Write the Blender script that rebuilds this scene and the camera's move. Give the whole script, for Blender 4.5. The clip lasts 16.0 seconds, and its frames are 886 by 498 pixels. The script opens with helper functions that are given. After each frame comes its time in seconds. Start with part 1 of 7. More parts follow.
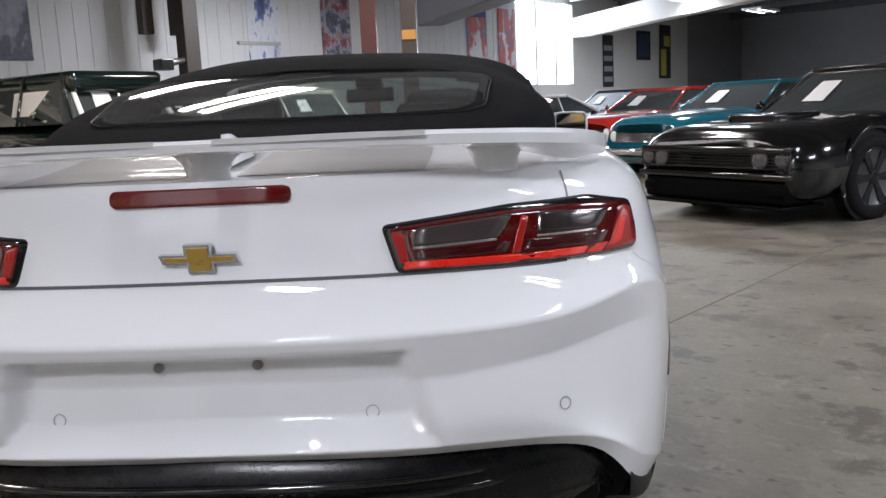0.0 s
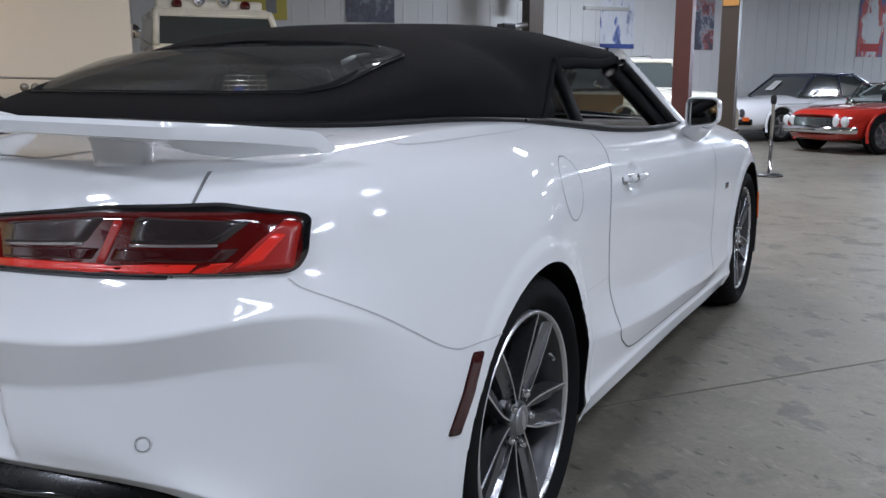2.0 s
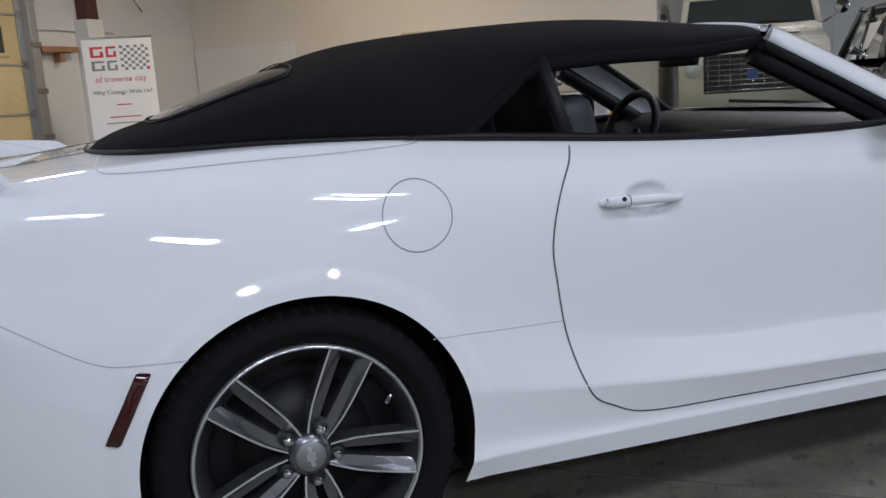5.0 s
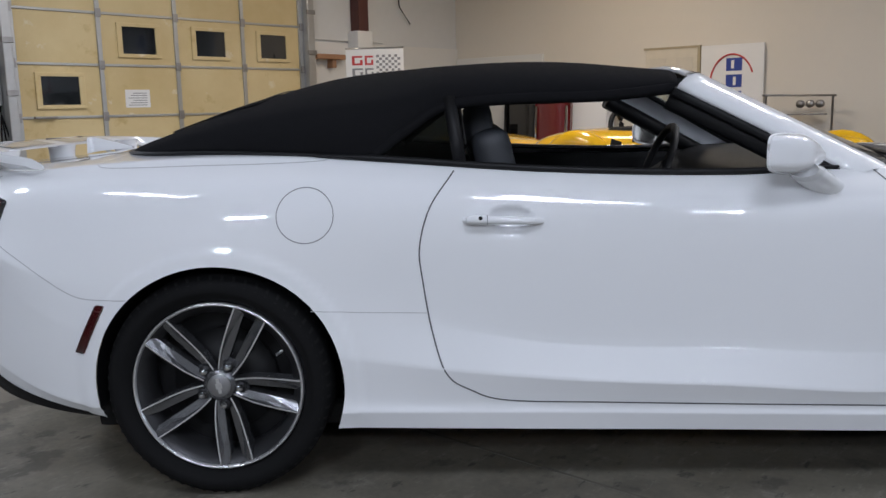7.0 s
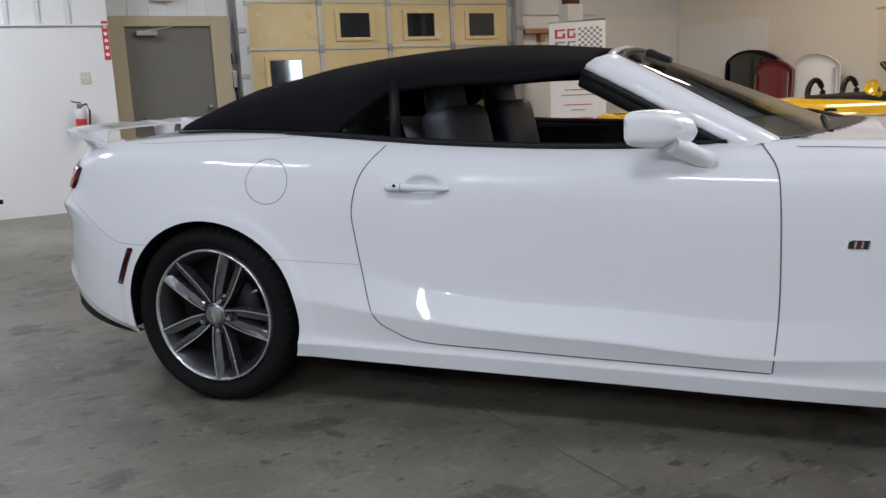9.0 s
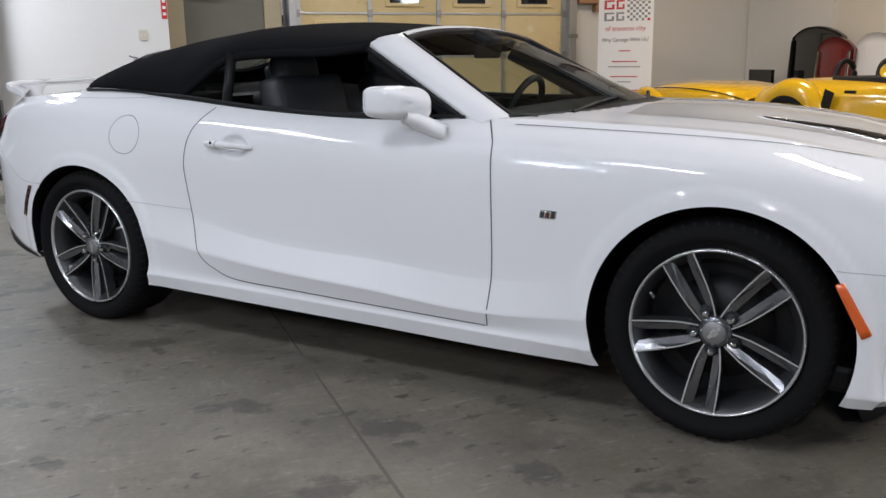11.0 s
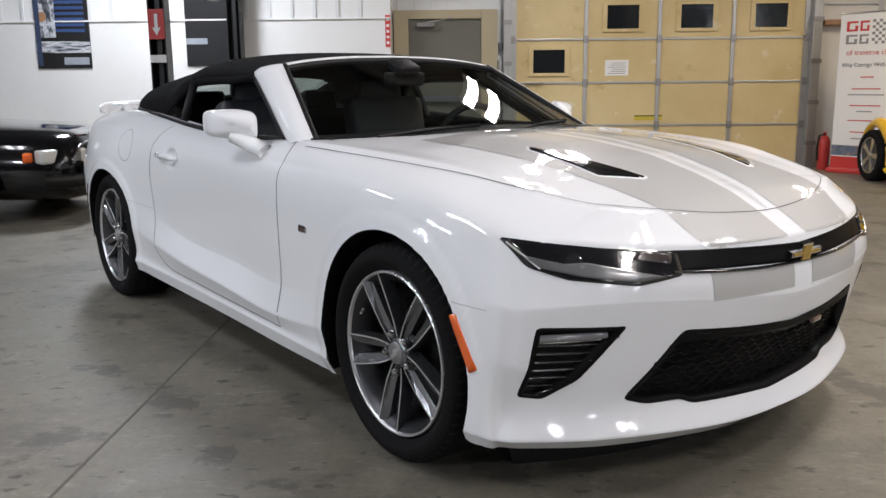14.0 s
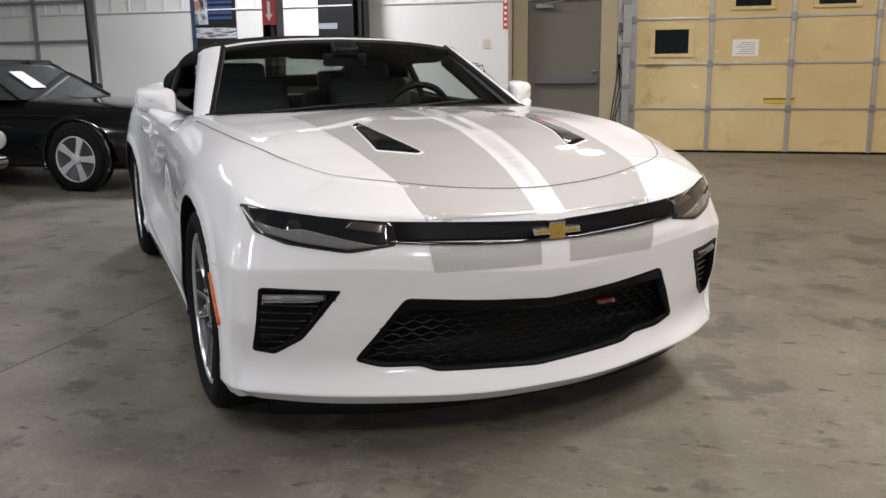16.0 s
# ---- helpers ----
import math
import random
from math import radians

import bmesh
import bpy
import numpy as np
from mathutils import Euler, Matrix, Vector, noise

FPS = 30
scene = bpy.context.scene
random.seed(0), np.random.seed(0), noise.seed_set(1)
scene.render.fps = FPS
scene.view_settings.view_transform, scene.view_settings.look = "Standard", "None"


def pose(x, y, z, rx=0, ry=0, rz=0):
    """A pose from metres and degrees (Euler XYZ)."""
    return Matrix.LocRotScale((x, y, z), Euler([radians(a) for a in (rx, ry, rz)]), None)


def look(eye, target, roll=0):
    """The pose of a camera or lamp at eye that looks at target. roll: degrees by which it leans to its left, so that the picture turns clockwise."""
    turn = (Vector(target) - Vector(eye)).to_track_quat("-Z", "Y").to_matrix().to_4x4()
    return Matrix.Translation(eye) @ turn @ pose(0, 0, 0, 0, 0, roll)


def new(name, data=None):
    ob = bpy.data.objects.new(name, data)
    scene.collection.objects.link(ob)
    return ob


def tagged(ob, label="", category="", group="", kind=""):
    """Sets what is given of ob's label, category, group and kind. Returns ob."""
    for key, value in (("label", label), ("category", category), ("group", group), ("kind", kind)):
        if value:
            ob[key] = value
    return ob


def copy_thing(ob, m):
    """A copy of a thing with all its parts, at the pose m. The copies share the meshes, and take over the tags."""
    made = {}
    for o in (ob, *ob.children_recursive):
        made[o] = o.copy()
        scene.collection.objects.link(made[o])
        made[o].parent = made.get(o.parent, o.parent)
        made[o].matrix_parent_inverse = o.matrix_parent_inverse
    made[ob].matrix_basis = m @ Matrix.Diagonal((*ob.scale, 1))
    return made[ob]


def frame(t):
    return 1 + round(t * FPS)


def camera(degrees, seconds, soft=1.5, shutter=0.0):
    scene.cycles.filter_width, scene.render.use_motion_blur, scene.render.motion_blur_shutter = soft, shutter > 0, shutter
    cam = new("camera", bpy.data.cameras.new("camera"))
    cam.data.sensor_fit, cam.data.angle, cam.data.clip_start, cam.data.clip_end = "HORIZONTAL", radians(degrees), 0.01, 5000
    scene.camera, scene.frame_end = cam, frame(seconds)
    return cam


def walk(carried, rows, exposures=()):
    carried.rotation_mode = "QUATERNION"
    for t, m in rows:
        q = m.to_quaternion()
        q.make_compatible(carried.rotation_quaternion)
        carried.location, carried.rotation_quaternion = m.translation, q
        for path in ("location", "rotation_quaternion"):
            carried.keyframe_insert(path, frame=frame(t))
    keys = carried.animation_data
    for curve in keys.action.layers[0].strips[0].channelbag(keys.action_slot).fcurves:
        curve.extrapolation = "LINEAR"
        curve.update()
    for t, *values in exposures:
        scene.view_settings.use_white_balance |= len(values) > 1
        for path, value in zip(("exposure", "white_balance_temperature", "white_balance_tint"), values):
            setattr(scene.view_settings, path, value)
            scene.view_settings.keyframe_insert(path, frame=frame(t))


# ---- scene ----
cam = camera(54.6, 16.0)
PATH = [
    (0, (0.505, -2.418, 1.122), (0.406, -0.444, 0.802), -2.7),
    (0.5, (0.79, -2.283, 1.110), (0.473, -0.335, 0.764), -2.9),
    (1, (1.137, -2.149, 1.130), (0.540, -0.285, 0.724), -1.8),
    (1.5, (1.410, -1.974, 1.118), (0.598, -0.183, 0.748), -0.1),
    (2, (1.658, -1.782, 1.132), (0.716, -0.059, 0.758), -0.1),
    (2.5, (1.947, -1.592, 1.150), (0.792, -0.01, 0.754), -0.6),
    (3, (2.112, -1.384, 1.143), (0.773, 0.047, 0.743), -1.8),
    (3.5, (2.231, -1.136, 1.155), (0.719, 0.11, 0.765), -2.4),
    (3.7, (2.284, -1.033, 1.150), (0.709, 0.14, 0.765), -2.7),
    (5.8, (3.067, 0.152, 1.156), (1.129, 0.47, 0.778), -2.9),
    (6, (3.142, 0.237, 1.152), (1.196, 0.492, 0.769), -2.3),
    (6.5, (3.282, 0.508, 1.184), (1.319, 0.559, 0.802), -0.3),
    (7, (3.417, 0.783, 1.182), (1.444, 0.718, 0.856), -1.3),
    (7.5, (3.576, 1.083, 1.188), (1.615, 0.881, 0.853), -0.6),
    (8, (3.654, 1.39, 1.164), (1.726, 0.976, 0.829), -1.1),
    (10.3, (3.579, 2.863, 1.218), (1.852, 1.956, 0.775), -1.2),
    (10.5, (3.581, 2.997, 1.206), (1.867, 2.072, 0.749), -0.3),
    (11, (3.474, 3.322, 1.192), (1.776, 2.362, 0.75), -0.8),
    (11.5, (3.273, 3.607, 1.189), (1.601, 2.594, 0.767), -0.0),
    (12, (3.094, 3.893, 1.191), (1.472, 2.796, 0.783), -1.2),
    (12.5, (2.894, 4.16, 1.19), (1.362, 2.936, 0.792), -1.5),
    (13, (2.657, 4.387, 1.194), (1.274, 2.994, 0.809), 0.4),
    (13.5, (2.502, 4.677, 1.193), (1.218, 3.181, 0.855), 0.8),
    (14, (2.347, 4.963, 1.187), (1.156, 3.402, 0.806), -0.5),
    (14.5, (2.105, 5.183, 1.165), (1.025, 3.551, 0.753), 0.1),
    (15, (1.861, 5.397, 1.175), (0.849, 3.719, 0.779), -1.0),
    (15.5, (1.581, 5.647, 1.179), (0.7, 3.901, 0.76), 0.2),
    (16, (1.286, 5.785, 1.161), (0.512, 3.988, 0.747), -0.7),
]
walk(cam, [(t, look(eye, target, roll)) for t, eye, target, roll in PATH], [(0, .25, 6400, 14), (.6, .17, 6230, 13.4), (1.2, -.04, 6090, 12.8), (2, -.04, 5950, 12), (3, -.06, 5940, 12), (6, -.12, 5920, 12), (8, -.14, 6050, 12), (10.5, -.04, 6250, 12), (12, .11, 6300, 12), (14, .06, 6400, 12), (16, .03, 6650, 12)])

# ---- world, lights, exposure ----
ROOM = pose(0, 0, 0, 0, 0, -39)  # the hall's axes: p along the garage-door wall, q away from it
world = bpy.data.worlds.new("world")
scene.world = world
world.use_nodes = True
world.node_tree.nodes["Background"].inputs[0].default_value = (0.8, 0.9, 1.0, 1)
world.node_tree.nodes["Background"].inputs[1].default_value = 0.05
COOL, NEUTRAL, WARM = (0.91, 0.94, 1.0), (1.0, 0.94, 0.90), (1.0, 0.82, 0.60)
# Twin-tube strip lamps under the roof: place, watts, colour, and the height where they hang lower.
STRIPS = [(-6.6, -3.0, 92, WARM), (-2.4, -3.6, 92, NEUTRAL), (2.6, -4.6, 215, COOL), (3.6, 0.4, 42, COOL), (-3.4, 1.95, 92, NEUTRAL), (1.8, 3.5, 66, COOL), (-5.4, 2.6, 90, NEUTRAL), (-4.2, 6.6, 125, NEUTRAL), (4.8, 9.0, 330, COOL), (6.5, 4.0, 235, COOL), (-9.6, 9.0, 260, COOL), (-4.4, 12.0, 110, COOL), (-7.9, 18.8, 210, COOL, 3.5), (-8.0, 23.7, 190, COOL, 3.5)]
LAMP_Z = 4.05
for p, q, watts, tone, *low in STRIPS:
    for k in (-0.16, 0.16):
        lamp = bpy.data.lights.new("strip_lamp", "AREA")
        lamp.shape, lamp.size, lamp.size_y, lamp.energy, lamp.color = "RECTANGLE", 0.15, 1.25, watts / 2, tone
        new("strip_lamp", lamp).matrix_world = ROOM @ pose(p + k, q, (low[0] if low else LAMP_Z) - 0.035)
# Daylight through the far window.
lamp = bpy.data.lights.new("window_light", "AREA")
lamp.shape, lamp.size, lamp.size_y, lamp.energy, lamp.color = "RECTANGLE", 3.0, 2.4, 420, (0.80, 0.90, 1.0)
new("window_light", lamp).matrix_world = ROOM @ pose(-13.35, 20.8, 3.0, 0, -90, 0)


# ---- mesh helpers ----
def ob_mesh(name, verts, faces, material, parent=None, label="", smooth=True, m=None):
    """One mesh object of its own, under a thing or part where parent is given."""
    me = bpy.data.meshes.new(name)
    me.from_pydata([tuple(v) for v in verts], [], faces)
    for f in me.polygons:
        f.use_smooth = smooth
    if isinstance(material, (list, tuple)):
        for k in material:
            me.materials.append(k)
    else:
        me.materials.append(material)
    me.update()
    ob = new(name, me)
    if parent:
        ob.parent = parent
    if m is not None:
        ob.matrix_basis = m
    if label:
        tagged(ob, label)
    return ob


def part(name, bm, material, parent, label="", smooth=False, m=None):
    bmesh.ops.recalc_face_normals(bm, faces=bm.faces)
    me = bpy.data.meshes.new(name)
    bm.to_mesh(me)
    bm.free()
    for f in me.polygons:
        f.use_smooth = smooth
    for k in material if isinstance(material, (list, tuple)) else (material,):
        me.materials.append(k)
    ob = new(name, me)
    if parent:
        ob.parent = parent
    if m is not None:
        ob.matrix_basis = m
    if label:
        tagged(ob, label)
    return ob


def thing(name, label, category, m=None, group="", kind=""):
    ob = tagged(new(name), label, category, group, kind)
    if m is not None:
        ob.matrix_world = m
    return ob


def cube_bm(x0, x1, y0, y1, z0, z1, bevel=0.0, seg=2, bm=None):
    out = bm or bmesh.new()
    made = bmesh.ops.create_cube(out, size=1, matrix=Matrix.Translation(((x0 + x1) / 2, (y0 + y1) / 2, (z0 + z1) / 2)) @ Matrix.Diagonal((x1 - x0, y1 - y0, z1 - z0, 1)))
    if bevel:
        edges = {e for v in made["verts"] for e in v.link_edges}
        bmesh.ops.bevel(out, geom=list(edges), offset=bevel, segments=seg, affect="EDGES", profile=0.6)
    return out


def block(name, x0, x1, y0, y1, z0, z1, material, parent=None, label="", bevel=0.0, smooth=False, m=None):
    return part(name, cube_bm(x0, x1, y0, y1, z0, z1, bevel), material, parent, label, smooth, m)


def spline(points, n):
    """A Catmull-Rom line of n spans' worth of points through the given ones."""
    p = np.array(points, float)
    ext = np.vstack([2 * p[0] - p[1], p, 2 * p[-1] - p[-2]])
    out = []
    for i in range(len(p) - 1):
        a, b, c, d = ext[i : i + 4]
        for k in range(n):
            u = k / n
            out.append(0.5 * (2 * b + (c - a) * u + (2 * a - 5 * b + 4 * c - d) * u * u + (3 * b - a - 3 * c + d) * u**3))
    out.append(p[-1])
    return np.array(out)


def grid_faces(rows, cols, wrap=False, flip=False):
    out = []
    for i in range(rows - 1):
        for j in range(cols if wrap else cols - 1):
            k = (j + 1) % cols
            q = (i * cols + j, i * cols + k, (i + 1) * cols + k, (i + 1) * cols + j)
            out.append(q[::-1] if flip else q)
    return out


def tube(name, points, radius, material, parent=None, label="", sides=8, m=None, flat=1.0):
    """A bar with round ends cut square along a line; radius may be a list. flat squashes it upwards."""
    p = [Vector(q) for q in points]
    rad = radius if isinstance(radius, (list, tuple)) else [radius] * len(p)
    verts, n = [], len(p)
    for i in range(n):
        t = (p[min(i + 1, n - 1)] - p[max(i - 1, 0)]).normalized()
        ref = Vector((0, 0, 1)) if abs(t.z) < 0.9 else Vector((1, 0, 0))
        a = t.cross(ref).normalized()
        b = a.cross(t).normalized()
        for k in range(sides):
            w = 2 * math.pi * k / sides
            verts.append(p[i] + a * (rad[i] * math.cos(w)) + b * (rad[i] * flat * math.sin(w)))
    faces = grid_faces(n, sides, wrap=True)
    faces += [tuple(range(sides)), tuple(range((n - 1) * sides, n * sides))[::-1]]
    return ob_mesh(name, verts, faces, material, parent, label, True, m)


def lathe(name, profile, material, parent=None, label="", n=48, axis="x", m=None, smooth=True):
    """Turns a line of (radius, along) round an axis."""
    verts = []
    for r, s in profile:
        for k in range(n):
            w = 2 * math.pi * k / n
            c, d = r * math.cos(w), r * math.sin(w)
            verts.append((s, c, d) if axis == "x" else ((c, s, d) if axis == "y" else (c, d, s)))
    return ob_mesh(name, verts, grid_faces(len(profile), n, wrap=True), material, parent, label, smooth, m)


def lerp(table, x):
    return float(np.interp(x, [t[0] for t in table], [t[1] for t in table]))


# ---- materials ----
class Nodes:
    """A short hand for a node material."""

    def __init__(self, name, rough=0.6, metal=0.0):
        self.mat = bpy.data.materials.new(name)
        self.mat.use_nodes = True
        self.tree = self.mat.node_tree
        self.bsdf = self.tree.nodes["Principled BSDF"]
        self.bsdf.inputs["Roughness"].default_value = rough
        self.bsdf.inputs["Metallic"].default_value = metal
        self.coord = self.add("ShaderNodeTexCoord").outputs["Object"]

    def add(self, kind, **values):
        node = self.tree.nodes.new(kind)
        for key, value in values.items():
            node.inputs[key.replace("_", " ")].default_value = value
        return node

    def join(self, a, b):
        self.tree.links.new(a, b)

    def noise(self, scale, detail=4.0, rough=0.55, stretch=None):
        n = self.add("ShaderNodeTexNoise", Scale=scale, Detail=detail, Roughness=rough)
        if stretch:
            mp = self.add("ShaderNodeMapping")
            mp.inputs["Scale"].default_value = stretch
            self.join(self.coord, mp.inputs["Vector"])
            self.join(mp.outputs["Vector"], n.inputs["Vector"])
        else:
            self.join(self.coord, n.inputs["Vector"])
        return n.outputs["Fac"]

    def ramp(self, fac, stops):
        r = self.add("ShaderNodeValToRGB")
        while len(r.color_ramp.elements) < len(stops):
            r.color_ramp.elements.new(0.5)
        for e, (at, c) in zip(r.color_ramp.elements, stops):
            e.position, e.color = at, (*c, 1) if isinstance(c, tuple) else (c, c, c, 1)
        self.join(fac, r.inputs["Fac"])
        return r.outputs["Color"]

    def mix(self, fac, a, b, mode="MIX"):
        n = self.add("ShaderNodeMix")
        n.data_type, n.blend_type = "RGBA", mode
        for sock, v in ((n.inputs[0], fac), (n.inputs[6], a), (n.inputs[7], b)):
            if isinstance(v, (int, float)):
                sock.default_value = v
            elif isinstance(v, tuple):
                sock.default_value = (*v, 1)
            else:
                self.join(v, sock)
        return n.outputs[2]

    def color(self, v):
        if isinstance(v, tuple):
            self.bsdf.inputs["Base Color"].default_value = (*v, 1)
        else:
            self.join(v, self.bsdf.inputs["Base Color"])
        return self

    def rough(self, v):
        self.join(v, self.bsdf.inputs["Roughness"])
        return self

    def bump(self, h, strength=0.3, distance=0.01):
        b = self.add("ShaderNodeBump", Strength=strength, Distance=distance)
        self.join(h, b.inputs["Height"])
        self.join(b.outputs["Normal"], self.bsdf.inputs["Normal"])
        return self


def plain(name, color, rough=0.6, metal=0.0, vary=0.12, scale=9.0, coat=0.0, grain=0.0):
    """A surface of one colour with slight wear at two scales."""
    n = Nodes(name, rough, metal)
    dark = tuple(c * (1 - vary) for c in color)
    fac = n.mix(0.35, n.noise(scale), n.noise(scale * 14))
    n.color(n.mix(fac, dark, tuple(min(1.0, c * (1 + vary * 0.6)) for c in color)))
    n.rough(n.ramp(fac, ((0.25, max(0.02, rough - 0.06)), (0.8, min(1.0, rough + 0.06)))))
    if coat:
        n.bsdf.inputs["Coat Weight"].default_value = coat
        n.bsdf.inputs["Coat Roughness"].default_value = 0.03
    if grain:
        n.bump(n.noise(scale * 30), grain, 0.004)
    return n.mat


def glass(name, tint, rough=0.0, sheen_veil=0.0):
    """Thin glazing: mostly clear with a mirror-like face, and a painted veil of milky sheen where it has one."""
    m = bpy.data.materials.new(name)
    m.use_nodes = True
    t = m.node_tree
    t.nodes.clear()
    out = t.nodes.new("ShaderNodeOutputMaterial")
    mix = t.nodes.new("ShaderNodeMixShader")
    clear = t.nodes.new("ShaderNodeBsdfTransparent")
    gloss = t.nodes.new("ShaderNodeBsdfGlossy")
    face = t.nodes.new("ShaderNodeLayerWeight")
    face.inputs["Blend"].default_value = 0.5
    steep = t.nodes.new("ShaderNodeMath")
    steep.operation = "POWER"
    steep.inputs[1].default_value = 5.0
    fr = t.nodes.new("ShaderNodeMath")
    fr.operation = "MULTIPLY_ADD"
    fr.inputs[1].default_value, fr.inputs[2].default_value = 0.94, 0.06
    t.links.new(face.outputs["Facing"], steep.inputs[0])
    t.links.new(steep.outputs[0], fr.inputs[0])
    clear.inputs["Color"].default_value = (*tint, 1)
    gloss.inputs["Roughness"].default_value = rough
    t.links.new(fr.outputs[0], mix.inputs[0])
    t.links.new(clear.outputs[0], mix.inputs[1])
    t.links.new(gloss.outputs[0], mix.inputs[2])
    # A pale diffuse film stands in for the ceiling's milky reflection.
    if sheen_veil:
        film, veil, grain = t.nodes.new("ShaderNodeMixShader"), t.nodes.new("ShaderNodeBsdfDiffuse"), t.nodes.new("ShaderNodeTexNoise")
        grain.inputs["Scale"].default_value = 6.0
        amount = t.nodes.new("ShaderNodeMath")
        amount.operation = "MULTIPLY"
        amount.inputs[1].default_value = sheen_veil * 2
        veil.inputs["Color"].default_value = (.55, .56, .55, 1)
        t.links.new(grain.outputs[0], amount.inputs[0])
        t.links.new(amount.outputs[0], film.inputs[0])
        t.links.new(mix.outputs[0], film.inputs[1])
        t.links.new(veil.outputs[0], film.inputs[2])
        mix = film
    t.links.new(mix.outputs[0], out.inputs["Surface"])
    return m


def glow(name, color, strength):
    m = bpy.data.materials.new(name)
    m.use_nodes = True
    b = m.node_tree.nodes["Principled BSDF"]
    b.inputs["Base Color"].default_value = (*color, 1)
    b.inputs["Emission Color"].default_value = (*color, 1)
    b.inputs["Emission Strength"].default_value = strength
    return m


def matte(mat, level):
    """Less shine on cloth, rubber and soft plastic."""
    mat.node_tree.nodes["Principled BSDF"].inputs["Specular IOR Level"].default_value = level
    return mat


PAINT = bpy.data.materials.new("white_paint")
PAINT.use_nodes = True
for key, value in (("Base Color", (0.85, 0.86, 0.88, 1)), ("Roughness", 0.5), ("Specular IOR Level", 0.05), ("Coat Weight", 1.0), ("Coat Roughness", 0.012)):
    PAINT.node_tree.nodes["Principled BSDF"].inputs[key].default_value = value
SILVER = plain("silver_stripe", (0.50, 0.496, 0.486), 0.5, 0.0, 0.012, 3.0, 1.0)
SEAM_GREY = plain("mirror_seam", (.30, .30, .31), .6)
GAP = plain("panel_gap", (0.10, 0.10, 0.11), 0.7)
FABRIC = matte(plain("soft_top_cloth", (0.0125, 0.0125, 0.014), 0.95, 0, 0.35, 60.0, 0, 0.5), 0.06)
RUBBER = matte(plain("tyre_rubber", (0.010, 0.010, 0.0105), 0.85, 0, 0.25, 14.0, 0, 0.2), 0.12)
TRIM = matte(plain("black_trim", (0.009, 0.009, 0.010), 0.5, 0, 0.2, 20.0), 0.25)
GLOSS = plain("gloss_black", (0.006, 0.006, 0.007), 0.12, 0, 0.1, 20.0, 1.0)
DARKIN = matte(plain("dark_interior", (0.008, 0.0083, 0.0095), 0.6, 0, 0.25, 25.0, 0, 0.2), 0.3)
SEATG = plain("seat_leather_grey", (0.034, 0.037, 0.043), 0.5, 0, 0.12, 18.0, 0, 0.25)
ALLOY = plain("alloy_grey", (0.215, 0.218, 0.23), 0.26, 0.85, 0.05, 1.0)
BRIGHT = plain("machined_alloy", (0.72, 0.72, 0.73), 0.30, 0.8, 0.02, 0.6)
CHROME = plain("chrome", (0.75, 0.75, 0.77), 0.08, 1.0, 0.03, 10.0)
STEEL = plain("worn_steel", (0.33, 0.32, 0.31), 0.4, 0.85, 0.3, 12.0)
GOLD = plain("gold_emblem", (0.62, 0.40, 0.08), 0.3, 0.6, 0.08, 30.0, 0.6)
REDL = plain("red_lens", (0.085, 0.002, 0.002), 0.10, 0, 0.12, 20.0, 1.0)
REDD = plain("dark_red_lens", (0.045, 0.003, 0.004), 0.12, 0, 0.2, 20.0, 1.0)
REDB = plain("bright_red_guide", (0.80, 0.018, 0.006), 0.3, 0, 0.1, 20.0, 1.0)
SMOKE = plain("smoked_lens", (0.062, 0.048, 0.048), 0.22, 0.2, 0.2, 14.0, 1.0)
AMBER = plain("amber_lens", (0.80, 0.125, 0.008), 0.2, 0, 0.1, 30.0, 1.0)
GLASS = glass("clear_glass", (0.60, 0.66, 0.635))
REARG = glass("rear_glass", (0.50, 0.55, 0.53), 0.035, 0.075)
TINT = glass("tinted_glass", (0.16, 0.18, 0.175))
MIRROR = plain("mirror_glass", (0.8, 0.8, 0.8), 0.02, 1.0, 0.0, 5.0)


# ---- the hall ----
def concrete():
    n = Nodes("concrete_floor", 0.42)
    big, mid, fine = n.noise(0.45, 6, 0.6), n.noise(2.6, 10, 0.68), n.noise(42, 4, 0.6)
    base = n.ramp(big, ((0.3, (0.138, 0.124, 0.095)), (0.7, (0.212, 0.193, 0.152))))
    base = n.mix(n.ramp(mid, ((0.42, 0.0), (0.62, 0.55))), base, (0.262, 0.242, 0.198))
    # grey scuffed patches, oil spots and flecks, pale scratches
    base = n.mix(n.ramp(n.noise(1.1, 14, 0.74), ((0.49, 0.0), (0.60, 0.7))), base, (0.118, 0.108, 0.088))
    base = n.mix(n.ramp(n.noise(3.0, 7, 0.6), ((0.570, 0.0), (0.615, 0.72))), base, (0.082, 0.075, 0.063))
    base = n.mix(n.ramp(n.noise(7.5, 5, 0.6, (1, 2.0, 1)), ((0.620, 0.0), (0.660, 0.80))), base, (0.058, 0.053, 0.045))
    base = n.mix(n.ramp(n.noise(17.0, 3, 0.6, (1, 2.6, 1)), ((0.68, 0.0), (0.71, 0.8))), base, (0.050, 0.046, 0.040))
    base = n.mix(n.ramp(n.noise(7.0, 10, 0.75, (1, 3.4, 1)), ((0.56, 0.0), (0.66, 0.50))), base, (0.35, 0.335, 0.29))
    base = n.mix(n.ramp(n.noise(1.9, 14, 0.82, (2.6, 1, 1)), ((0.56, 0.0), (0.65, 0.45))), base, (0.34, 0.325, 0.285))
    base = n.mix(0.22, base, n.ramp(fine, ((0.3, 0.05), (0.75, 0.5))), "OVERLAY")
    n.color(base)
    n.rough(n.ramp(mid, ((0.3, 0.42), (0.75, 0.66))))
    n.bump(n.mix(0.3, mid, fine), 0.12, 0.006)
    return n.mat


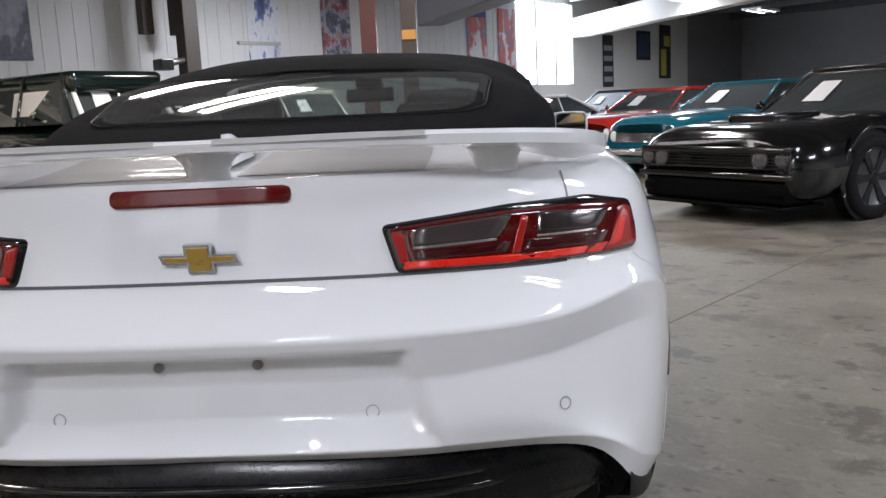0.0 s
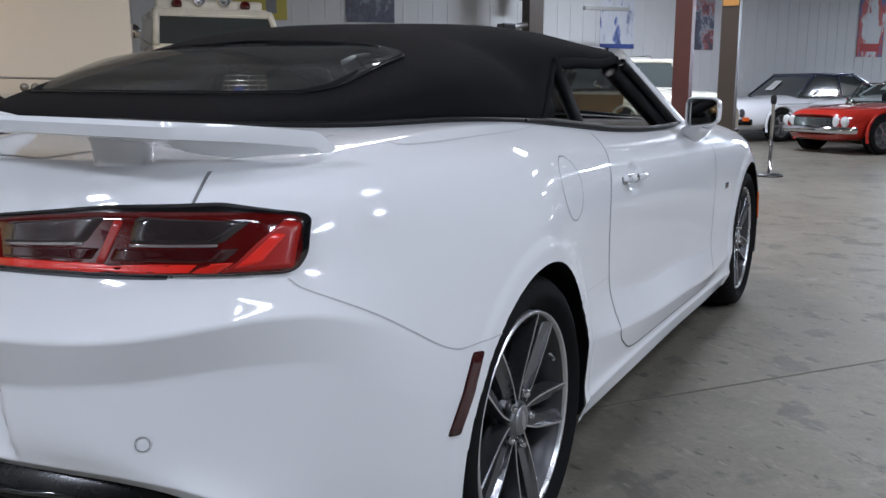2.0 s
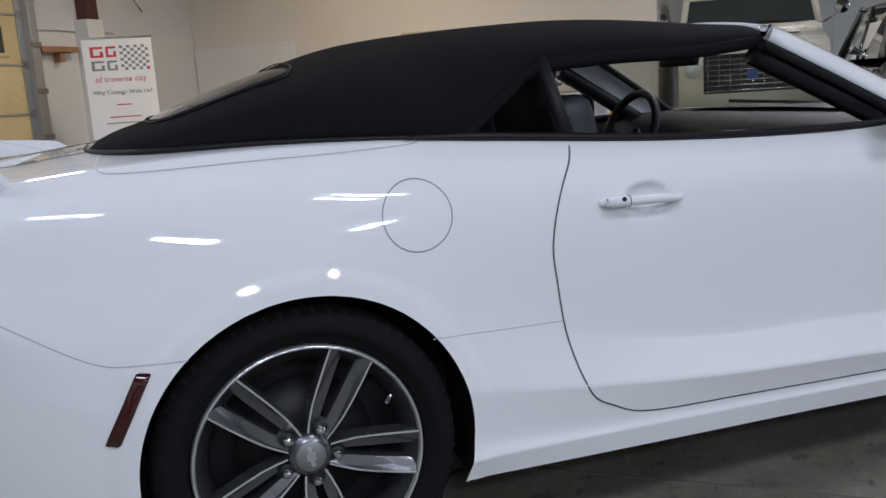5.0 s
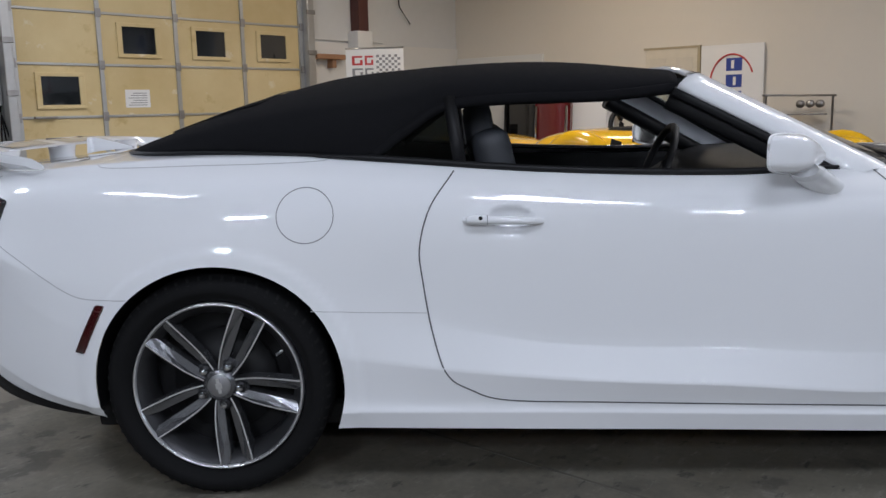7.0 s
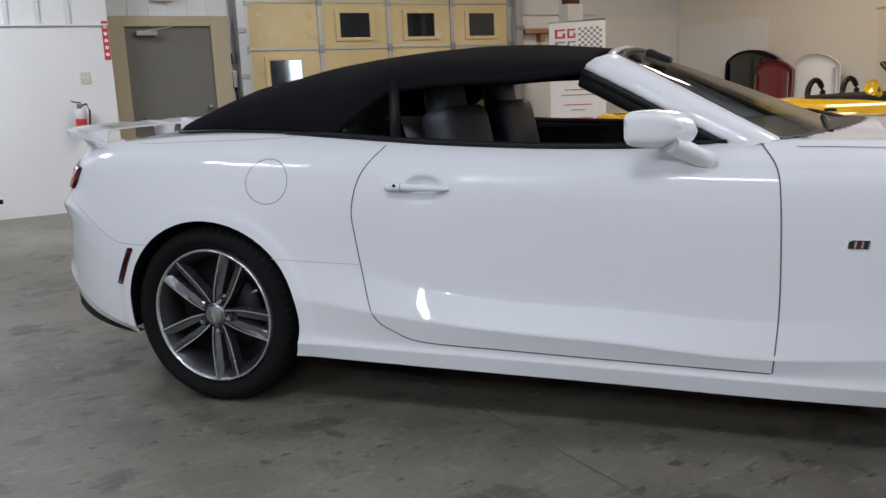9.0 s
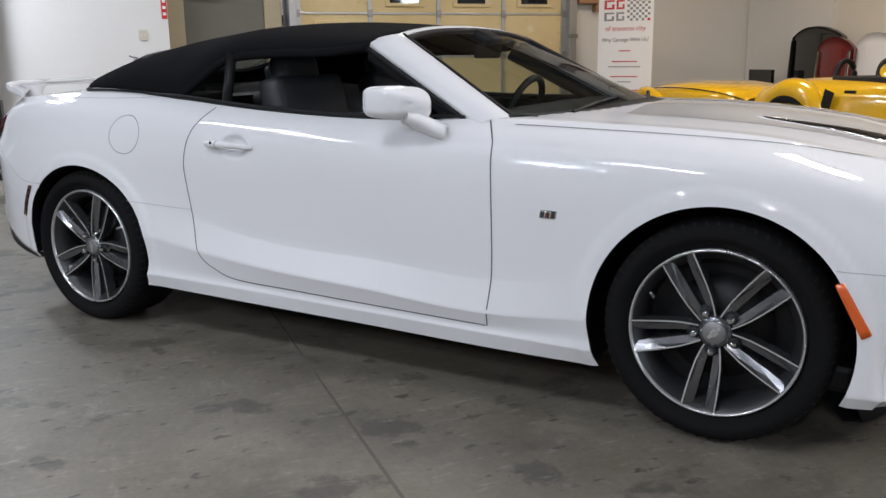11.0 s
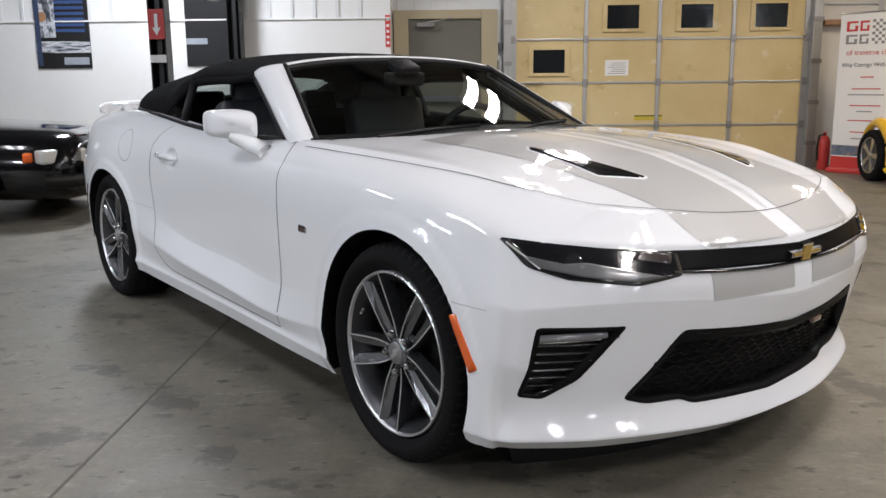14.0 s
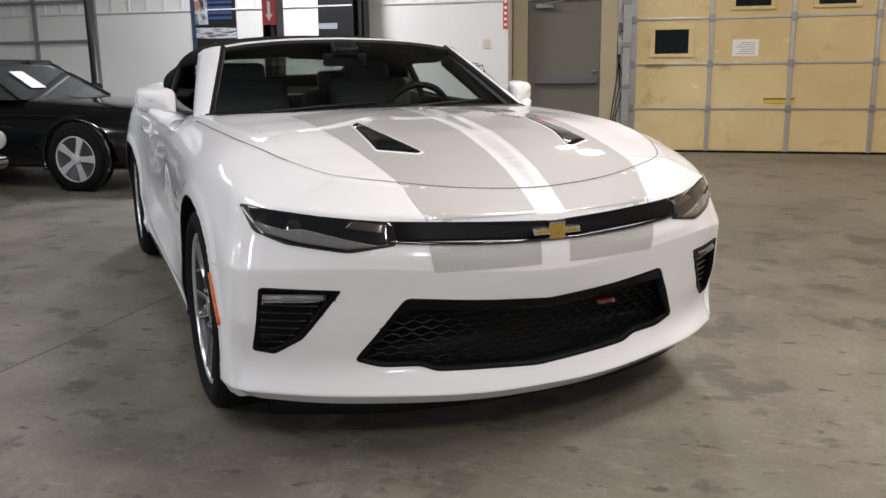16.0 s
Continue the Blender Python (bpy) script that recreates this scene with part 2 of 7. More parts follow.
def siding(name, color):
    """Ribbed metal wall sheet."""
    n = Nodes(name, 0.45)
    wear = n.mix(0.4, n.noise(0.8), n.noise(9))
    n.color(n.mix(wear, tuple(c * 0.86 for c in color), color))
    return n.mat


def yellowed():
    n = Nodes("yellowed_door_panel", 0.5)
    big = n.noise(0.9, 6, 0.6)
    c = n.ramp(big, ((0.3, (0.56, 0.43, 0.20)), (0.72, (0.70, 0.575, 0.32))))
    c = n.mix(n.ramp(n.noise(2.6, 8, 0.7), ((0.60, 0.0), (0.72, 0.65))), c, (0.42, 0.29, 0.10))
    c = n.mix(n.ramp(n.noise(4.0, 5, 0.6), ((0.64, 0.0), (0.70, 0.5))), c, (0.78, 0.74, 0.62))
    n.color(c)
    n.bump(n.noise(22), 0.08, 0.005)
    return n.mat


CONC = concrete()
WALLW = plain("white_wall_paint", (0.74, 0.74, 0.72), 0.5, 0, 0.07, 1.2, 0, 0.05)
SIDING = siding("white_metal_siding", (0.70, 0.71, 0.71))
TANW = plain("cream_drywall", (0.70, 0.655, 0.575), 0.6, 0, 0.06, 0.9, 0, 0.05)
PALE = plain("pale_board", (0.72, 0.71, 0.68), 0.55, 0, 0.05, 1.5)
ROOFW = siding("roof_sheet", (0.17, 0.175, 0.18))
YELLOWED = yellowed()
GALV = plain("galvanised_steel", (0.46, 0.46, 0.45), 0.38, 0.8, 0.2, 10)
BEIGE = plain("beige_frame_paint", (0.40, 0.34, 0.22), 0.5, 0, 0.12, 4)
DOORG = plain("grey_green_door_paint", (0.135, 0.13, 0.105), 0.45, 0, 0.15, 3)
RUST = plain("red_oxide_column", (0.085, 0.024, 0.018), 0.5, 0, 0.25, 4)
BROWN = plain("brown_steel_column", (0.055, 0.042, 0.032), 0.5, 0, 0.25, 4)
BLACKP = plain("black_lift_paint", (0.010, 0.010, 0.011), 0.35, 0, 0.2, 6)
SIGNR = plain("red_sign", (0.55, 0.045, 0.04), 0.4, 0, 0.08, 10)
PAPER = plain("white_paper", (0.80, 0.80, 0.79), 0.6, 0, 0.05, 6)
INK = plain("dark_ink", (0.03, 0.03, 0.035), 0.6)
INKB = plain("blue_ink", (0.03, 0.06, 0.30), 0.6)
INKR = plain("red_ink", (0.55, 0.05, 0.05), 0.6)
INKG = plain("grey_ink", (0.25, 0.25, 0.26), 0.6)
TUBE = glow("lamp_tube", (1.0, 0.98, 0.95), 6.0)
BEAMC = plain("beige_beam", (0.36, 0.33, 0.285), 0.6, 0, 0.1, 1.2)
DARKWALL = plain("dark_wall", (0.10, 0.10, 0.11), 0.6, 0, 0.2, 2)


def setting(name, x0, x1, y0, y1, z0, z1, material, label="", category="", bevel=0.0):
    ob = block(name, x0, x1, y0, y1, z0, z1, material, None, "", bevel, False, ROOM)
    return tagged(ob, label, category, kind="structure")


TOP = 4.5
tagged(block("floor", -16, 12, -7.6, 36, -0.25, 0, CONC, None, "", 0, False, ROOM), "stained grey concrete floor with a saw-cut joint", "floor", kind="structure")
block("floor_joint", -0.0765, -0.0660, -6.5, 25, 0.0, 0.0012, plain("joint_dirt", (0.142, 0.130, 0.106), 0.9, 0, 0.5, 3.0), bpy.data.objects["floor"], "dark saw-cut joint")
setting("ceiling", -16, 12, -7.6, 36, TOP, TOP + 0.2, ROOFW, "grey metal roof sheet", "ceiling")
wall_g = setting("wall_garage", -9.5, -0.28, -7.3, -6.85, 0, TOP, SIDING, "white metal wall round the garage door", "wall")
wall_w = setting("wall_white", -0.28, 12, -7.3, -6.5, 0, TOP, WALLW, "white wall with ribbed sheet above", "wall")
setting("wall_north", -9.8, -9.4, -6.85, 0.26, 0, TOP, TANW, "cream painted drywall", "wall")
wall_f = setting("wall_far", -13.9, -13.5, 0.26, 19.2, 0, TOP, SIDING, "white metal wall hung with posters", "wall")
setting("wall_far_side", -13.9, -13.5, 22.4, 30.4, 0, TOP, WALLW, "white wall", "wall")
setting("wall_far_low", -13.9, -13.5, 19.2, 22.4, 0, 1.75, WALLW, "white wall under the window", "wall")
setting("wall_far_high", -13.9, -13.5, 19.2, 22.4, 4.2, TOP, WALLW, "white wall over the window", "wall")
setting("wall_step", -13.5, -9.8, 0.1, 0.26, 0, TOP, TANW, "cream return of the wall", "wall")
setting("wall_far_dark", -13.9, -13.5, 30.4, 36, 0, TOP, plain("grey_side_wall", (.30, .30, .31), .6, 0, .2, 1), "grey wall at the end", "wall")
setting("wall_end", -13.9, 12, 35.6, 36, 0, TOP, plain("grey_end_wall", (.34, .34, .35), .6, 0, .2, 1), "dark end wall", "wall")
setting("wall_back", 11.6, 12, -6.5, 35.6, 0, TOP, WALLW, "white wall behind", "wall")
tagged(block("beam_white", -9.1, 0, -.2, .2, 3.2, 3.8, BEAMC, None, "", .01, False, ROOM @ pose(-5.6, 17.8, 0, 0, 0, -31)), "beige boxed beam under the roof", "beam", kind="structure")
# ribs of the metal walls
for x in np.arange(0.1, 9, 0.305):
    block("rib", x, x + 0.05, -6.5, -6.485, 2.05, TOP, SIDING, wall_w, "", 0.006)
block("ledge", -0.28, 11.6, -6.5, -6.478, 2.03, 2.05, WALLW, wall_w, "thin white edge")
for y in np.arange(0.5, 19.0, 0.305):
    block("rib", -13.5, -13.49, y, y + 0.03, 0, TOP, SIDING, wall_f, "", 0.004)
for x in np.arange(-1.75, -0.3, 0.23):
    block("rib", x, x + 0.03, -6.85, -6.835, 2.16, TOP, SIDING, wall_g, "", 0.005)
block("lining", -9.4, -5.98, -6.85, -6.82, 0, 2.15, PALE, wall_g, "pale board lining")
block("rib_panel", -7.6, -5.98, -6.85, -6.81, 2.18, TOP, SIDING, wall_g, "metal sheet")
# window
win = thing("window_1", "bright frosted window in the far wall", "window", ROOM, kind="structure")
block("window_pane", -13.75, -13.72, 19.2, 22.4, 1.75, 4.2, glow("daylight_pane", (0.85, 0.93, 1.0), 6.0), win, "bright pane")
for y in (19.2, 20.25, 21.3, 22.3):
    block("window_bar", -13.7, -13.5, y, y + 0.1, 1.75, 4.2, WALLW, win, "white frame bar", 0.01)
# strip lamps
for p, q, watts, tone, *low in STRIPS:
    hz = low[0] if low else LAMP_Z
    fix = thing("ceiling_light", "white twin-tube strip light under the roof", "ceiling light", ROOM @ pose(p, q, hz), "strip lights")
    block("housing", -0.28, 0.28, -0.72, 0.72, 0.0, 0.07, WALLW, fix, "white steel housing", 0.015)
    for k in (-1, 1):
        tube("rod", [(0, k * .6, 0.07), (0, k * .6, TOP - hz)], 0.008, GALV, fix, "hanging rod", 6)
        tube("tube", [(k * 0.16, -0.65, 0.0), (k * 0.16, 0.65, 0.0)], 0.016, TUBE, fix, "fluorescent tube", 8)
# roof purlins
for q in np.arange(-5.5, 35, 3.05):
    ob = setting("purlin", -13.4, 11.5, q, q + 0.14, TOP - 0.22, TOP, DARKWALL, "dark steel purlin", "beam")

# Garage door: four columns of insulated panels in galvanised rails.
gd = thing("garage_door", "yellowed sectional garage door with small dark windows", "garage door", ROOM)
G0, G1, ROWH = -5.92, -1.93, 0.583
cw = (G1 - G0) / 4
for r in range(7):
    for c in range(4):
        block("panel", G0 + c * cw + 0.012, G0 + (c + 1) * cw - 0.012, -6.85, -6.79, r * ROWH + 0.012, (r + 1) * ROWH - 0.012, YELLOWED, gd, "", 0.006)
for c in range(5):
    x = G0 + c * cw
    w = 0.05 if c in (0, 4) else 0.026
    for r in range(7):
        block("stile", x - w, x + w, -6.79, -6.768, r * ROWH + 0.02, (r + 1) * ROWH - 0.02, GALV, gd, "galvanised stile", 0.004)
for r in range(1, 7):
    block("section_joint", G0, G1, -6.80, -6.776, r * ROWH - 0.014, r * ROWH + 0.014, GALV, gd, "galvanised section joint", 0.004)
    for c in range(5):
        x = G0 + c * cw
        block("hinge", x - 0.035, x + 0.035, -6.77, -6.755, r * ROWH - 0.05, r * ROWH + 0.05, STEEL, gd, "steel hinge", 0.004)
block("bottom_seal", G0, G1, -6.83, -6.78, 0.0, 0.03, RUBBER, gd, "black bottom seal", 0.006)
PANE = plain("dark_pane", (0.012, 0.014, 0.016), 0.06, 0, 0.1, 6, 1.0)
for col, row in ((3, 2), (2, 3), (1, 3), (0, 3)):
    x, z = G0 + (col + 0.5) * cw, (row + 0.5) * ROWH
    w = tagged(new("door_window"), "small dark window in a cream frame")
    w.parent = gd
    for a0, a1, b0, b1 in ((-.28, .28, .155, .20), (-.28, .28, -.20, -.155), (-.28, -.215, -.155, .155), (.215, .28, -.155, .155)):
        block("window_frame", x + a0, x + a1, -6.79, -6.765, z + b0, z + b1, YELLOWED, w, "", 0.006)
    block("pane", x - .215, x + .215, -6.79, -6.78, z - .155, z + .155, PANE, w, "dark glass")
block("notice", -3.52, -3.20, -6.79, -6.786, 1.26, 1.47, PAPER, gd, "white paper notice")
for k in range(6):
    block("notice_line", -3.48, -3.24 - 0.03 * (k % 3), -6.786, -6.785, 1.285 + k * 0.028, 1.293 + k * 0.028, INKG, gd)
block("yellow_tag", -4.00, -3.62, -6.79, -6.782, 0.65, 0.72, plain("yellow_tag", (0.62, 0.50, 0.05), 0.5), gd, "yellow label with a black line")
block("tag_line", -4.00, -3.62, -6.782, -6.780, 0.70, 0.715, INK, gd)
block("door_bolt", -2.35, -2.1, -6.77, -6.74, 1.155, 1.18, STEEL, gd, "steel bolt", 0.006)
for x0, x1 in ((-6.07, -5.95), (-1.90, -1.80)):
    block("door_track", x0, x1, -6.80, -6.66, 0, TOP - .1, GALV, gd, "galvanised door track", 0.01)
    for z in np.arange(0.3, 4.2, 0.55):
        block("track_bracket", x0 - .01, x1 + .01, -6.68, -6.64, z, z + 0.06, STEEL, gd, "steel bracket", 0.004)
# Exit door.
ed = thing("door_1", "grey-green steel exit door in a beige frame, shut", "door", ROOM, kind="structure")
block("leaf", -1.50, -0.50, -6.85, -6.80, 0.02, 2.04, DOORG, ed, "grey-green door leaf", 0.005)
for x0, x1, z0, z1 in ((-1.72, -1.50, 0, 2.16), (-0.50, -0.30, 0, 2.16), (-1.50, -0.50, 2.04, 2.16)):
    block("door_frame", x0, x1, -6.85, -6.76, z0, z1, BEIGE, ed, "beige frame", 0.006)
block("push_bar", -1.47, -0.62, -6.80, -6.73, 0.92, 1.0, DARKWALL, ed, "dark push bar", 0.012)
block("door_closer", -0.86, -0.62, -6.80, -6.72, 1.93, 1.99, STEEL, ed, "door closer", 0.01)
tube("closer_arm", [(-0.74, -6.74, 1.99), (-1.0, -6.60, 2.02), (-1.1, -6.76, 2.06)], 0.01, STEEL, ed, "closer arm", 6)
lathe("knob", [(0.03, 0), (0.03, 0.03), (0.015, 0.05), (0, 0.05)], STEEL, ed, "steel knob", 16, "y", pose(-1.42, -6.79, 1.08))
ex = thing("exit_sign", "red lit exit sign over the door", "sign", ROOM)
block("sign_box", -1.09, -0.86, -6.835, -6.77, 2.33, 2.49, plain("sign_case", (0.6, 0.6, 0.58), 0.4), ex, "white case", 0.01)
block("sign_face", -1.075, -0.875, -6.77, -6.765, 2.345, 2.475, glow("red_glow", (1.0, 0.12, 0.08), 1.6), ex, "red glowing face")
block("sign_bars", -1.03, -0.92, -6.765, -6.763, 2.39, 2.43, plain("pale_red", (0.9, 0.5, 0.45), 0.4), ex, "pale letters")
# cables and boxes right of the exit door
bx = thing("conduit_box", "grey switch boxes with hanging black cables on the wall", "electrical box", ROOM)
block("box", -1.79, -1.73, -6.85, -6.78, 1.30, 1.5, GALV, bx, "", 0.008)
block("box", -1.79, -1.74, -6.85, -6.78, 1.60, 1.72, DARKWALL, bx, "", 0.008)
for k in range(3):
    tube("cable", [(-1.76 + 0.012 * k, -6.76, 1.3), (-1.72 - .05 * k, -6.73, 0.9), (-1.66 - 0.03 * k, -6.72, 0.45), (-1.78, -6.75, 0.3 - .05 * k)], 0.008, RUBBER, bx, "black cable", 6)

# White wall: posters, tags, extinguisher, switch.
def poster(name, label, p0, p1, z0, z1, q, base, shapes):
    th = thing(name, label, "poster", ROOM)
    block("sheet", p0, p1, q, q + 0.02, z0, z1, base, th, "", 0.004)
    for k, (a0, a1, b0, b1, m) in enumerate(shapes):
        block("print", p0 + (p1 - p0) * a0, p0 + (p1 - p0) * a1, q + 0.02, q + 0.0215 + 0.0006 * k, z0 + (z1 - z0) * b0, z0 + (z1 - z0) * b1, m, th)
    return th


NAVY = plain("navy_print", (0.035, 0.055, 0.11), 0.35, 0, 0.4, 7)
GREYP = plain("grey_print", (0.33, 0.36, 0.40), 0.4, 0, 0.35, 9)
TANP = plain("tan_print", (0.38, 0.20, 0.10), 0.4, 0, 0.4, 9)
def chrome_print(name, scale, slant):
    n = Nodes(name, 0.35)
    n.color(n.ramp(n.noise(scale, 4, 0.6, slant), ((.40, (.03, .035, .045)), (.47, (.20, .21, .23)), (.52, (.62, .64, .66)), (.60, (.30, .32, .35)), (.66, (.05, .055, .07)))))
    return n.mat


PCHR = chrome_print("chrome_print", 9, (1, 1, .5))
PBMP = chrome_print("bumper_print", 5, (.5, 1, 3))
ps = poster("poster", "dark car poster with blue louvres and chrome shapes", 3.80, 4.54, 1.42, 2.62, -6.5, BLACKP, [(.08, .62, .40 + .062 * k, .432 + .062 * k, plain("blue_slat", (.035, .075, .20), .35)) for k in range(10)] + [(.62, .90, .34, 1.0, PCHR), (0.0, 1.0, .17, .30, PBMP), (.04, .50, .04, .12, GREYP), (.90, .985, .03, .97, NAVY)])
lathe("lamp_print", [(.085, 0), (.085, .003), (.05, .004), (0, .004)], TANP, ps, "orange round lamp in the print", 24, "y", pose(4.44, -6.476, 2.10))
pb = poster("poster", "large black poster with a pale round print", 1.72, 2.49, 1.43, 2.75, -6.5, BLACKP, [(.62, 1.0, .22, .28, GREYP), (.05, .12, .1, 1.0, GREYP)])
lathe("disc", [(0.24, 0), (0.24, 0.004), (0.17, 0.006), (0.16, 0.02), (0.0, 0.02)], plain("pale_disc", (.55, .56, .57), .4), pb, "pale round print", 32, "y", pose(2.08, -6.48, 2.52))
fe = thing("fire_extinguisher", "red fire extinguisher with a black hose on the white wall", "fire extinguisher", ROOM @ pose(0.13, -6.40, 0.83))
lathe("cylinder", [(0, 0), (.05, 0), (.057, .012), (.058, .22), (.05, .27), (.025, .30), (.02, .32)], SIGNR, fe, "red cylinder", 24, "z")
lathe("band", [(.0588, .20), (.0592, .205), (.0592, .30), (.05, .31)], plain("extinguisher_label", (.6, .6, .58), .5), fe, "pale label band", 24, "z")
block("valve", -.02, .03, -.02, .02, .32, .36, STEEL, fe, "valve", .006)
tube("handle", [(-.02, 0, .37), (.06, 0, .385), (.08, 0, .40)], .009, DARKWALL, fe, "black lever", 6)
tube("hose", [(-.02, 0, .34), (-.07, 0, .36), (-.10, 0, .28), (-.085, 0, .12), (-.07, 0, .06)], .010, RUBBER, fe, "black hose", 8)
block("bracket", -.03, .03, -.1, -.05, .1, .14, STEEL, fe, "steel bracket")
sw = thing("light_switch", "cream double switch plate on the white wall", "switch", ROOM)
block("plate", -0.03, 0.07, -6.5, -6.49, 1.41, 1.53, plain("cream_plate", (.62, .58, .48), .4), sw, "", .003)
for k in (0.0, 0.04):
    block("toggle", k - .006 + .0, k + .006, -6.49, -6.48, 1.455, 1.485, PALE, sw)
rt = thing("red_tag", "narrow red and white warning strip on the wall edge", "sign", ROOM)
block("strip", -0.275, -0.21, -6.5, -6.494, 1.66, 2.08, SIGNR, rt, "red strip")
for k in range(5):
    block("strip_bar", -0.262, -0.225, -6.494, -6.492, 1.70 + k * .075, 1.735 + k * .075, PAPER, rt)

# Two-post lift by the white wall.
lift = thing("car_lift", "black two-post car lift with red warning signs", "car lift", ROOM)
for k, (p, q) in enumerate(((1.97, -4.0), (1.75, -6.25))):
    col = tagged(new("lift_post"), "black steel post")
    col.parent = lift
    for a0, a1, b0, b1 in ((-.09, .09, -.09, -.075), (-.09, -.075, -.075, .09), (.075, .09, -.075, .09)):
        block("channel", p + a0, p + a1, q + b0, q + b1, 0.02, 3.9, BLACKP, col, "", .004)
    block("base_plate", p - .22, p + .22, q - .2, q + .2, 0, .02, BLACKP, col, "", .004)
    block("carriage", p - .13, p + .13, q - .13, q + .13, .12, .75, BLACKP, col, "black carriage", .01)
    block("hydraulic_tube", p - .03, p + .03, q - .03, q + .03, .1, 3.7, BLACKP, col, "black ram", .01)
    if k == 0:
        sx = block("warning_sign", p - .085, p + .085, q + .092, q + .097, 1.66, 1.97, SIGNR, col, "red sign with a white arrow")
        ob_mesh("arrow", [(p + a, q + .0985, 1.70 + b) for a, b in ((-.018, .22), (.018, .22), (.018, .08), (.045, .08), (0, .0), (-.045, .08), (-.018, .08))], [tuple(range(7))], PAPER, sx, "white arrow", False)
    block("label_plate", p - .085, p + .085, q + .092, q + .096, 1.42, 1.5, PAPER, col, "white label")
    for a, b in ((-0.15, 1), (0.15, 1)):
        tube("lift_arm", [(p + a, q, .22), (p + a - .5, q + .55 * (1 if k == 0 else .6), .2)], .05, BLACKP, col, "black swing arm", 8, flat=.8)
        lathe("arm_pad", [(0, .05), (.07, .05), (.07, .09), (0, .09)], RUBBER, col, "round rubber pad", 16, "z", pose(p + a - .5, q + .55 * (1 if k == 0 else .6), .18))
pole = thing("steel_pole", "thin black steel pole leaning slightly by the wall", "pole", ROOM)
tube("pole", [(4.75, -4.45, 0), (4.82, -4.5, 4.4)], .06, BLACKP, pole, "", 8)
wg = thing("window_grid", "grey framed panel on the white wall", "window", ROOM, kind="structure")
for z in (1.6, 2.2, 2.8):
    block("bar", 6.2, 8.5, -6.5, -6.46, z, z + .05, STEEL, wg, "grey bar")
for x in (6.2, 7.3, 8.45):
    block("bar", x, x + .06, -6.5, -6.46, .9, 3.2, STEEL, wg, "grey bar")

# North wall: white panel door, banner, rack, half-height board, standing panels.
dr = thing("door_2", "cream six-panel interior door, shut", "door", ROOM, kind="structure")
block("leaf", -9.4, -9.37, -3.27, -2.48, 0, 1.92, plain("cream_door", (.66, .61, .50), .5), dr, "cream leaf", .005)
for y0, y1 in ((-3.2, -2.95), (-2.8, -2.55)):
    for z0, z1 in ((.15, .7), (.8, 1.35), (1.45, 1.8)):
        block("door_panel", -9.37, -9.362, y0, y1, z0, z1, plain("cream_door_panel", (.63, .58, .48), .5), dr, "", .004)
block("door_edge", -9.4, -9.355, -2.48, -2.44, 0, 1.95, BEIGE, dr, "dark edge")
block("door_head", -9.4, -9.36, -3.3, -2.44, 1.92, 1.95, BEIGE, dr, "dark head")
bn = thing("banner", "white board with a blue lettered badge in a red ring", "banner", ROOM)
block("board", -9.37, -9.345, -2.42, -1.55, .55, 1.93, PAPER, bn, "white board", .004)
block("stand", -9.39, -9.35, -2.2, -1.8, 0, .56, GALV, bn, "steel stand", .004)
ringp = [(-9.34, -1.98 + .30 * math.cos(w), 1.42 + .38 * math.sin(w)) for w in np.linspace(.35, math.pi - .1, 20)]
tube("red_ring", ringp, .012, INKR, bn, "red ring", 6)
ringp = [(-9.34, -1.98 + .30 * math.cos(w), 1.42 + .38 * math.sin(w)) for w in np.linspace(math.pi, math.pi * 1.5, 14)]
tube("grey_ring", ringp, .008, INKG, bn, "grey lower ring", 6)
for k, z in enumerate((1.58, 1.36, 1.14)):
    block("blue_bar", -9.345, -9.341, -2.06, -1.84, z, z + .17, INKB, bn, "blue block", .0)
    block("bar_slit", -9.341, -9.339, -1.99 + .03 * k, -1.95 + .03 * k, z + .03, z + .14, PAPER, bn)
for k in range(4):
    block("small_bar", -9.345, -9.341, -2.30, -2.14, 1.28 - .035 * k, 1.30 - .035 * k, INKG, bn)
rk = thing("steel_rack", "thin steel clothes rack by the cream wall", "rack", ROOM)
tube("rail", [(-9.2, -1.5, 1.24), (-9.2, -.58, 1.22)], .014, STEEL, rk, "", 8)
for y in (-1.45, -.62):
    tube("leg", [(-9.2, y, 1.23), (-9.2, y, 0)], .014, STEEL, rk, "", 8)
block("tray", -9.28, -9.15, -1.4, -.7, .98, 1.0, STEEL, rk, "", .004)
for k in range(3):
    lathe("reel", [(0, 0), (.05, 0), (.05, .05), (0, .05)], STEEL, rk, "", 14, "x", pose(-9.19, -1.0 + k * .12, 1.12))
tagged(block("half_wall", -9.40, -9.34, -6.8, -5.05, 0, 1.98, PALE, None, "", .004, False, ROOM), "pale board half-height lining on the wall", "wall panel", kind="structure")
br = thing("wall_bracket", "brown wooden bracket on the wall by the garage door", "bracket", ROOM)
block("arm", -6.72, -6.10, -6.82, -6.66, 1.90, 1.97, TANP, br, "", .01)
block("brace", -6.5, -6.42, -6.82, -6.70, 1.78, 1.9, TANP, br, "", .01)
pc = thing("wall_post", "brown and white steel post against the wall", "post", ROOM)
block("lower", -7.15, -6.85, -6.82, -6.6, 0, 2.32, WALLW, pc, "white lower casing", .01)
block("upper", -7.10, -6.90, -6.80, -6.62, 2.32, TOP, RUST, pc, "brown upper post", .01)
tube("hanging_cable", [(-8.2, -6.8, 2.5), (-7.95, -6.79, 2.75), (-7.85, -6.79, 3.6)], .01, RUBBER, pc, "thin cable", 6)


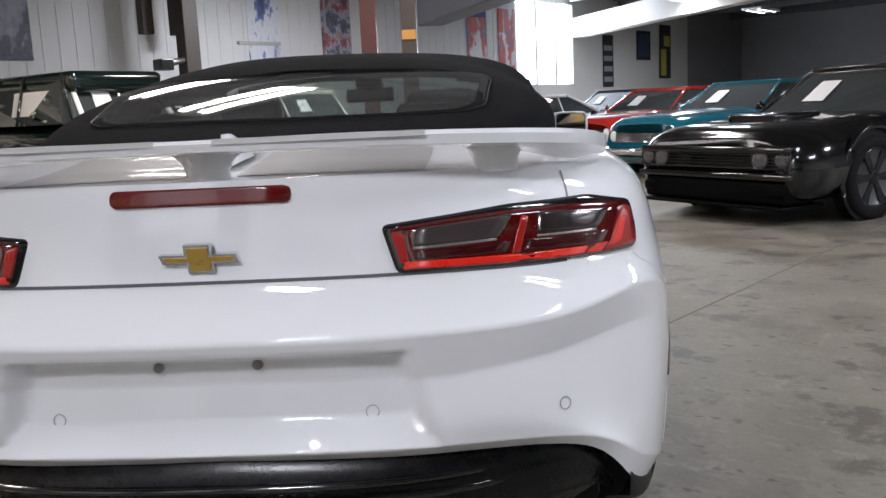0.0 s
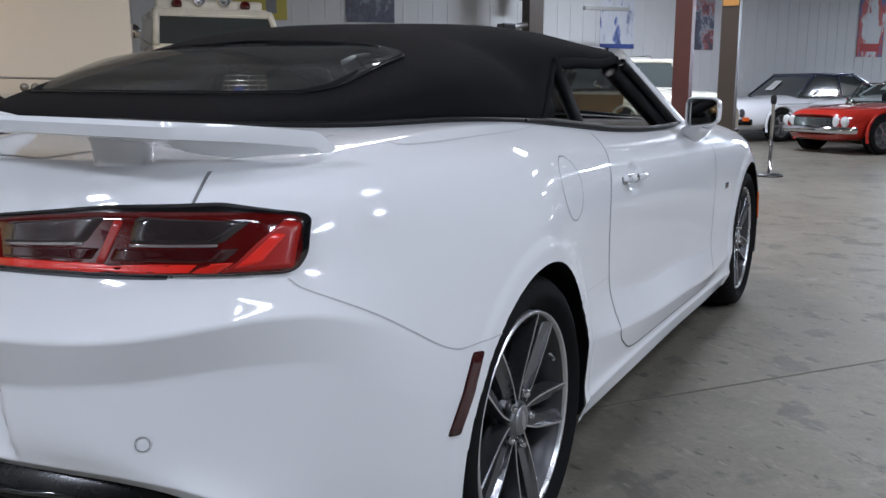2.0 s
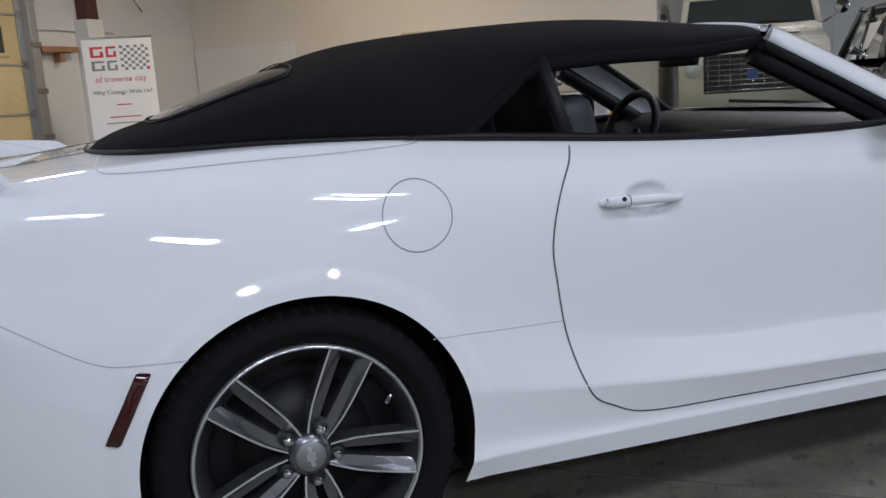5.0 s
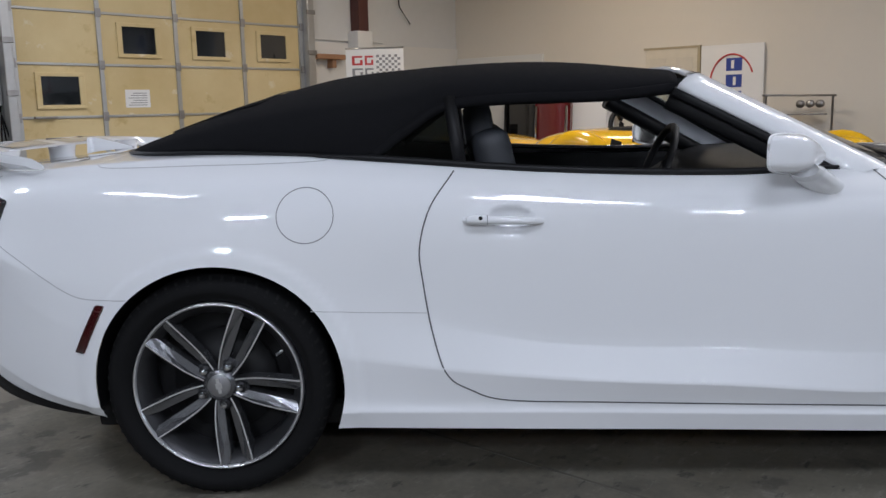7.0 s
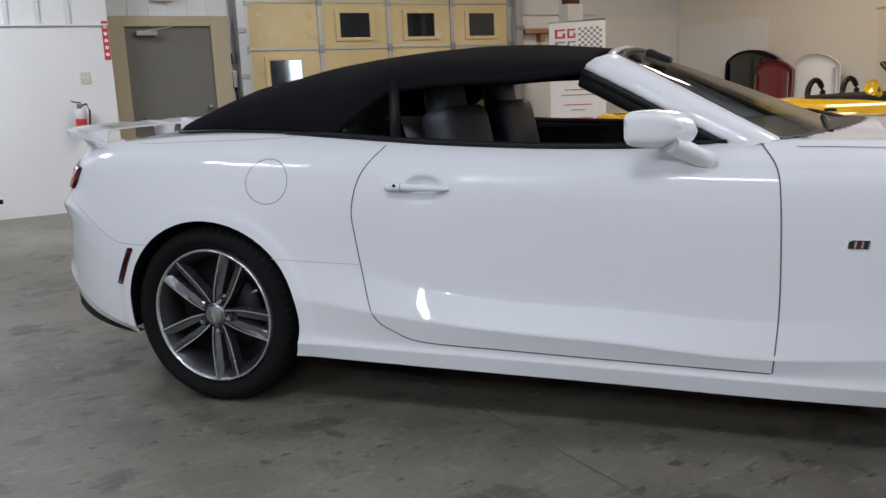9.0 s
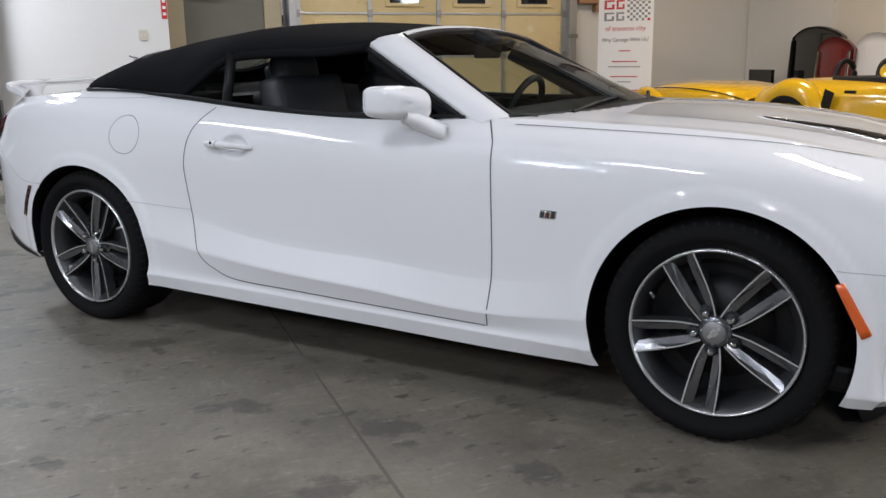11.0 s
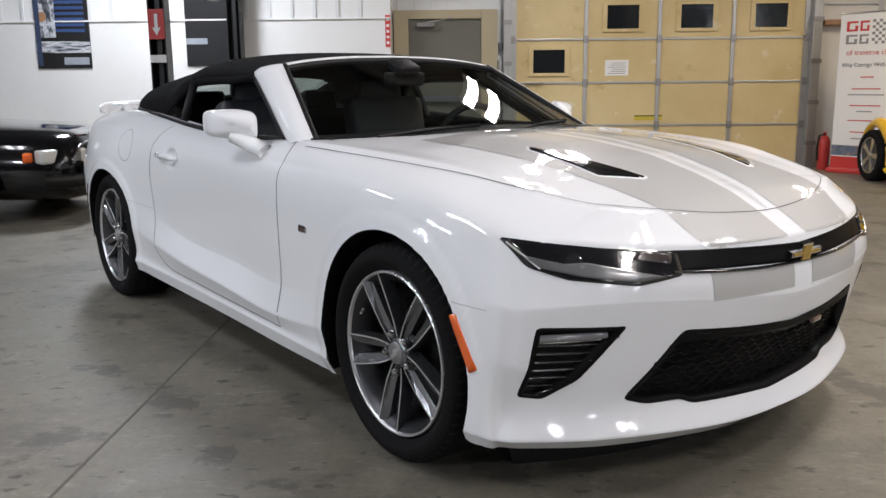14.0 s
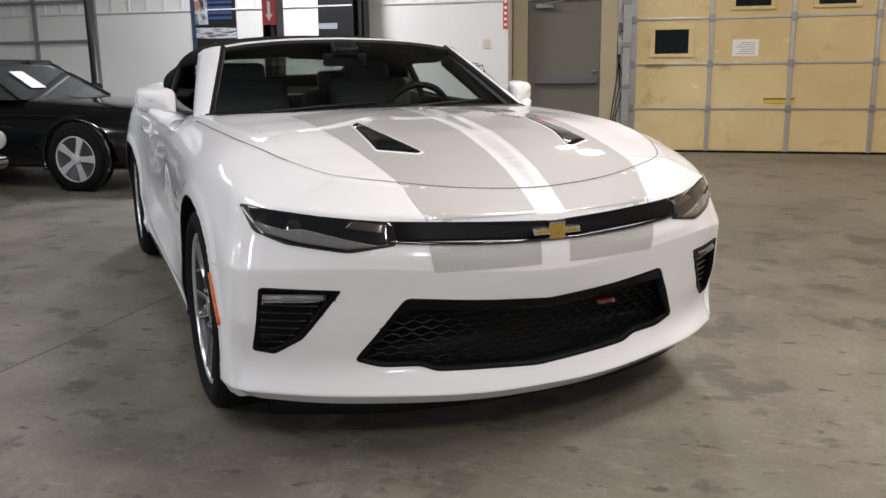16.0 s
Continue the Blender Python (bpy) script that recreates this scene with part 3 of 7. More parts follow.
def arch_panel(label, y0, y1, h, material, edge, off):
    """A car bonnet stood on end against the wall."""
    th = thing("standing_bonnet", label, "car part", ROOM, "spare bonnets")
    n = 12
    verts = []
    for d in (0, .05):
        for k in range(n + 1):
            u = k / n
            y = y0 + (y1 - y0) * u
            z = h - .16 * abs(2 * u - 1) ** 2.4
            for zz in (0.0, .5, z - .12, z):
                verts.append((-9.30 + off + d + .06 * (1 - abs(2 * u - 1) ** 2) - .05 * zz / h, y, zz))
    m = 4 * (n + 1)
    faces = grid_faces(n + 1, 4) + [tuple(i + m for i in q)[::-1] for q in grid_faces(n + 1, 4)]
    faces += [(4 * k + 3, 4 * k + 7, 4 * k + 7 + m, 4 * k + 3 + m) for k in range(n)] + [(k, k + 1, k + 1 + m, k + m) for k in range(3)] + [(4 * n + k, 4 * n + k + m, 4 * n + k + 1 + m, 4 * n + k + 1) for k in range(3)]
    ob_mesh("skin", verts, faces, material, th, "", True)
    for y in (y0 + .05, y1 - .05):
        tube("edge", [(-9.22 + off, y, .05), (-9.23 + off, y, h * .55), (-9.26 + off, y, h - .2)], .022, edge, th, "bright edge", 8)


arch_panel("black car bonnet stood on end by the wall", -5.75, -4.75, 1.52, GLOSS, BLACKP, 0.0)
arch_panel("dark red car bonnet with chrome edges stood on end", -5.0, -4.35, 1.36, plain("maroon_paint", (.16, .012, .015), .2, 0, .1, 5, 1.0), CHROME, 0.22)
arch_panel("white car bonnet stood on end by the wall", -4.45, -3.70, 1.40, PAINT, PAINT, 0.1)
tv = thing("monitor", "black flat monitor low by the wall", "monitor", ROOM)
block("screen", -9.0, -8.94, -6.25, -5.75, .55, .9, GLOSS, tv, "black screen", .01)
block("foot", -9.05, -8.9, -6.1, -5.9, 0, .55, BLACKP, tv, "", .01)


def printed(name, stops, scale, slant):
    """A photographic print seen from far off: soft slanted fields of colour."""
    n = Nodes(name, 0.4)
    n.color(n.mix(0.12, n.ramp(n.noise(scale, 5, 0.62, slant), stops), n.noise(scale * 9)))
    return n.mat


# Roll-up banner by the garage door.
ru = thing("rollup_banner", "white roll-up banner with red and grey print", "banner", ROOM @ pose(-6.28, -5.70, 0, 0, 0, 127.5) @ Matrix.Scale(1.035, 4))
block("sheet", -.38, .38, -.004, .004, .06, 1.92, PAPER, ru, "white printed sheet")
block("foot", -.40, .40, -.08, .08, 0, .06, SIGNR, ru, "red foot", .015)
tube("top_rail", [(-.385, 0, 1.925), (.385, 0, 1.925)], .012, GALV, ru, "silver top rail", 8)
tube("back_pole", [(0, .02, .06), (0, .02, 1.92)], .01, GALV, ru, "", 6)
F = -.006
for k, (x0, x1, z0, z1, m) in enumerate(((-.30, -.16, 1.71, 1.83, INKR), (-.13, -.02, 1.71, 1.83, INKR), (-.30, -.16, 1.56, 1.67, INKG), (-.13, -.02, 1.56, 1.67, INKG))):
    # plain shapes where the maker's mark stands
    for a0, a1, b0, b1 in ((0, .25, 0, 1), (.25, 1, 0, .2), (.25, 1, .8, 1), (.75, 1, .2, .55)):
        block("mark", x0 + (x1 - x0) * a0, x0 + (x1 - x0) * a1, F, -.004, z0 + (z1 - z0) * b0, z0 + (z1 - z0) * b1, m, ru)
for i in range(8):
    for j in range(8):
        if (i + j) % 2:
            x, z = .056 + i * .04, 1.555 + j * .036
            block("check", x - .036, x, F, -.004, z, z + .032, INKR if i == 7 and j == 0 else INKG, ru)


def words(text, size, at, material, parent, name="lettering"):
    cu = bpy.data.curves.new(name, "FONT")
    cu.body, cu.size, cu.align_x, cu.extrude = text, size, "CENTER", 0.0006
    cu.materials.append(material)
    ob = new(name, cu)
    ob.parent = parent
    ob.matrix_basis = at
    return ob


words("of traverse city", .092, pose(0, F, 1.43, 90, 0, 0), INKR, ru)
words("Why Consign With Us?", .068, pose(0, F, 1.29, 90, 0, 0), INK, ru)
for z, w, m in ((1.16, .10, INKR), (1.02, .22, INKR), (.95, .28, INKG), (.82, .24, INKR), (.75, .12, INKG), (.64, .25, INKR), (.50, .2, INKR), (.42, .18, INKG)):
    block("text_bar", -w * .8, w * .8, F, -.004, z, z + .013, m, ru)
rb = thing("fire_extinguisher", "red fire extinguisher standing on the floor by the banner", "fire extinguisher", ROOM @ pose(-6.06, -6.30, 0))
lathe("cylinder", [(0, 0), (.07, 0), (.075, .012), (.075, .36), (.06, .42), (.025, .45), (.02, .5)], SIGNR, rb, "red cylinder", 24, "z")
tube("hose", [(.0, .02, .47), (.08, .02, .45), (.1, .02, .3), (.09, .02, .12)], .012, RUBBER, rb, "black hose", 8)
block("red_band", -.38, .38, -.007, -.004, .062, .20, SIGNR, ru, "red printed band")
block("picture_band", -.38, .38, -.007, -.004, .215, .34, printed("banner_print", ((.35, (.02, .025, .03)), (.5, (.08, .14, .24)), (.6, (.22, .12, .08)), (.7, (.5, .48, .45))), 9.0, (1, 1, 2)), ru, "dark printed picture band")

# Columns in the middle of the hall.
for nm, lb, p, q, m in (("steel_column", "dark red steel column", -6.35, 6.42, RUST), ("steel_column", "dark brown steel column with a yellow tag", -6.05, 6.86, BROWN)):
    col = thing(nm, lb, "column", ROOM @ pose(p, q, 0, 0, 0, 40))
    block("web", -.085, .085, -.01, .01, 0, TOP - .2, m, col, "", .003)
    for k in (-1, 1):
        block("flange", k * .09 - .01, k * .09 + .01, -.095, .095, 0, TOP - .2, m, col, "", .003)
    block("face", -.10, .10, -.105, -.092, .3, TOP - .2, m, col, "", .003)
    if m is BROWN:
        block("yellow_tag", -.09, .09, -.12, -.105, 2.05, 2.17, plain("orange_tag", (.5, .25, .06), .5), col, "orange tag")
for k, (p, q, z0) in enumerate(((-12.9, 6.95, 2.75), (-12.9, 7.6, 2.75))):
    c2 = thing("hanging_post", "dark hanging steel post by the far wall", "post", ROOM)
    block("post", p - .1, p + .1, q, q + .22, z0, TOP, BROWN, c2, "", .006)
c3 = thing("far_lift", "brown lift post with a steel arm at the far wall", "car lift", ROOM)
block("post", -12.4, -12.1, 7.35, 7.65, 0, TOP - .2, BROWN, c3, "", .01)
tube("arm", [(-12.2, 7.4, 2.25), (-12.2, 6.9, 2.15)], .06, STEEL, c3, "steel arm", 8)
block("pad", -12.35, -12.05, 6.8, 7.05, 2.05, 2.25, BLACKP, c3, "black pad", .02)
block("frame_bar", -12.3, -12.2, 8.6, 9.6, 2.55, 2.62, GALV, c3, "grey frame bar", .01)
dk = thing("ceiling_unit", "black boxed unit hung under the roof", "duct", ROOM)
block("casing", -5.1, 0, -.25, .25, 2.7, 3.5, BLACKP, dk, "", .03, m=pose(-4.9, 8.35, 0, 0, 0, -30))
for x in (-4.6, -.5):
    tube("hanger", [(x, 0, 3.5), (x, 0, TOP)], .02, STEEL, dk, "", 6, m=pose(-4.9, 8.35, 0, 0, 0, -30))


def far_poster(label, q0, q1, z0, z1, base, shapes):
    th = thing("wall_poster", label, "poster", ROOM, "posters on the far wall")
    block("sheet", -13.482, -13.47, q0, q1, z0, z1, base, th, "", .004)
    for k, (a0, a1, b0, b1, m) in enumerate(shapes):
        block("print", -13.47, -13.4685 + .0006 * k, q0 + (q1 - q0) * a0, q0 + (q1 - q0) * a1, z0 + (z1 - z0) * b0, z0 + (z1 - z0) * b1, m, th)


BLUEP = plain("blue_print", (.06, .10, .32), .4, 0, .3, 5)
REDP = plain("red_print", (.45, .05, .05), .4, 0, .3, 5)
YELP = plain("yellow_print", (.55, .46, .08), .5, 0, .2, 3)


P_BLUE = printed("blue_white_print", ((.36, (.03, .045, .14)), (.44, (.10, .16, .45)), (.48, (.70, .73, .78)), (.60, (.62, .66, .72)), (.66, (.16, .20, .36))), 1.5, (1, 1.6, .7))
P_DARK = printed("navy_red_print", ((.36, (.02, .025, .06)), (.46, (.06, .07, .13)), (.50, (.36, .40, .46)), (.55, (.30, .05, .05)), (.62, (.03, .03, .06))), 1.8, (1, 1.4, 1))
P_RED = printed("red_white_print", ((.38, (.66, .68, .70)), (.45, (.62, .64, .68)), (.49, (.48, .05, .05)), (.57, (.42, .035, .04)), (.62, (.08, .10, .30))), 1.7, (1, 1.5, .6))
P_GREY = printed("grey_navy_print", ((.38, (.30, .33, .38)), (.47, (.20, .22, .27)), (.52, (.03, .04, .08)), (.60, (.05, .06, .10)), (.66, (.44, .46, .50))), 1.2, (1, 1.3, .8))
far_poster("yellow flag with dark bars on the far wall", 2.2, 3.15, 2.3, 3.4, YELP, [(.6, .8, .1, .6, INKG)])
far_poster("grey and navy car poster on the far wall", 4.25, 5.2, 2.3, 4.0, P_GREY, [])
far_poster("white and blue slanted car poster", 9.75, 10.6, 1.9, 3.75, P_BLUE, [(0, 1, 0, .05, BLUEP)])
far_poster("navy poster with red and grey shapes", 11.8, 12.7, 1.9, 3.9, P_DARK, [(.08, .16, .55, .95, GREYP)])
far_poster("white banner with red and blue shapes", 17.0, 17.85, 1.8, 3.9, P_RED, [(0, 1, .86, 1, BLUEP), (.12, .85, .06, .15, REDP)])
far_poster("red and grey banner", 18.4, 19.15, 1.65, 3.9, P_RED, [(0, 1, 0, .2, NAVY), (0, .3, .7, 1, REDP)])
far_poster("yellow and black banner", 28.04, 28.94, 1.9, 3.84, INK, [(.15, .6, .05, .55, YELP), (.4, .9, .6, .8, YELP)])
far_poster("dark framed picture on the white wall", 26.35, 27.37, 2.55, 3.57, INK, [(.1, .9, .1, .9, NAVY)])
far_poster("black banner with pale bars", 24.07, 24.75, 1.63, 3.35, INK, [(.1, .9, .1 + .2 * k, .2 + .2 * k, GREYP) for k in range(4)])

# ---- other vehicles ----
CGLASS = plain("car_glass", (.05, .058, .058), .04, 0, .2, 3, 1.0)
HUBM = plain("hub_metal", (.5, .5, .52), .25, .9, .1, 12)


LAMPC = plain("lamp_glass", (.66, .67, .65), .16, .15, .1, 10, 1.0)
LAMPR = plain("dark_lamp_ring", (.045, .045, .05), .25, .6, .1, 8)
LAMPD = plain("dark_lamp_glass", (.10, .10, .11), .08, .3, .2, 10, 1.0)


# Dark tone that puts the shade inside the rims into the colour.
RIMSH = plain("rim_shade", (.10, .10, .104), .4, .6, .1, 10)


def car_wheel(radius, width, spokes, metal):
    """A road wheel with its face at +x: tyre, lipped rim, tapered spokes, hub."""
    w = new("wheel")
    lathe("tyre", [(radius * .70, -.006), (radius * .78, .010), (radius * .93, .006), (radius, -.02), (radius, -width + .02), (radius * .93, -width), (radius * .6, -width)], RUBBER, w, "black tyre", 32)
    lathe("rim", [(radius * .715, -.008), (radius * .70, -.002), (radius * .67, -.006), (radius * .655, -.03)], metal, w, "bright rim lip", 32)
    lathe("rim_well", [(radius * .66, -.012), (radius * .62, -.026), (0, -.027)], RIMSH, w, "rim well darkened for shade", 32)
    lathe("hub_cap", [(radius * .17, -.03), (radius * .165, -.012), (radius * .13, -.006), (0, -.005)], metal, w, "bright hub", 20)
    for k in range(spokes):
        a = 2 * math.pi * k / spokes
        c, s = math.cos(a), math.sin(a)
        verts = []
        for r, h, d in ((.12, .085, -.014), (.40, .105, -.016), (.675, .15, -.010)):
            for t, e in ((-h, -.028), (-h * .82, 0), (h * .82, 0), (h, -.028)):
                y, z = r * radius, t * radius
                verts.append((d + e, y * c - z * s, y * s + z * c))
        ob_mesh("spoke", verts, grid_faces(3, 4), metal, w, "", False)
    return w


def vehicle(name, label, m, size, paint, hood_z, belt_z, roof, wheel_r=.33, axle=(.9, 3.6), nose=.82, tail=.85, lamps="round", chrome=True, open_top=False, grille=GLOSS, spokes=6, low=.2, category="car", bumper=True, wide=.55, soft=.02, ahead=0.0, rims=HUBM):
    """A whole car: x right, y ahead, its nose at y = 0. roof: y of the screen's foot, the roof's front and rear, the rear glass's foot, and the roof's height and half width."""
    L, W = size
    th = thing(name, label, category, m)
    half = W / 2
    st = [(0.0, nose * .9, low + .12, hood_z - .16), (-.10, nose, low + .02, hood_z - .07), (-.35, nose + .08, low, hood_z - .03), (-.9, 1.0, low, hood_z), (-roof[0] - .0, 1.0, low, (hood_z + belt_z) / 2 + .02), (-roof[0] - .4, 1.0, low, belt_z), (-L * .72, 1.0, low, belt_z + .01), (-L * .9, .97, low, belt_z), (-L + .12, tail, low + .03, belt_z - .06), (-L, tail * .9, low + .1, belt_z - .16)]
    ring = 24
    pts = spline([(y, w * half, a, b) for y, w, a, b in st], 5)
    verts = []
    for y, w, a, b in pts:
        for k in range(ring):
            t = 2 * math.pi * k / ring
            co, si = math.cos(t), math.sin(t)
            x = w * math.copysign(abs(co) ** .42, co)
            if si > 0:
                x *= 1 - .13 * si
            verts.append((x, y, (a + b) / 2 + (b - a) / 2 * math.copysign(abs(si) ** .55, si)))
    n = len(pts)
    ob_mesh("body", verts, grid_faces(n, ring, wrap=True) + [tuple(range(ring)), tuple(range((n - 1) * ring, n * ring))[::-1]], paint, th, "painted body")
    for ay in axle:
        for s in (1, -1):
            # The body is uncut: a flat dark disc paints the arch's shade.
            lathe("arch_shade", [(wheel_r + .055, s * (half - .008)), (wheel_r + .05, s * (half - .005)), (wheel_r, s * (half - .0055)), (0, s * (half - .006))], TRIM, th, "dark disc for the shaded wheel arch", 32, "x", pose(0, -ay, wheel_r + .02))
            rise = [(s * (half + .008), -ay + (wheel_r + .062) * math.cos(w), wheel_r + .015 + (wheel_r + .062) * math.sin(w)) for w in np.linspace(-.35, math.pi + .35, 21)]
            tube("arch_lip", rise, .026, paint, th, "painted lip of the wheel arch", 8)
    ws, rf, rr, rg, rz, rw = roof
    by = belt_z - .03
    gl = [(-ws, half * .80, by), (-rf, rw, rz - .02), (-rr, rw, rz - .02), (-rg, half * .78, by)]
    if not open_top:
        verts = []
        for y, x, z in gl:
            verts += [(-x, y, z), (x, y, z)]
        mid = [(-half * .86, -ws - .15, by), (half * .86, -ws - .15, by), (-half * .84, -rg + .1, by), (half * .84, -rg + .1, by)]
        v = verts + mid
        faces = [(0, 1, 3, 2), (4, 5, 7, 6), (0, 2, 4, 6, 10, 8), (1, 9, 11, 7, 5, 3)]
        ob_mesh("glasshouse", v, faces, CGLASS, th, "dark glass", False)
        part("roof", cube_bm(-rw - .02, rw + .02, -rr - 2 * soft, -rf + 2 * soft, rz - .015 - soft * 2.2, rz + .012, soft, 4), paint, th, "painted roof", True)
        at = lambda x, v: (x, -ws + (ws - rf) * v + .012, by + (rz - by) * v + .012)
        ob_mesh("windscreen_paper", [at(.12, .25), at(.12 + rw * .4, .25), at(.12 + rw * .36, .68), at(.12, .68)], [(0, 1, 2, 3)], PAPER, th, "white paper in the windscreen", False)
        for s in (1, -1):
            tube("pillar", [(s * half * .81, -ws, by), (s * (rw + .005), -rf, rz - .015)], .022, paint, th, "", 6)
            tube("pillar", [(s * half * .79, -rg, by), (s * (rw + .005), -rr, rz - .015)], .04, paint, th, "", 6)
            tube("pillar", [(s * half * .86, -(rf + rr) / 2 - .1, by), (s * (rw + .008), -(rf + rr) / 2 - .1, rz - .015)], .018, paint, th, "", 6)
    else:
        ob_mesh("windscreen", [(-half * .78, -ws, by), (half * .78, -ws, by), (rw, -rf, rz), (-rw, -rf, rz)], [(0, 1, 2, 3)], GLASS, th, "clear windscreen", False).visible_shadow = False
        tube("screen_frame", [(-half * .78, -ws, by), (-rw, -rf, rz), (rw, -rf, rz), (half * .78, -ws, by)], .018, CHROME if chrome else TRIM, th, "screen frame", 6)
        block("cockpit", -half * .74, half * .74, -rg, -ws - .1, belt_z - .06, belt_z + .022, DARKIN, th, "dark cockpit", .02)
        for s in (1, -1):
            part("headrest", cube_bm(s * .36 - .2, s * .36 + .2, -rr - .1, -rr + .05, belt_z, belt_z + .16, .05, 2), DARKIN, th, "dark seat back", True)
    front = 0.012
    gz = (low + .12 + hood_z - .16) / 2 + .04
    block("grille", -half * wide, half * wide, -.02, front, gz - .07, gz + .08, grille, th, "front grille", .01)
    for k in range(5):
        tube("grille_bar", [(-half * (wide - .02), front + .004, gz - .055 + k * .028), (half * (wide - .02), front + .004, gz - .055 + k * .028)], .005, CHROME if chrome else TRIM, th, "", 6)
    for s in (1, -1):
        if lamps == "round":
            for k in (0, 1):
                lathe("headlamp", [(.085, 0), (.08, .02), (.05, .03), (0, .034)], (LAMPC if chrome else LAMPD), th, "round headlamp", 20, "y", pose(s * (half * (.60 + .21 * k)), ahead - .02 - .02 * k, gz + .02))
        else:
            part("headlamp", cube_bm(-.22, .22, -.1, .02, -.062, .062, .03, 3), LAMPC, th, "clear headlamp", True, pose(s * half * .755, -.10, gz + .05, 0, 0, -s * 32))
            part("indicator", cube_bm(-.04, .04, -.12, .008, -.045, .040, .02, 2), AMBER, th, "amber indicator", True, pose(s * half * .965, -.325, gz + .05, 0, 0, -s * 62))
        part("tail_lamp", cube_bm(s * half * .6 - .12, s * half * .6 + .12, -L - .01, -L + .03, belt_z - .3, belt_z - .2, .01), REDL, th, "red tail lamp")
        tube("door_mirror", [(s * half * .92, -ws - .35, belt_z + .0), (s * (half + .08), -ws - .33, belt_z + .07)], [.015, .05], CHROME if chrome else paint, th, "door mirror", 8)
        tube("side_strip", [(s * (half * .985), -.8, belt_z - .18), (s * (half * 1.003), -L * .5, belt_z - .17), (s * half * .985, -L * .9, belt_z - .18)], .006, CHROME if chrome else TRIM, th, "side strip", 6)
        tube("door_joint", [(s * half * 1.002, -ws - .25, belt_z - .1), (s * half * 1.004, -ws - .28, low + .12)], .003, TRIM, th, "door joint", 5)
        tube("door_joint", [(s * half * 1.002, -ws - 1.35, belt_z - .1), (s * half * 1.004, -ws - 1.3, low + .12)], .003, TRIM, th, "door joint", 5)
    if bumper:
        for y0 in (0.05, -L - .05):
            d = .16 if y0 > 0 else -.16
            tube("bumper", [(-half * .93, y0 - d * 1.6, low + .2), (-half * .8, y0 - d * .3, low + .2), (0, y0, low + .2), (half * .8, y0 - d * .3, low + .2), (half * .93, y0 - d * 1.6, low + .2)], .055, CHROME if chrome else TRIM, th, "bumper", 8, flat=1.1)
    wm = car_wheel(wheel_r, .2, spokes, rims)
    wm.parent = th
    wm.matrix_basis = pose(half + .030, -axle[0], wheel_r)
    for s, ay in ((-1, axle[0]), (1, axle[1]), (-1, axle[1])):
        copy_thing(wm, pose(s * (half + .030), -ay, wheel_r, 0, 0, 0 if s > 0 else 180))
    return th


def at_room(p, q, turn):
    """The nose at (p, q), heading turned from the hall's q axis to its left."""
    return ROOM @ pose(p, q, 0, 0, 0, turn)


PB = matte(plain("black_car_paint", (.0045, .0045, .005), .14, 0, .1, 4, .75), .3)
PT = plain("teal_car_paint", (.01, .12, .17), .15, 0, .08, 4, 1.0)
DARKRIM = plain("dark_alloy", (.035, .037, .042), .22, .8, .1, 12)
PBL = plain("blue_car_paint", (.03, .09, .16), .15, .2, .08, 4, 1.0)
PR = plain("red_car_paint", (.42, .025, .015), .16, 0, .08, 4, 1.0)
PN = plain("navy_car_paint", (.012, .018, .06), .15, 0, .08, 4, 1.0)
PC = plain("cream_truck_paint", (.72, .69, .58), .28, 0, .08, 3, .6)
PG = plain("dark_green_paint", (.0025, .009, .0075), .15, 0, .1, 4, 1.0)
PTG = plain("teal_green_paint", (.01, .10, .07), .15, 0, .1, 4, 1.0)
PY = plain("yellow_car_paint", (.80, .47, .012), .2, 0, .04, 4, 1.0)
PWD = plain("wood_side", (.40, .23, .085), .4, 0, .3, 6)
mc = vehicle("muscle_car", "black modern muscle car with a deep chin, nose to the aisle", pose(-.30, -.40, 0) @ at_room(-1.50, 6.42, 161), (5.0, 1.95), PB, .91, .94, (1.55, 2.25, 3.3, 4.2, 1.37, .62), .37, (.95, 3.9), .97, .92, "round", False, low=.17, bumper=False, wide=.90, ahead=.03, rims=DARKRIM)
for s in (1, -1):
    for k in (0, 1):
        lathe("lamp_ring", [(.092, 0), (.092, .018), (.082, .022), (.08, .012)], LAMPR, mc, "dark ring of a headlamp", 24, "y", pose(s * .975 * (.60 + .21 * k), .012 - .02 * k, .580))
part("hood_lip", cube_bm(-.86, .86, -.12, .045, .625, .685, .025, 3), PB, mc, "black lip over the grille", True)
part("nose_bar", cube_bm(-.88, .88, -.12, .05, .40, .455, .02, 3), PB, mc, "black bumper bar", True)
DEEP = matte(plain("deep_black", (.0025, .0025, .003), .6), .06)
part("lower_intake", cube_bm(-.84, .84, -.34, .012, .185, .40, .05, 3), DEEP, mc, "matte black lower intake", True)
for s in (1, -1):
    part("corner_duct", cube_bm(s * .74 - .09, s * .74 + .09, -.1, .030, .25, .36, .03, 2), DEEP, mc, "black corner duct", True)
part("splitter", cube_bm(-.84, .84, -.5, .05, .15, .18, .012, 2), DEEP, mc, "black chin splitter")
part("hood_scoop", cube_bm(-.30, .30, -1.15, -.55, .87, .95, .035, 3), PB, mc, "black hood scoop", True)
block("scoop_mouth", -.24, .24, -.56, -.545, .885, .93, TRIM, mc, "dark scoop mouth")
for s in (1, -1):
    block("side_marker", s * .965 - .012, s * .965 + .006, -.62, -.50, .60, .63, AMBER, mc, "amber marker", .004)
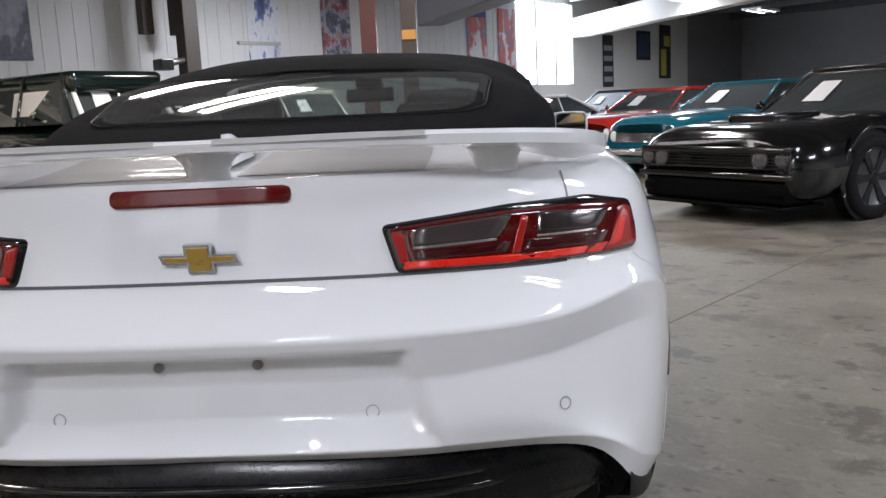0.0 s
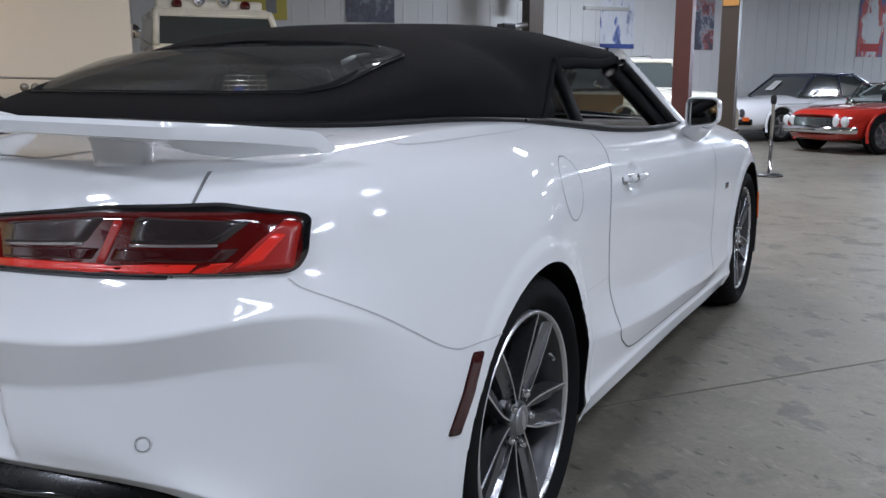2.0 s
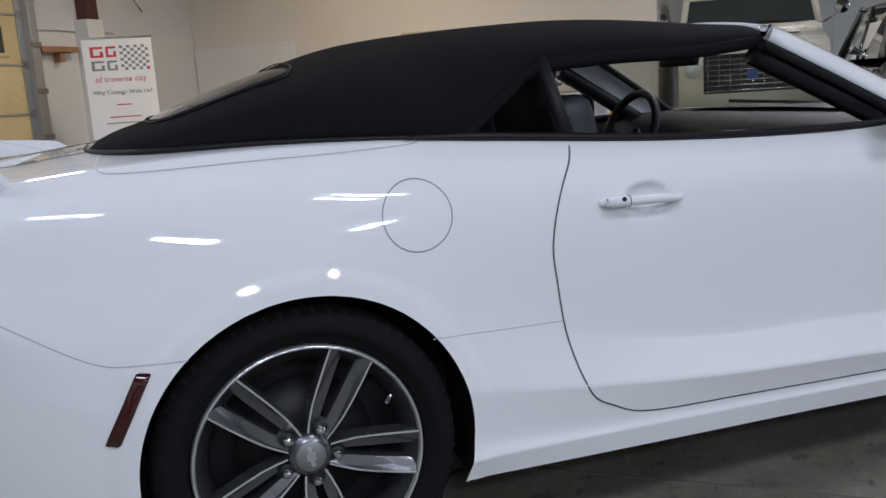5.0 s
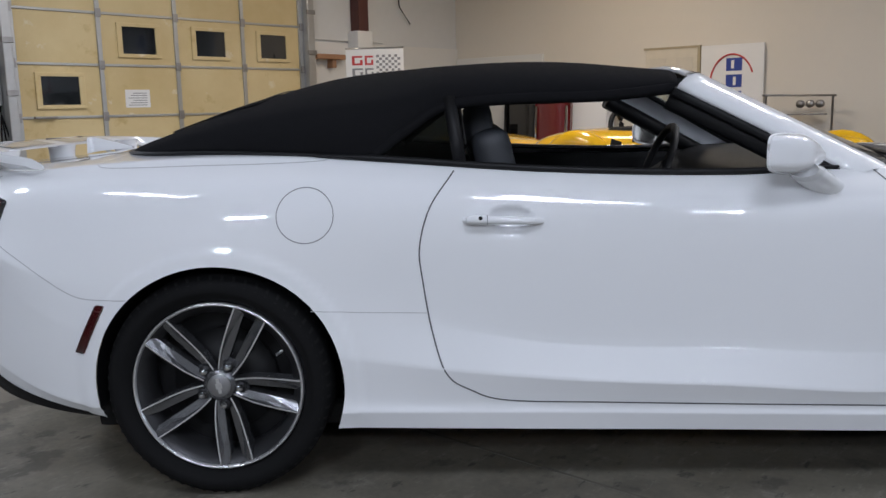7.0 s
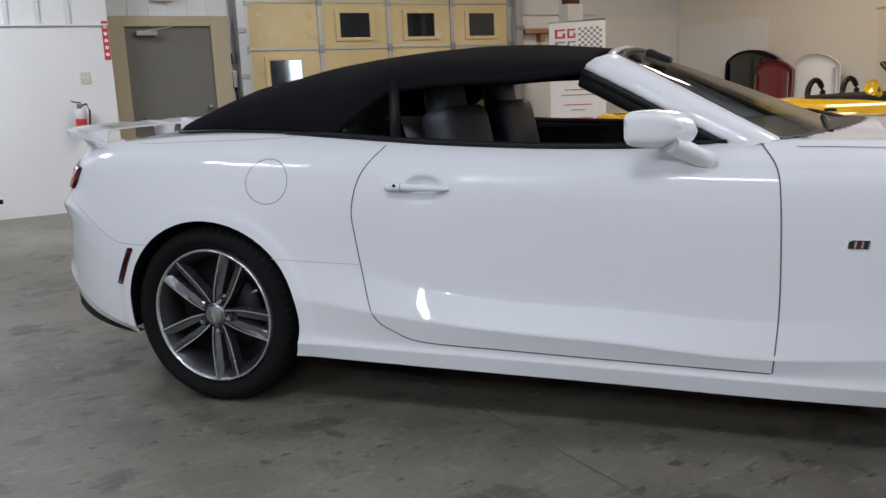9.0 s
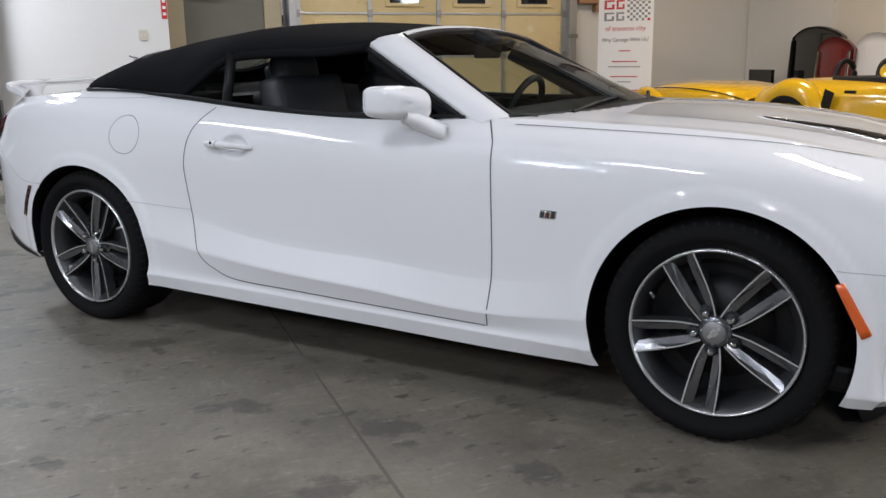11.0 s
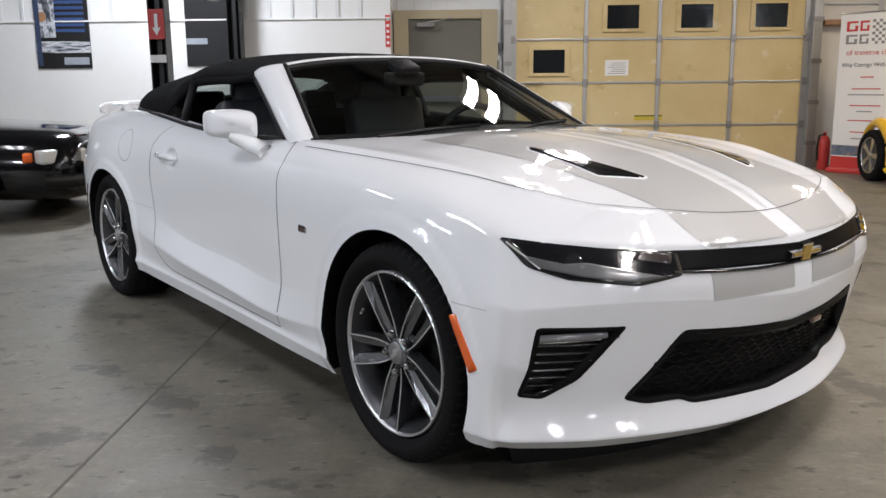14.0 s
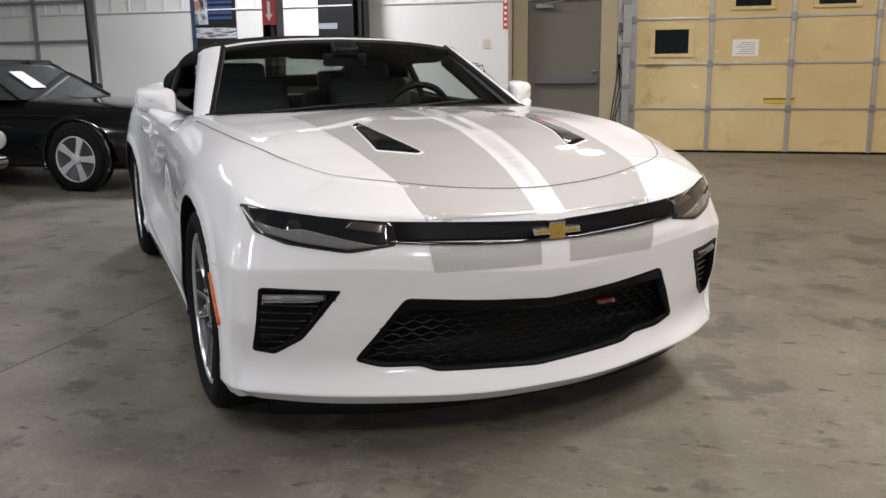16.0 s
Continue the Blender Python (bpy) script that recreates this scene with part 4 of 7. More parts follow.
vehicle("muscle_car", "teal classic coupe with chrome bumper and twin headlamps", pose(.52, 0, 0) @ at_room(-4.55, 9.25, 165), (4.9, 1.9), PT, .95, .96, (1.6, 2.3, 3.2, 4.0, 1.34, .6), .34)
vehicle("muscle_car", "blue classic coupe behind the front row", at_room(-2.9, 12.2, 165), (4.9, 1.9), PBL, .95, .97, (1.6, 2.3, 3.2, 4.0, 1.38, .6), .34)
vehicle("muscle_car", "red and white classic coupe with a black grille", pose(.30, 0, 0) @ at_room(-6.6, 11.3, 170), (4.7, 1.85), PR, .92, .95, (1.5, 2.2, 3.1, 3.9, 1.33, .6), .33)
vehicle("roadster", "small red open roadster with chrome bumper", at_room(-8.75, 11.0, 180), (3.9, 1.55), PR, .80, .82, (1.35, 1.65, 2.2, 2.7, 1.15, .55), .31, (.75, 3.05), open_top=True)
twotone = vehicle("coupe", "white coupe with a navy roof and amber indicators", pose(-.3, -.65, 0) @ at_room(-12.2, 12.4, 180), (4.4, 1.72), PAINT, .88, .93, (1.4, 2.0, 3.0, 3.9, 1.36, .58), .32, chrome=False)
for piece in twotone.children:
    if piece.name.startswith(("roof", "pillar")):
        piece.data.materials[0] = PN
for k in (1, -1):
    block("indicator", k * .80 - .05, k * .80 + .05, -.10, .0, .42, .50, AMBER, twotone, "amber indicator", .015)
vehicle("saloon", "white coupe far down the hall", at_room(-6.4, 17.2, 150), (4.6, 1.8), PAINT, .90, .95, (1.4, 2.1, 3.1, 3.9, 1.36, .58), .33, chrome=False)
vehicle("saloon", "navy fastback behind the red classic coupe", at_room(-10.06, 16.6, 175), (4.5, 1.75), PN, .95, 1.0, (1.4, 2.1, 3.0, 4.1, 1.42, .56), .32)
vehicle("saloon", "white coupe at the end of the row", pose(-3.6, -.75, 0) @ at_room(-8.2, 16.0, 175), (4.5, 1.75), PAINT, .90, .95, (1.4, 2.1, 3.0, 4.1, 1.34, .56), .32)
wag = vehicle("station_wagon", "cream station wagon with wood-look sides", at_room(-8.8, 8.75, -86), (4.4, 1.78), PC, 1.06, 1.10, (1.25, 1.6, 4.1, 4.3, 1.57, .66), .36, (.85, 3.4), .95, .97, "round")
for s in (1, -1):
    for z in (.60, 1.0):
        block("wood_moulding", s * .897 - .008, s * .897 + .008, -4.02, -.88, z - .022, z + .022, PC, wag, "cream moulding", .005)
    tube("roof_rack", [(s * .52, -1.9, 1.58), (s * .52, -2.0, 1.64), (s * .52, -3.9, 1.64), (s * .52, -4.0, 1.58)], .016, CHROME, wag, "chrome roof rack rail", 6)
    block("wood_panel", s * .893 - .006, s * .893 + .006, -4.0, -.9, .62, .98, PWD, wag, "wood-look side panel", .004)
vin = vehicle("vintage_saloon", "dark green vintage saloon with a white paper in its window", at_room(-5.4, 3.45, -84), (4.4, 1.66), PG, 1.10, 1.19, (1.55, 1.85, 3.1, 3.9, 1.70, .56), .36, (.8, 3.4), .52, .85, "round", spokes=8, low=.3, soft=.10)
for s in (1, -1):
    tube("front_fender", [(s * .70, -.05, .55), (s * .72, -.25, .86), (s * .74, -.65, .98), (s * .76, -1.2, .86), (s * .78, -1.7, .60)], [.10, .17, .20, .18, .12], PG, vin, "rounded dark green fender", 14)
    lathe("fender_lamp", [(.11, 0), (.105, .03), (.06, .05), (0, .055)], CHROME, vin, "round chrome headlamp", 20, "y", pose(s * .62, -.02, .86))
    tube("screen_post", [(s * .56, -1.52, 1.18), (s * .50, -1.84, 1.66)], .03, PAPER, vin, "pale windscreen post", 6)
tube("screen_bar", [(0, -1.53, 1.19), (0, -1.85, 1.67)], .02, CHROME, vin, "chrome windscreen bar", 6)
ob_mesh("window_paper", [(.665, -2.05, 1.26), (.665, -2.75, 1.26), (.60, -2.75, 1.52), (.60, -2.05, 1.52)], [(0, 1, 2, 3)], PAPER, vin, "white paper in the side window", False)
blk = vehicle("convertible", "black convertible with clear headlamps and alloy wheels", at_room(2.12, -2.76, 90), (4.6, 1.80), PB, .86, .92, (1.74, 2.42, 3.1, 3.5, 1.29, .56), .32, (.98, 3.5), .86, .9, "square", False, False, GLOSS, 5, .17, rims=plain("silver_alloy", (.60, .60, .61), .38, .25, .06, 10))
for k in range(6):
    tube("chrome_bar", [(-.36, .022, .48 + k * .024), (.36, .022, .48 + k * .024)], .005, CHROME, blk, "thin chrome grille bar", 6)
vehicle("muscle_car", "teal green classic car with chrome bumper", at_room(3.15, -.20, 86), (4.6, 1.75), PTG, .90, .92, (1.5, 2.1, 3.0, 3.8, 1.32, .56), .33)

# Rope post on the open floor.
sp = thing("rope_post", "chrome rope post on a dark round base", "post", ROOM @ pose(-6.04, 7.58, 0))
lathe("base", [(0, 0), (.17, 0), (.175, .012), (.15, .03), (.04, .045), (0, .045)], BLACKP, sp, "dark round base", 28, "z")
tube("pole", [(0, 0, .04), (0, 0, .93)], .022, CHROME, sp, "chrome pole", 12)
lathe("head", [(.03, .90), (.036, .93), (.036, .99), (.02, 1.01), (0, 1.012)], BLACKP, sp, "black belt head", 16, "z")

# Cream truck with a lamp board on its roof.
tk = thing("truck", "cream utility truck with red lamps and horns on the roof", "truck", at_room(-8.6, 1.43, -87) @ pose(0, 0, .02))
part("cab", cube_bm(-.86, .86, -2.6, -.95, .55, 1.66, .08, 3), PC, tk, "cream cab", True)
bm = bmesh.new()
side = [bm.verts.new((-.84, y, z)) for y, z in ((-1.02, .55), (-1.02, 1.60), (-.5, 1.52), (-.12, 1.43), (0, 1.33), (.01, .55))]
face = bm.faces.new(side)
made = bmesh.ops.extrude_face_region(bm, geom=[face])
bmesh.ops.translate(bm, verts=[v for v in made["geom"] if isinstance(v, bmesh.types.BMVert)], vec=(1.68, 0, 0))
bmesh.ops.bevel(bm, geom=bm.edges[:], offset=.035, segments=3, affect="EDGES")
part("bonnet", bm, PC, tk, "cream bonnet", True)
part("cab_top", cube_bm(-.80, .80, -2.6, -1.22, 2.01, 2.12, .055, 3), PC, tk, "cream roof", True)
ob_mesh("windscreen", [(-.78, -.98, 1.64), (.78, -.98, 1.64), (.72, -1.25, 2.04), (-.72, -1.25, 2.04)], [(0, 1, 2, 3)], CGLASS, tk, "dark windscreen", False)
for s in (1, -1):
    ob_mesh("side_glass", [(s * .855, -1.0, 1.64), (s * .855, -2.5, 1.64), (s * .79, -2.5, 2.03), (s * .79, -1.26, 2.03)], [(0, 1, 2, 3)], CGLASS, tk, "dark side glass", False)
    tube("cab_pillar", [(s * .82, -.97, 1.62), (s * .76, -1.25, 2.06)], .045, PC, tk, "cream pillar", 8)
    lathe("headlamp", [(.10, 0), (.09, .02), (0, .035)], LAMPC, tk, "round headlamp", 20, "y", pose(s * .68, .01, 1.14))
    tube("mirror_arm", [(s * .86, -1.05, 1.62), (s * 1.05, -1.0, 1.74)], .012, CHROME, tk, "", 6)
    lathe("mirror", [(.09, 0), (.08, .04), (0, .06)], CHROME, tk, "round chrome mirror", 18, "y", pose(s * 1.08, -1.0, 1.80))
    lathe("wheel", [(0, .02), (.2, .03), (.24, 0), (.38, .01), (.40, -.04), (.40, -.22), (.2, -.24)], RUBBER, tk, "black tyre", 28, "x", pose(s * .84, -.55, .40, 0, 0, 0 if s > 0 else 180))
part("lamp_board", cube_bm(-.72, .72, -1.62, -1.50, 2.06, 2.27, .05, 3), PC, tk, "cream roof board", True)
part("board_foot", cube_bm(-.76, .76, -1.72, -1.38, 2.10, 2.15, .02, 2), PC, tk, "cream ledge", True)
for x, red in ((-.46, 1), (.46, 1), (-.17, 0), (.17, 0)):
    lathe("roof_lamp" if red else "horn", [(.0, 0), (.06 if red else .04, 0), (.07 if red else .085, .06), (.0, .085) if red else (.03, .03)], REDL if red else CHROME, tk, "red roof lamp" if red else "chrome horn", 18, "y", pose(x, -1.50, 2.20 if red else 2.26))
block("grille", -.55, .55, -.01, .02, .85, 1.30, TRIM, tk, "dark grille", .01)
for k in range(7):
    tube("grille_bar", [(-.56, .028, .88 + k * .06), (.56, .028, .88 + k * .06)], .012, CHROME, tk, "", 6)
for k in range(9):
    tube("grille_upright", [(-.5 + k * .125, .03, .87), (-.5 + k * .125, .03, 1.28)], .007, CHROME, tk, "", 6)
block("badge", -.06, .06, .03, .045, 1.0, 1.1, INKB, tk, "blue badge", .01)
tube("bumper", [(-.9, .12, .62), (0, .16, .62), (.9, .12, .62)], .09, PC, tk, "cream bumper", 8)
for x in (-.45, 0, .45):
    block("bonnet_slot", x - .09, x + .09, -.42, -.36, 1.500, 1.512, TRIM, tk, "dark vent slot", .0)
tube("wiper", [(-.6, -.955, 1.66), (-.1, -.985, 1.70)], .008, TRIM, tk, "", 6)
tube("wiper", [(.6, -.955, 1.66), (.1, -.985, 1.70)], .008, TRIM, tk, "", 6)

# Yellow open two-seater with a matching trailer, along the north wall.
hot = thing("open_two_seater", "bright yellow retro open two-seater with separate fenders", "car", at_room(-7.09, .73, 0))
st = [(0, .16, .40, .62), (-.6, .30, .30, .74), (-1.4, .46, .25, .84), (-1.9, .60, .22, .90), (-2.6, .74, .20, .90), (-3.3, .80, .22, .90), (-3.8, .74, .28, .84), (-4.1, .55, .38, .70)]
pts = spline(st, 6)
verts = []
for y, w, a, b in pts:
    for k in range(24):
        t = 2 * math.pi * k / 24
        co, si = math.cos(t), math.sin(t)
        verts.append((w * math.copysign(abs(co) ** .5, co), y, (a + b) / 2 + (b - a) / 2 * math.copysign(abs(si) ** .6, si)))
ob_mesh("body", verts, grid_faces(len(pts), 24, wrap=True) + [tuple(range(24)), tuple(range((len(pts) - 1) * 24, len(pts) * 24))[::-1]], PY, hot, "yellow body")
block("cockpit", -.52, .52, -3.0, -2.0, .80, .915, DARKIN, hot, "black cockpit", .04)
ob_mesh("windscreen", [(-.60, -1.75, .90), (.60, -1.75, .90), (.50, -2.12, 1.20), (-.50, -2.12, 1.20)], [(0, 1, 2, 3)], CGLASS, hot, "raked dark windscreen", False)
tube("screen_frame", [(-.61, -1.74, .90), (-.50, -2.13, 1.21), (.50, -2.13, 1.21), (.61, -1.74, .90)], .022, TRIM, hot, "black screen frame", 8)
for s in (1, -1):
    hoop = [(s * .3 + .13 * math.cos(w), -3.02, .90 + .17 * math.sin(w)) for w in np.linspace(0, math.pi, 12)]
    tube("roll_hoop", hoop, .03, TRIM, hot, "black head hoop", 8)
    arc = [(s * .755, -3.25 + .41 * math.cos(w), .36 + .40 * math.sin(w)) for w in np.linspace(-.1, math.pi - .1, 18)]
    tube("rear_fender", arc, [.085 + .055 * max(0, math.sin(w)) for w in np.linspace(-.1, math.pi - .1, 18)], PY, hot, "yellow rear fender", 12)
    arc = [(s * .80, -.85 + .40 * math.cos(w), .36 + .40 * math.sin(w)) for w in np.linspace(.5, math.pi - .3, 12)]
    tube("front_fender", arc, .09, PY, hot, "yellow cycle fender", 10)
    tube("headlamp", [(s * .48, -.75, .72), (s * .50, -.5, .70)], [.07, .05], PY, hot, "yellow lamp pod", 10)
    tube("door_mirror", [(s * .72, -2.0, .92), (s * .88, -1.98, 1.0)], [.03, .075], PY, hot, "yellow door mirror", 10)
    patch_v = [(s * .80, -2.72, .52), (s * .79, -2.66, .76), (s * .775, -2.80, .80), (s * .80, -2.84, .55)]
    ob_mesh("scoop", [(x + s * .012, y, z) for x, y, z in patch_v], [(0, 1, 2, 3)], TRIM, hot, "dark side scoop", False)
    block("door_handle", s * .775 - .01, s * .775 + .01, -2.55, -2.42, .76, .79, TRIM, hot, "", .004)
hw = car_wheel(.36, .26, 5, HUBM)
hw.parent = hot
hw.matrix_basis = pose(.90, -3.25, .36)
for s, y in ((-1, -3.25), (1, -.85), (-1, -.85)):
    copy_thing(hw, pose(s * .88, y, .36, 0, 0, 0 if s > 0 else 180))
tr = thing("trailer", "small bright yellow matching trailer behind the two-seater", "trailer", at_room(-6.85, -3.52, 0))
st = [(0, .30, .42, .64), (-.15, .54, .36, .75), (-.6, .70, .28, .82), (-1.2, .70, .28, .81), (-1.65, .58, .33, .74), (-1.85, .42, .40, .62)]
pts = spline(st, 6)
verts = []
for y, w, a, b in pts:
    for k in range(24):
        t = 2 * math.pi * k / 24
        co, si = math.cos(t), math.sin(t)
        verts.append((w * math.copysign(abs(co) ** .5, co), y, (a + b) / 2 + (b - a) / 2 * math.copysign(abs(si) ** .6, si)))
ob_mesh("body", verts, grid_faces(len(pts), 24, wrap=True) + [tuple(range(24)), tuple(range((len(pts) - 1) * 24, len(pts) * 24))[::-1]], PY, tr, "yellow body")
lid = [(w * 1.0, y, (a + b) / 2 + (b - a) * .36) for y, w, a, b in pts]
for s in (1, -1):
    tube("lid_joint", [(s * x * .985, y, z) for x, y, z in lid], .008, TRIM, tr, "dark lid joint", 6)
    sweep = np.linspace(-.45, math.pi - .25, 18)
    arc = [(s * .72, -1.43 + (.37 + .07 * max(0, math.cos(w))) * math.cos(w), .31 + .37 * math.sin(w)) for w in sweep]
    tube("fender", arc, [.045 + .055 * max(0, math.cos(w * .8 - .1)) for w in sweep], PY, tr, "yellow swept fender", 12)
    block("marker", s * .72 - .01, s * .72 + .010, -.72, -.62, .50, .55, AMBER, tr, "amber marker", .006)
tube("drawbar", [(0, 0, .42), (0, .3, .40)], .03, TRIM, tr, "black drawbar", 8)
tw = car_wheel(.30, .2, 5, HUBM)
tw.parent = tr
tw.matrix_basis = pose(.82, -1.43, .30)
copy_thing(tw, pose(-.82, -1.43, .30, 0, 0, 180))


# ---- the white convertible ----
from mathutils.bvhtree import BVHTree

# Design lines from the lower edge up to the shoulder, each from the middle of the tail, along the flank, to the middle of the nose.
LOW = [(0, -.95, .505), (.33, -.945, .505), (.67, -.868, .487), (.80, -.725, .350), (.885, -.42, .265), (.90, 0, .225), (.90, .42, .212), (.895, 1.0, .20), (.89, 1.55, .19), (.895, 2.1, .182), (.90, 2.81, .185), (.895, 3.215, .185), (.85, 3.26, .18), (.60, 3.42, .17), (.27, 3.51, .155), (0, 3.53, .15)]
SILL = [(0, -.985, .53), (.33, -.975, .53), (.675, -.888, .512), (.82, -.715, .400), (.912, -.42, .30), (.93, 0, .27), (.918, .42, .266), (.908, 1.0, .256), (.908, 1.55, .246), (.914, 2.1, .239), (.935, 2.81, .24), (.917, 3.22, .225), (.888, 3.295, .22), (.63, 3.468, .215), (.28, 3.57, .20), (0, 3.59, .195)]
TUCK = [(0, -.985, .575), (.33, -.975, .575), (.62, -.914, .569), (.828, -.707, .51), (.922, -.42, .42), (.945, 0, .40), (.910, .42, .315), (.905, 1.0, .288), (.907, 1.55, .276), (.910, 2.1, .266), (.935, 2.81, .31), (.917, 3.22, .335), (.866, 3.285, .31), (.598, 3.45, .30), (.28, 3.525, .285), (0, 3.54, .28)]
BLADE = [(0, -.975, .65), (.33, -.965, .65), (.60, -.914, .675), (.832, -.704, .685), (.93, -.42, .55), (.95, 0, .55), (.922, .42, .44), (.928, 1.0, .374), (.932, 1.55, .346), (.928, 2.1, .320), (.94, 2.81, .40), (.917, 3.23, .455), (.876, 3.32, .44), (.60, 3.48, .41), (.28, 3.565, .40), (0, 3.58, .395)]
MID = [(0, -1.0, .738), (.33, -.990, .740), (.62, -.931, .752), (.832, -.719, .770), (.925, -.42, .68), (.948, 0, .70), (.908, .42, .60), (.878, 1.0, .475), (.878, 1.55, .45), (.908, 2.1, .44), (.944, 2.81, .53), (.910, 3.24, .60), (.872, 3.335, .595), (.60, 3.53, .61), (.28, 3.62, .588), (0, 3.645, .572)]
BODY = [(0, -.945, .83), (.33, -.932, .83), (.62, -.865, .83), (.805, -.705, .83), (.90, -.42, .83), (.930, 0, .84), (.902, .42, .83), (.888, 1.0, .80), (.893, 1.55, .80), (.910, 2.1, .80), (.926, 2.81, .79), (.884, 3.21, .71), (.846, 3.31, .69), (.58, 3.53, .668), (.28, 3.618, .645), (0, 3.64, .64)]
CREST = [(0, -.925, .93), (.33, -.91, .93), (.62, -.825, .935), (.79, -.645, .945), (.855, -.42, .96), (.876, 0, .965), (.860, .42, .95), (.858, 1.0, .92), (.862, 1.55, .905), (.862, 2.1, .905), (.862, 2.81, .885), (.845, 3.13, .825), (.795, 3.315, .775), (.55, 3.50, .755), (.27, 3.59, .745), (0, 3.612, .74)]
BELT = [(0, -.905, 1.015), (.33, -.885, 1.015), (.58, -.79, 1.012), (.715, -.60, 1.012), (.76, -.38, 1.03), (.762, 0, 1.045), (.762, .42, 1.03), (.780, 1.0, .985), (.786, 1.55, .965), (.775, 2.1, .975), (.73, 2.81, .945), (.69, 3.13, .893), (.61, 3.34, .85), (.42, 3.455, .825), (.2, 3.50, .808), (0, 3.51, .803)]
RIDGE = [(-.905, 1.015), (-.7, 1.03), (-.43, 1.06), (0, 1.07), (2.0, 1.0), (2.3, .995), (2.6, .99), (2.85, .972), (3.1, .938), (3.3, .89), (3.42, .85), (3.51, .803)]
SPANS, RISE, TOPN = (26, 20, 16, 18, 22, 24, 36, 28, 26, 38, 20, 14, 8, 16, 20, 18), 12, 14


def along(line):
    """A design line, made dense, square to the middle plane at both ends."""
    p = np.array(line, float)
    p = np.insert(p, 13, p[12] * .76 + p[13] * .24 + (.004, .012, 0), 0)  # holds the corner of the nose tight
    first, last = p[1] * (-1, 1, 1), p[-2] * (-1, 1, 1)
    ext = np.vstack([first, p, last])
    out = []
    for i in range(len(p) - 1):
        a, b, c, d = ext[i : i + 4]
        for k in range(SPANS[i]):
            u = k / SPANS[i]
            out.append(0.5 * (2 * b + (c - a) * u + (2 * a - 5 * b + 4 * c - d) * u * u + (3 * b - a - 3 * c + d) * u**3))
    out.append(p[-1])
    return np.array(out)


def car_shell():
    lines = np.array([along(l) for l in (LOW, SILL, TUCK, BLADE, MID, BODY, CREST, BELT)])
    sharp = {1, 3}
    y4, y6 = lines[4][:, 1:2], lines[6][:, 1:2]
    ramp = lambda y, a, b: np.clip((y - a) / (b - a), 0, 1)
    # creases of the tail, the door and the nose
    crease = {4: np.maximum(np.maximum(ramp(-y4, 0.45, 0.65), ramp(y4, 0.55, 0.9) * ramp(-y4, -2.42, -2.2)), ramp(y4, 3.2, 3.3)), 6: ramp(y6, 3.25, 3.35)}
    rows = []
    n = len(lines)
    for i in range(n - 1):
        p, q = lines[i], lines[i + 1]
        step = q - p
        left = step if i == 0 or i in sharp else (q - lines[i - 1]) / 2
        right = step if i + 1 in sharp or i + 1 == n - 1 else (lines[i + 2] - p) / 2
        if i in crease:
            left = left + (step - left) * crease[i]
        if i + 1 in crease:
            right = right + (step - right) * crease[i + 1]
        for k in range(RISE):
            u = k / RISE
            rows.append((2 * u**3 - 3 * u * u + 1) * p + (u**3 - 2 * u * u + u) * left + (3 * u * u - 2 * u**3) * q + (u**3 - u * u) * right)
    belt = lines[-1]
    ry, rz = [r[0] for r in RIDGE], [r[1] for r in RIDGE]
    for k in range(TOPN + 1):
        v = k / TOPN
        row = belt.copy()
        row[:, 0] *= 1 - v
        zc = np.interp(belt[:, 1], ry, rz)
        row[:, 2] = belt[:, 2] + (zc - belt[:, 2]) * (1 - (1 - v) ** 2)
        rows.append(row)
    return np.array(rows)


SHELL = car_shell()
NR, NC = SHELL.shape[:2]
SIDE_ROWS = (8 - 1) * RISE
# Even the ridge out.
for _ in range(3):
    SHELL[SIDE_ROWS + 1 :, 1:-1, 2] = (SHELL[SIDE_ROWS + 1 :, :-2, 2] + 2 * SHELL[SIDE_ROWS + 1 :, 1:-1, 2] + SHELL[SIDE_ROWS + 1 :, 2:, 2]) / 4
side_x, side_y = np.abs(SHELL[SIDE_ROWS + 1 :, :, 0]), SHELL[SIDE_ROWS + 1 :, :, 1]
step01 = lambda v: np.clip(v, 0, 1) ** 2 * (3 - 2 * np.clip(v, 0, 1))
SHELL[SIDE_ROWS + 1 :, :, 2] += (.016 * step01((.46 - side_x) / .28) - .007) * step01((side_y - 2.15) / .35) * step01((3.46 - side_y) / .40)
ARCHES = ((0.012, 0.352, 0.380), (2.811, 0.352, 0.396))
# The hollow for the number plate.
for i, j in np.argwhere((SHELL[..., 1] < -0.85) & (SHELL[..., 2] < 0.72)):
    x, _, z = SHELL[i, j]
    w = np.interp(z, (0.53, 0.70), (0.415, 0.365))
    deep = min(np.clip((w - x) / 0.035, 0, 1), np.clip((0.710 - z) / 0.010, 0, 1), np.clip((z - 0.525) / 0.06, 0, 1))
    SHELL[i, j, 1] += 0.038 * deep
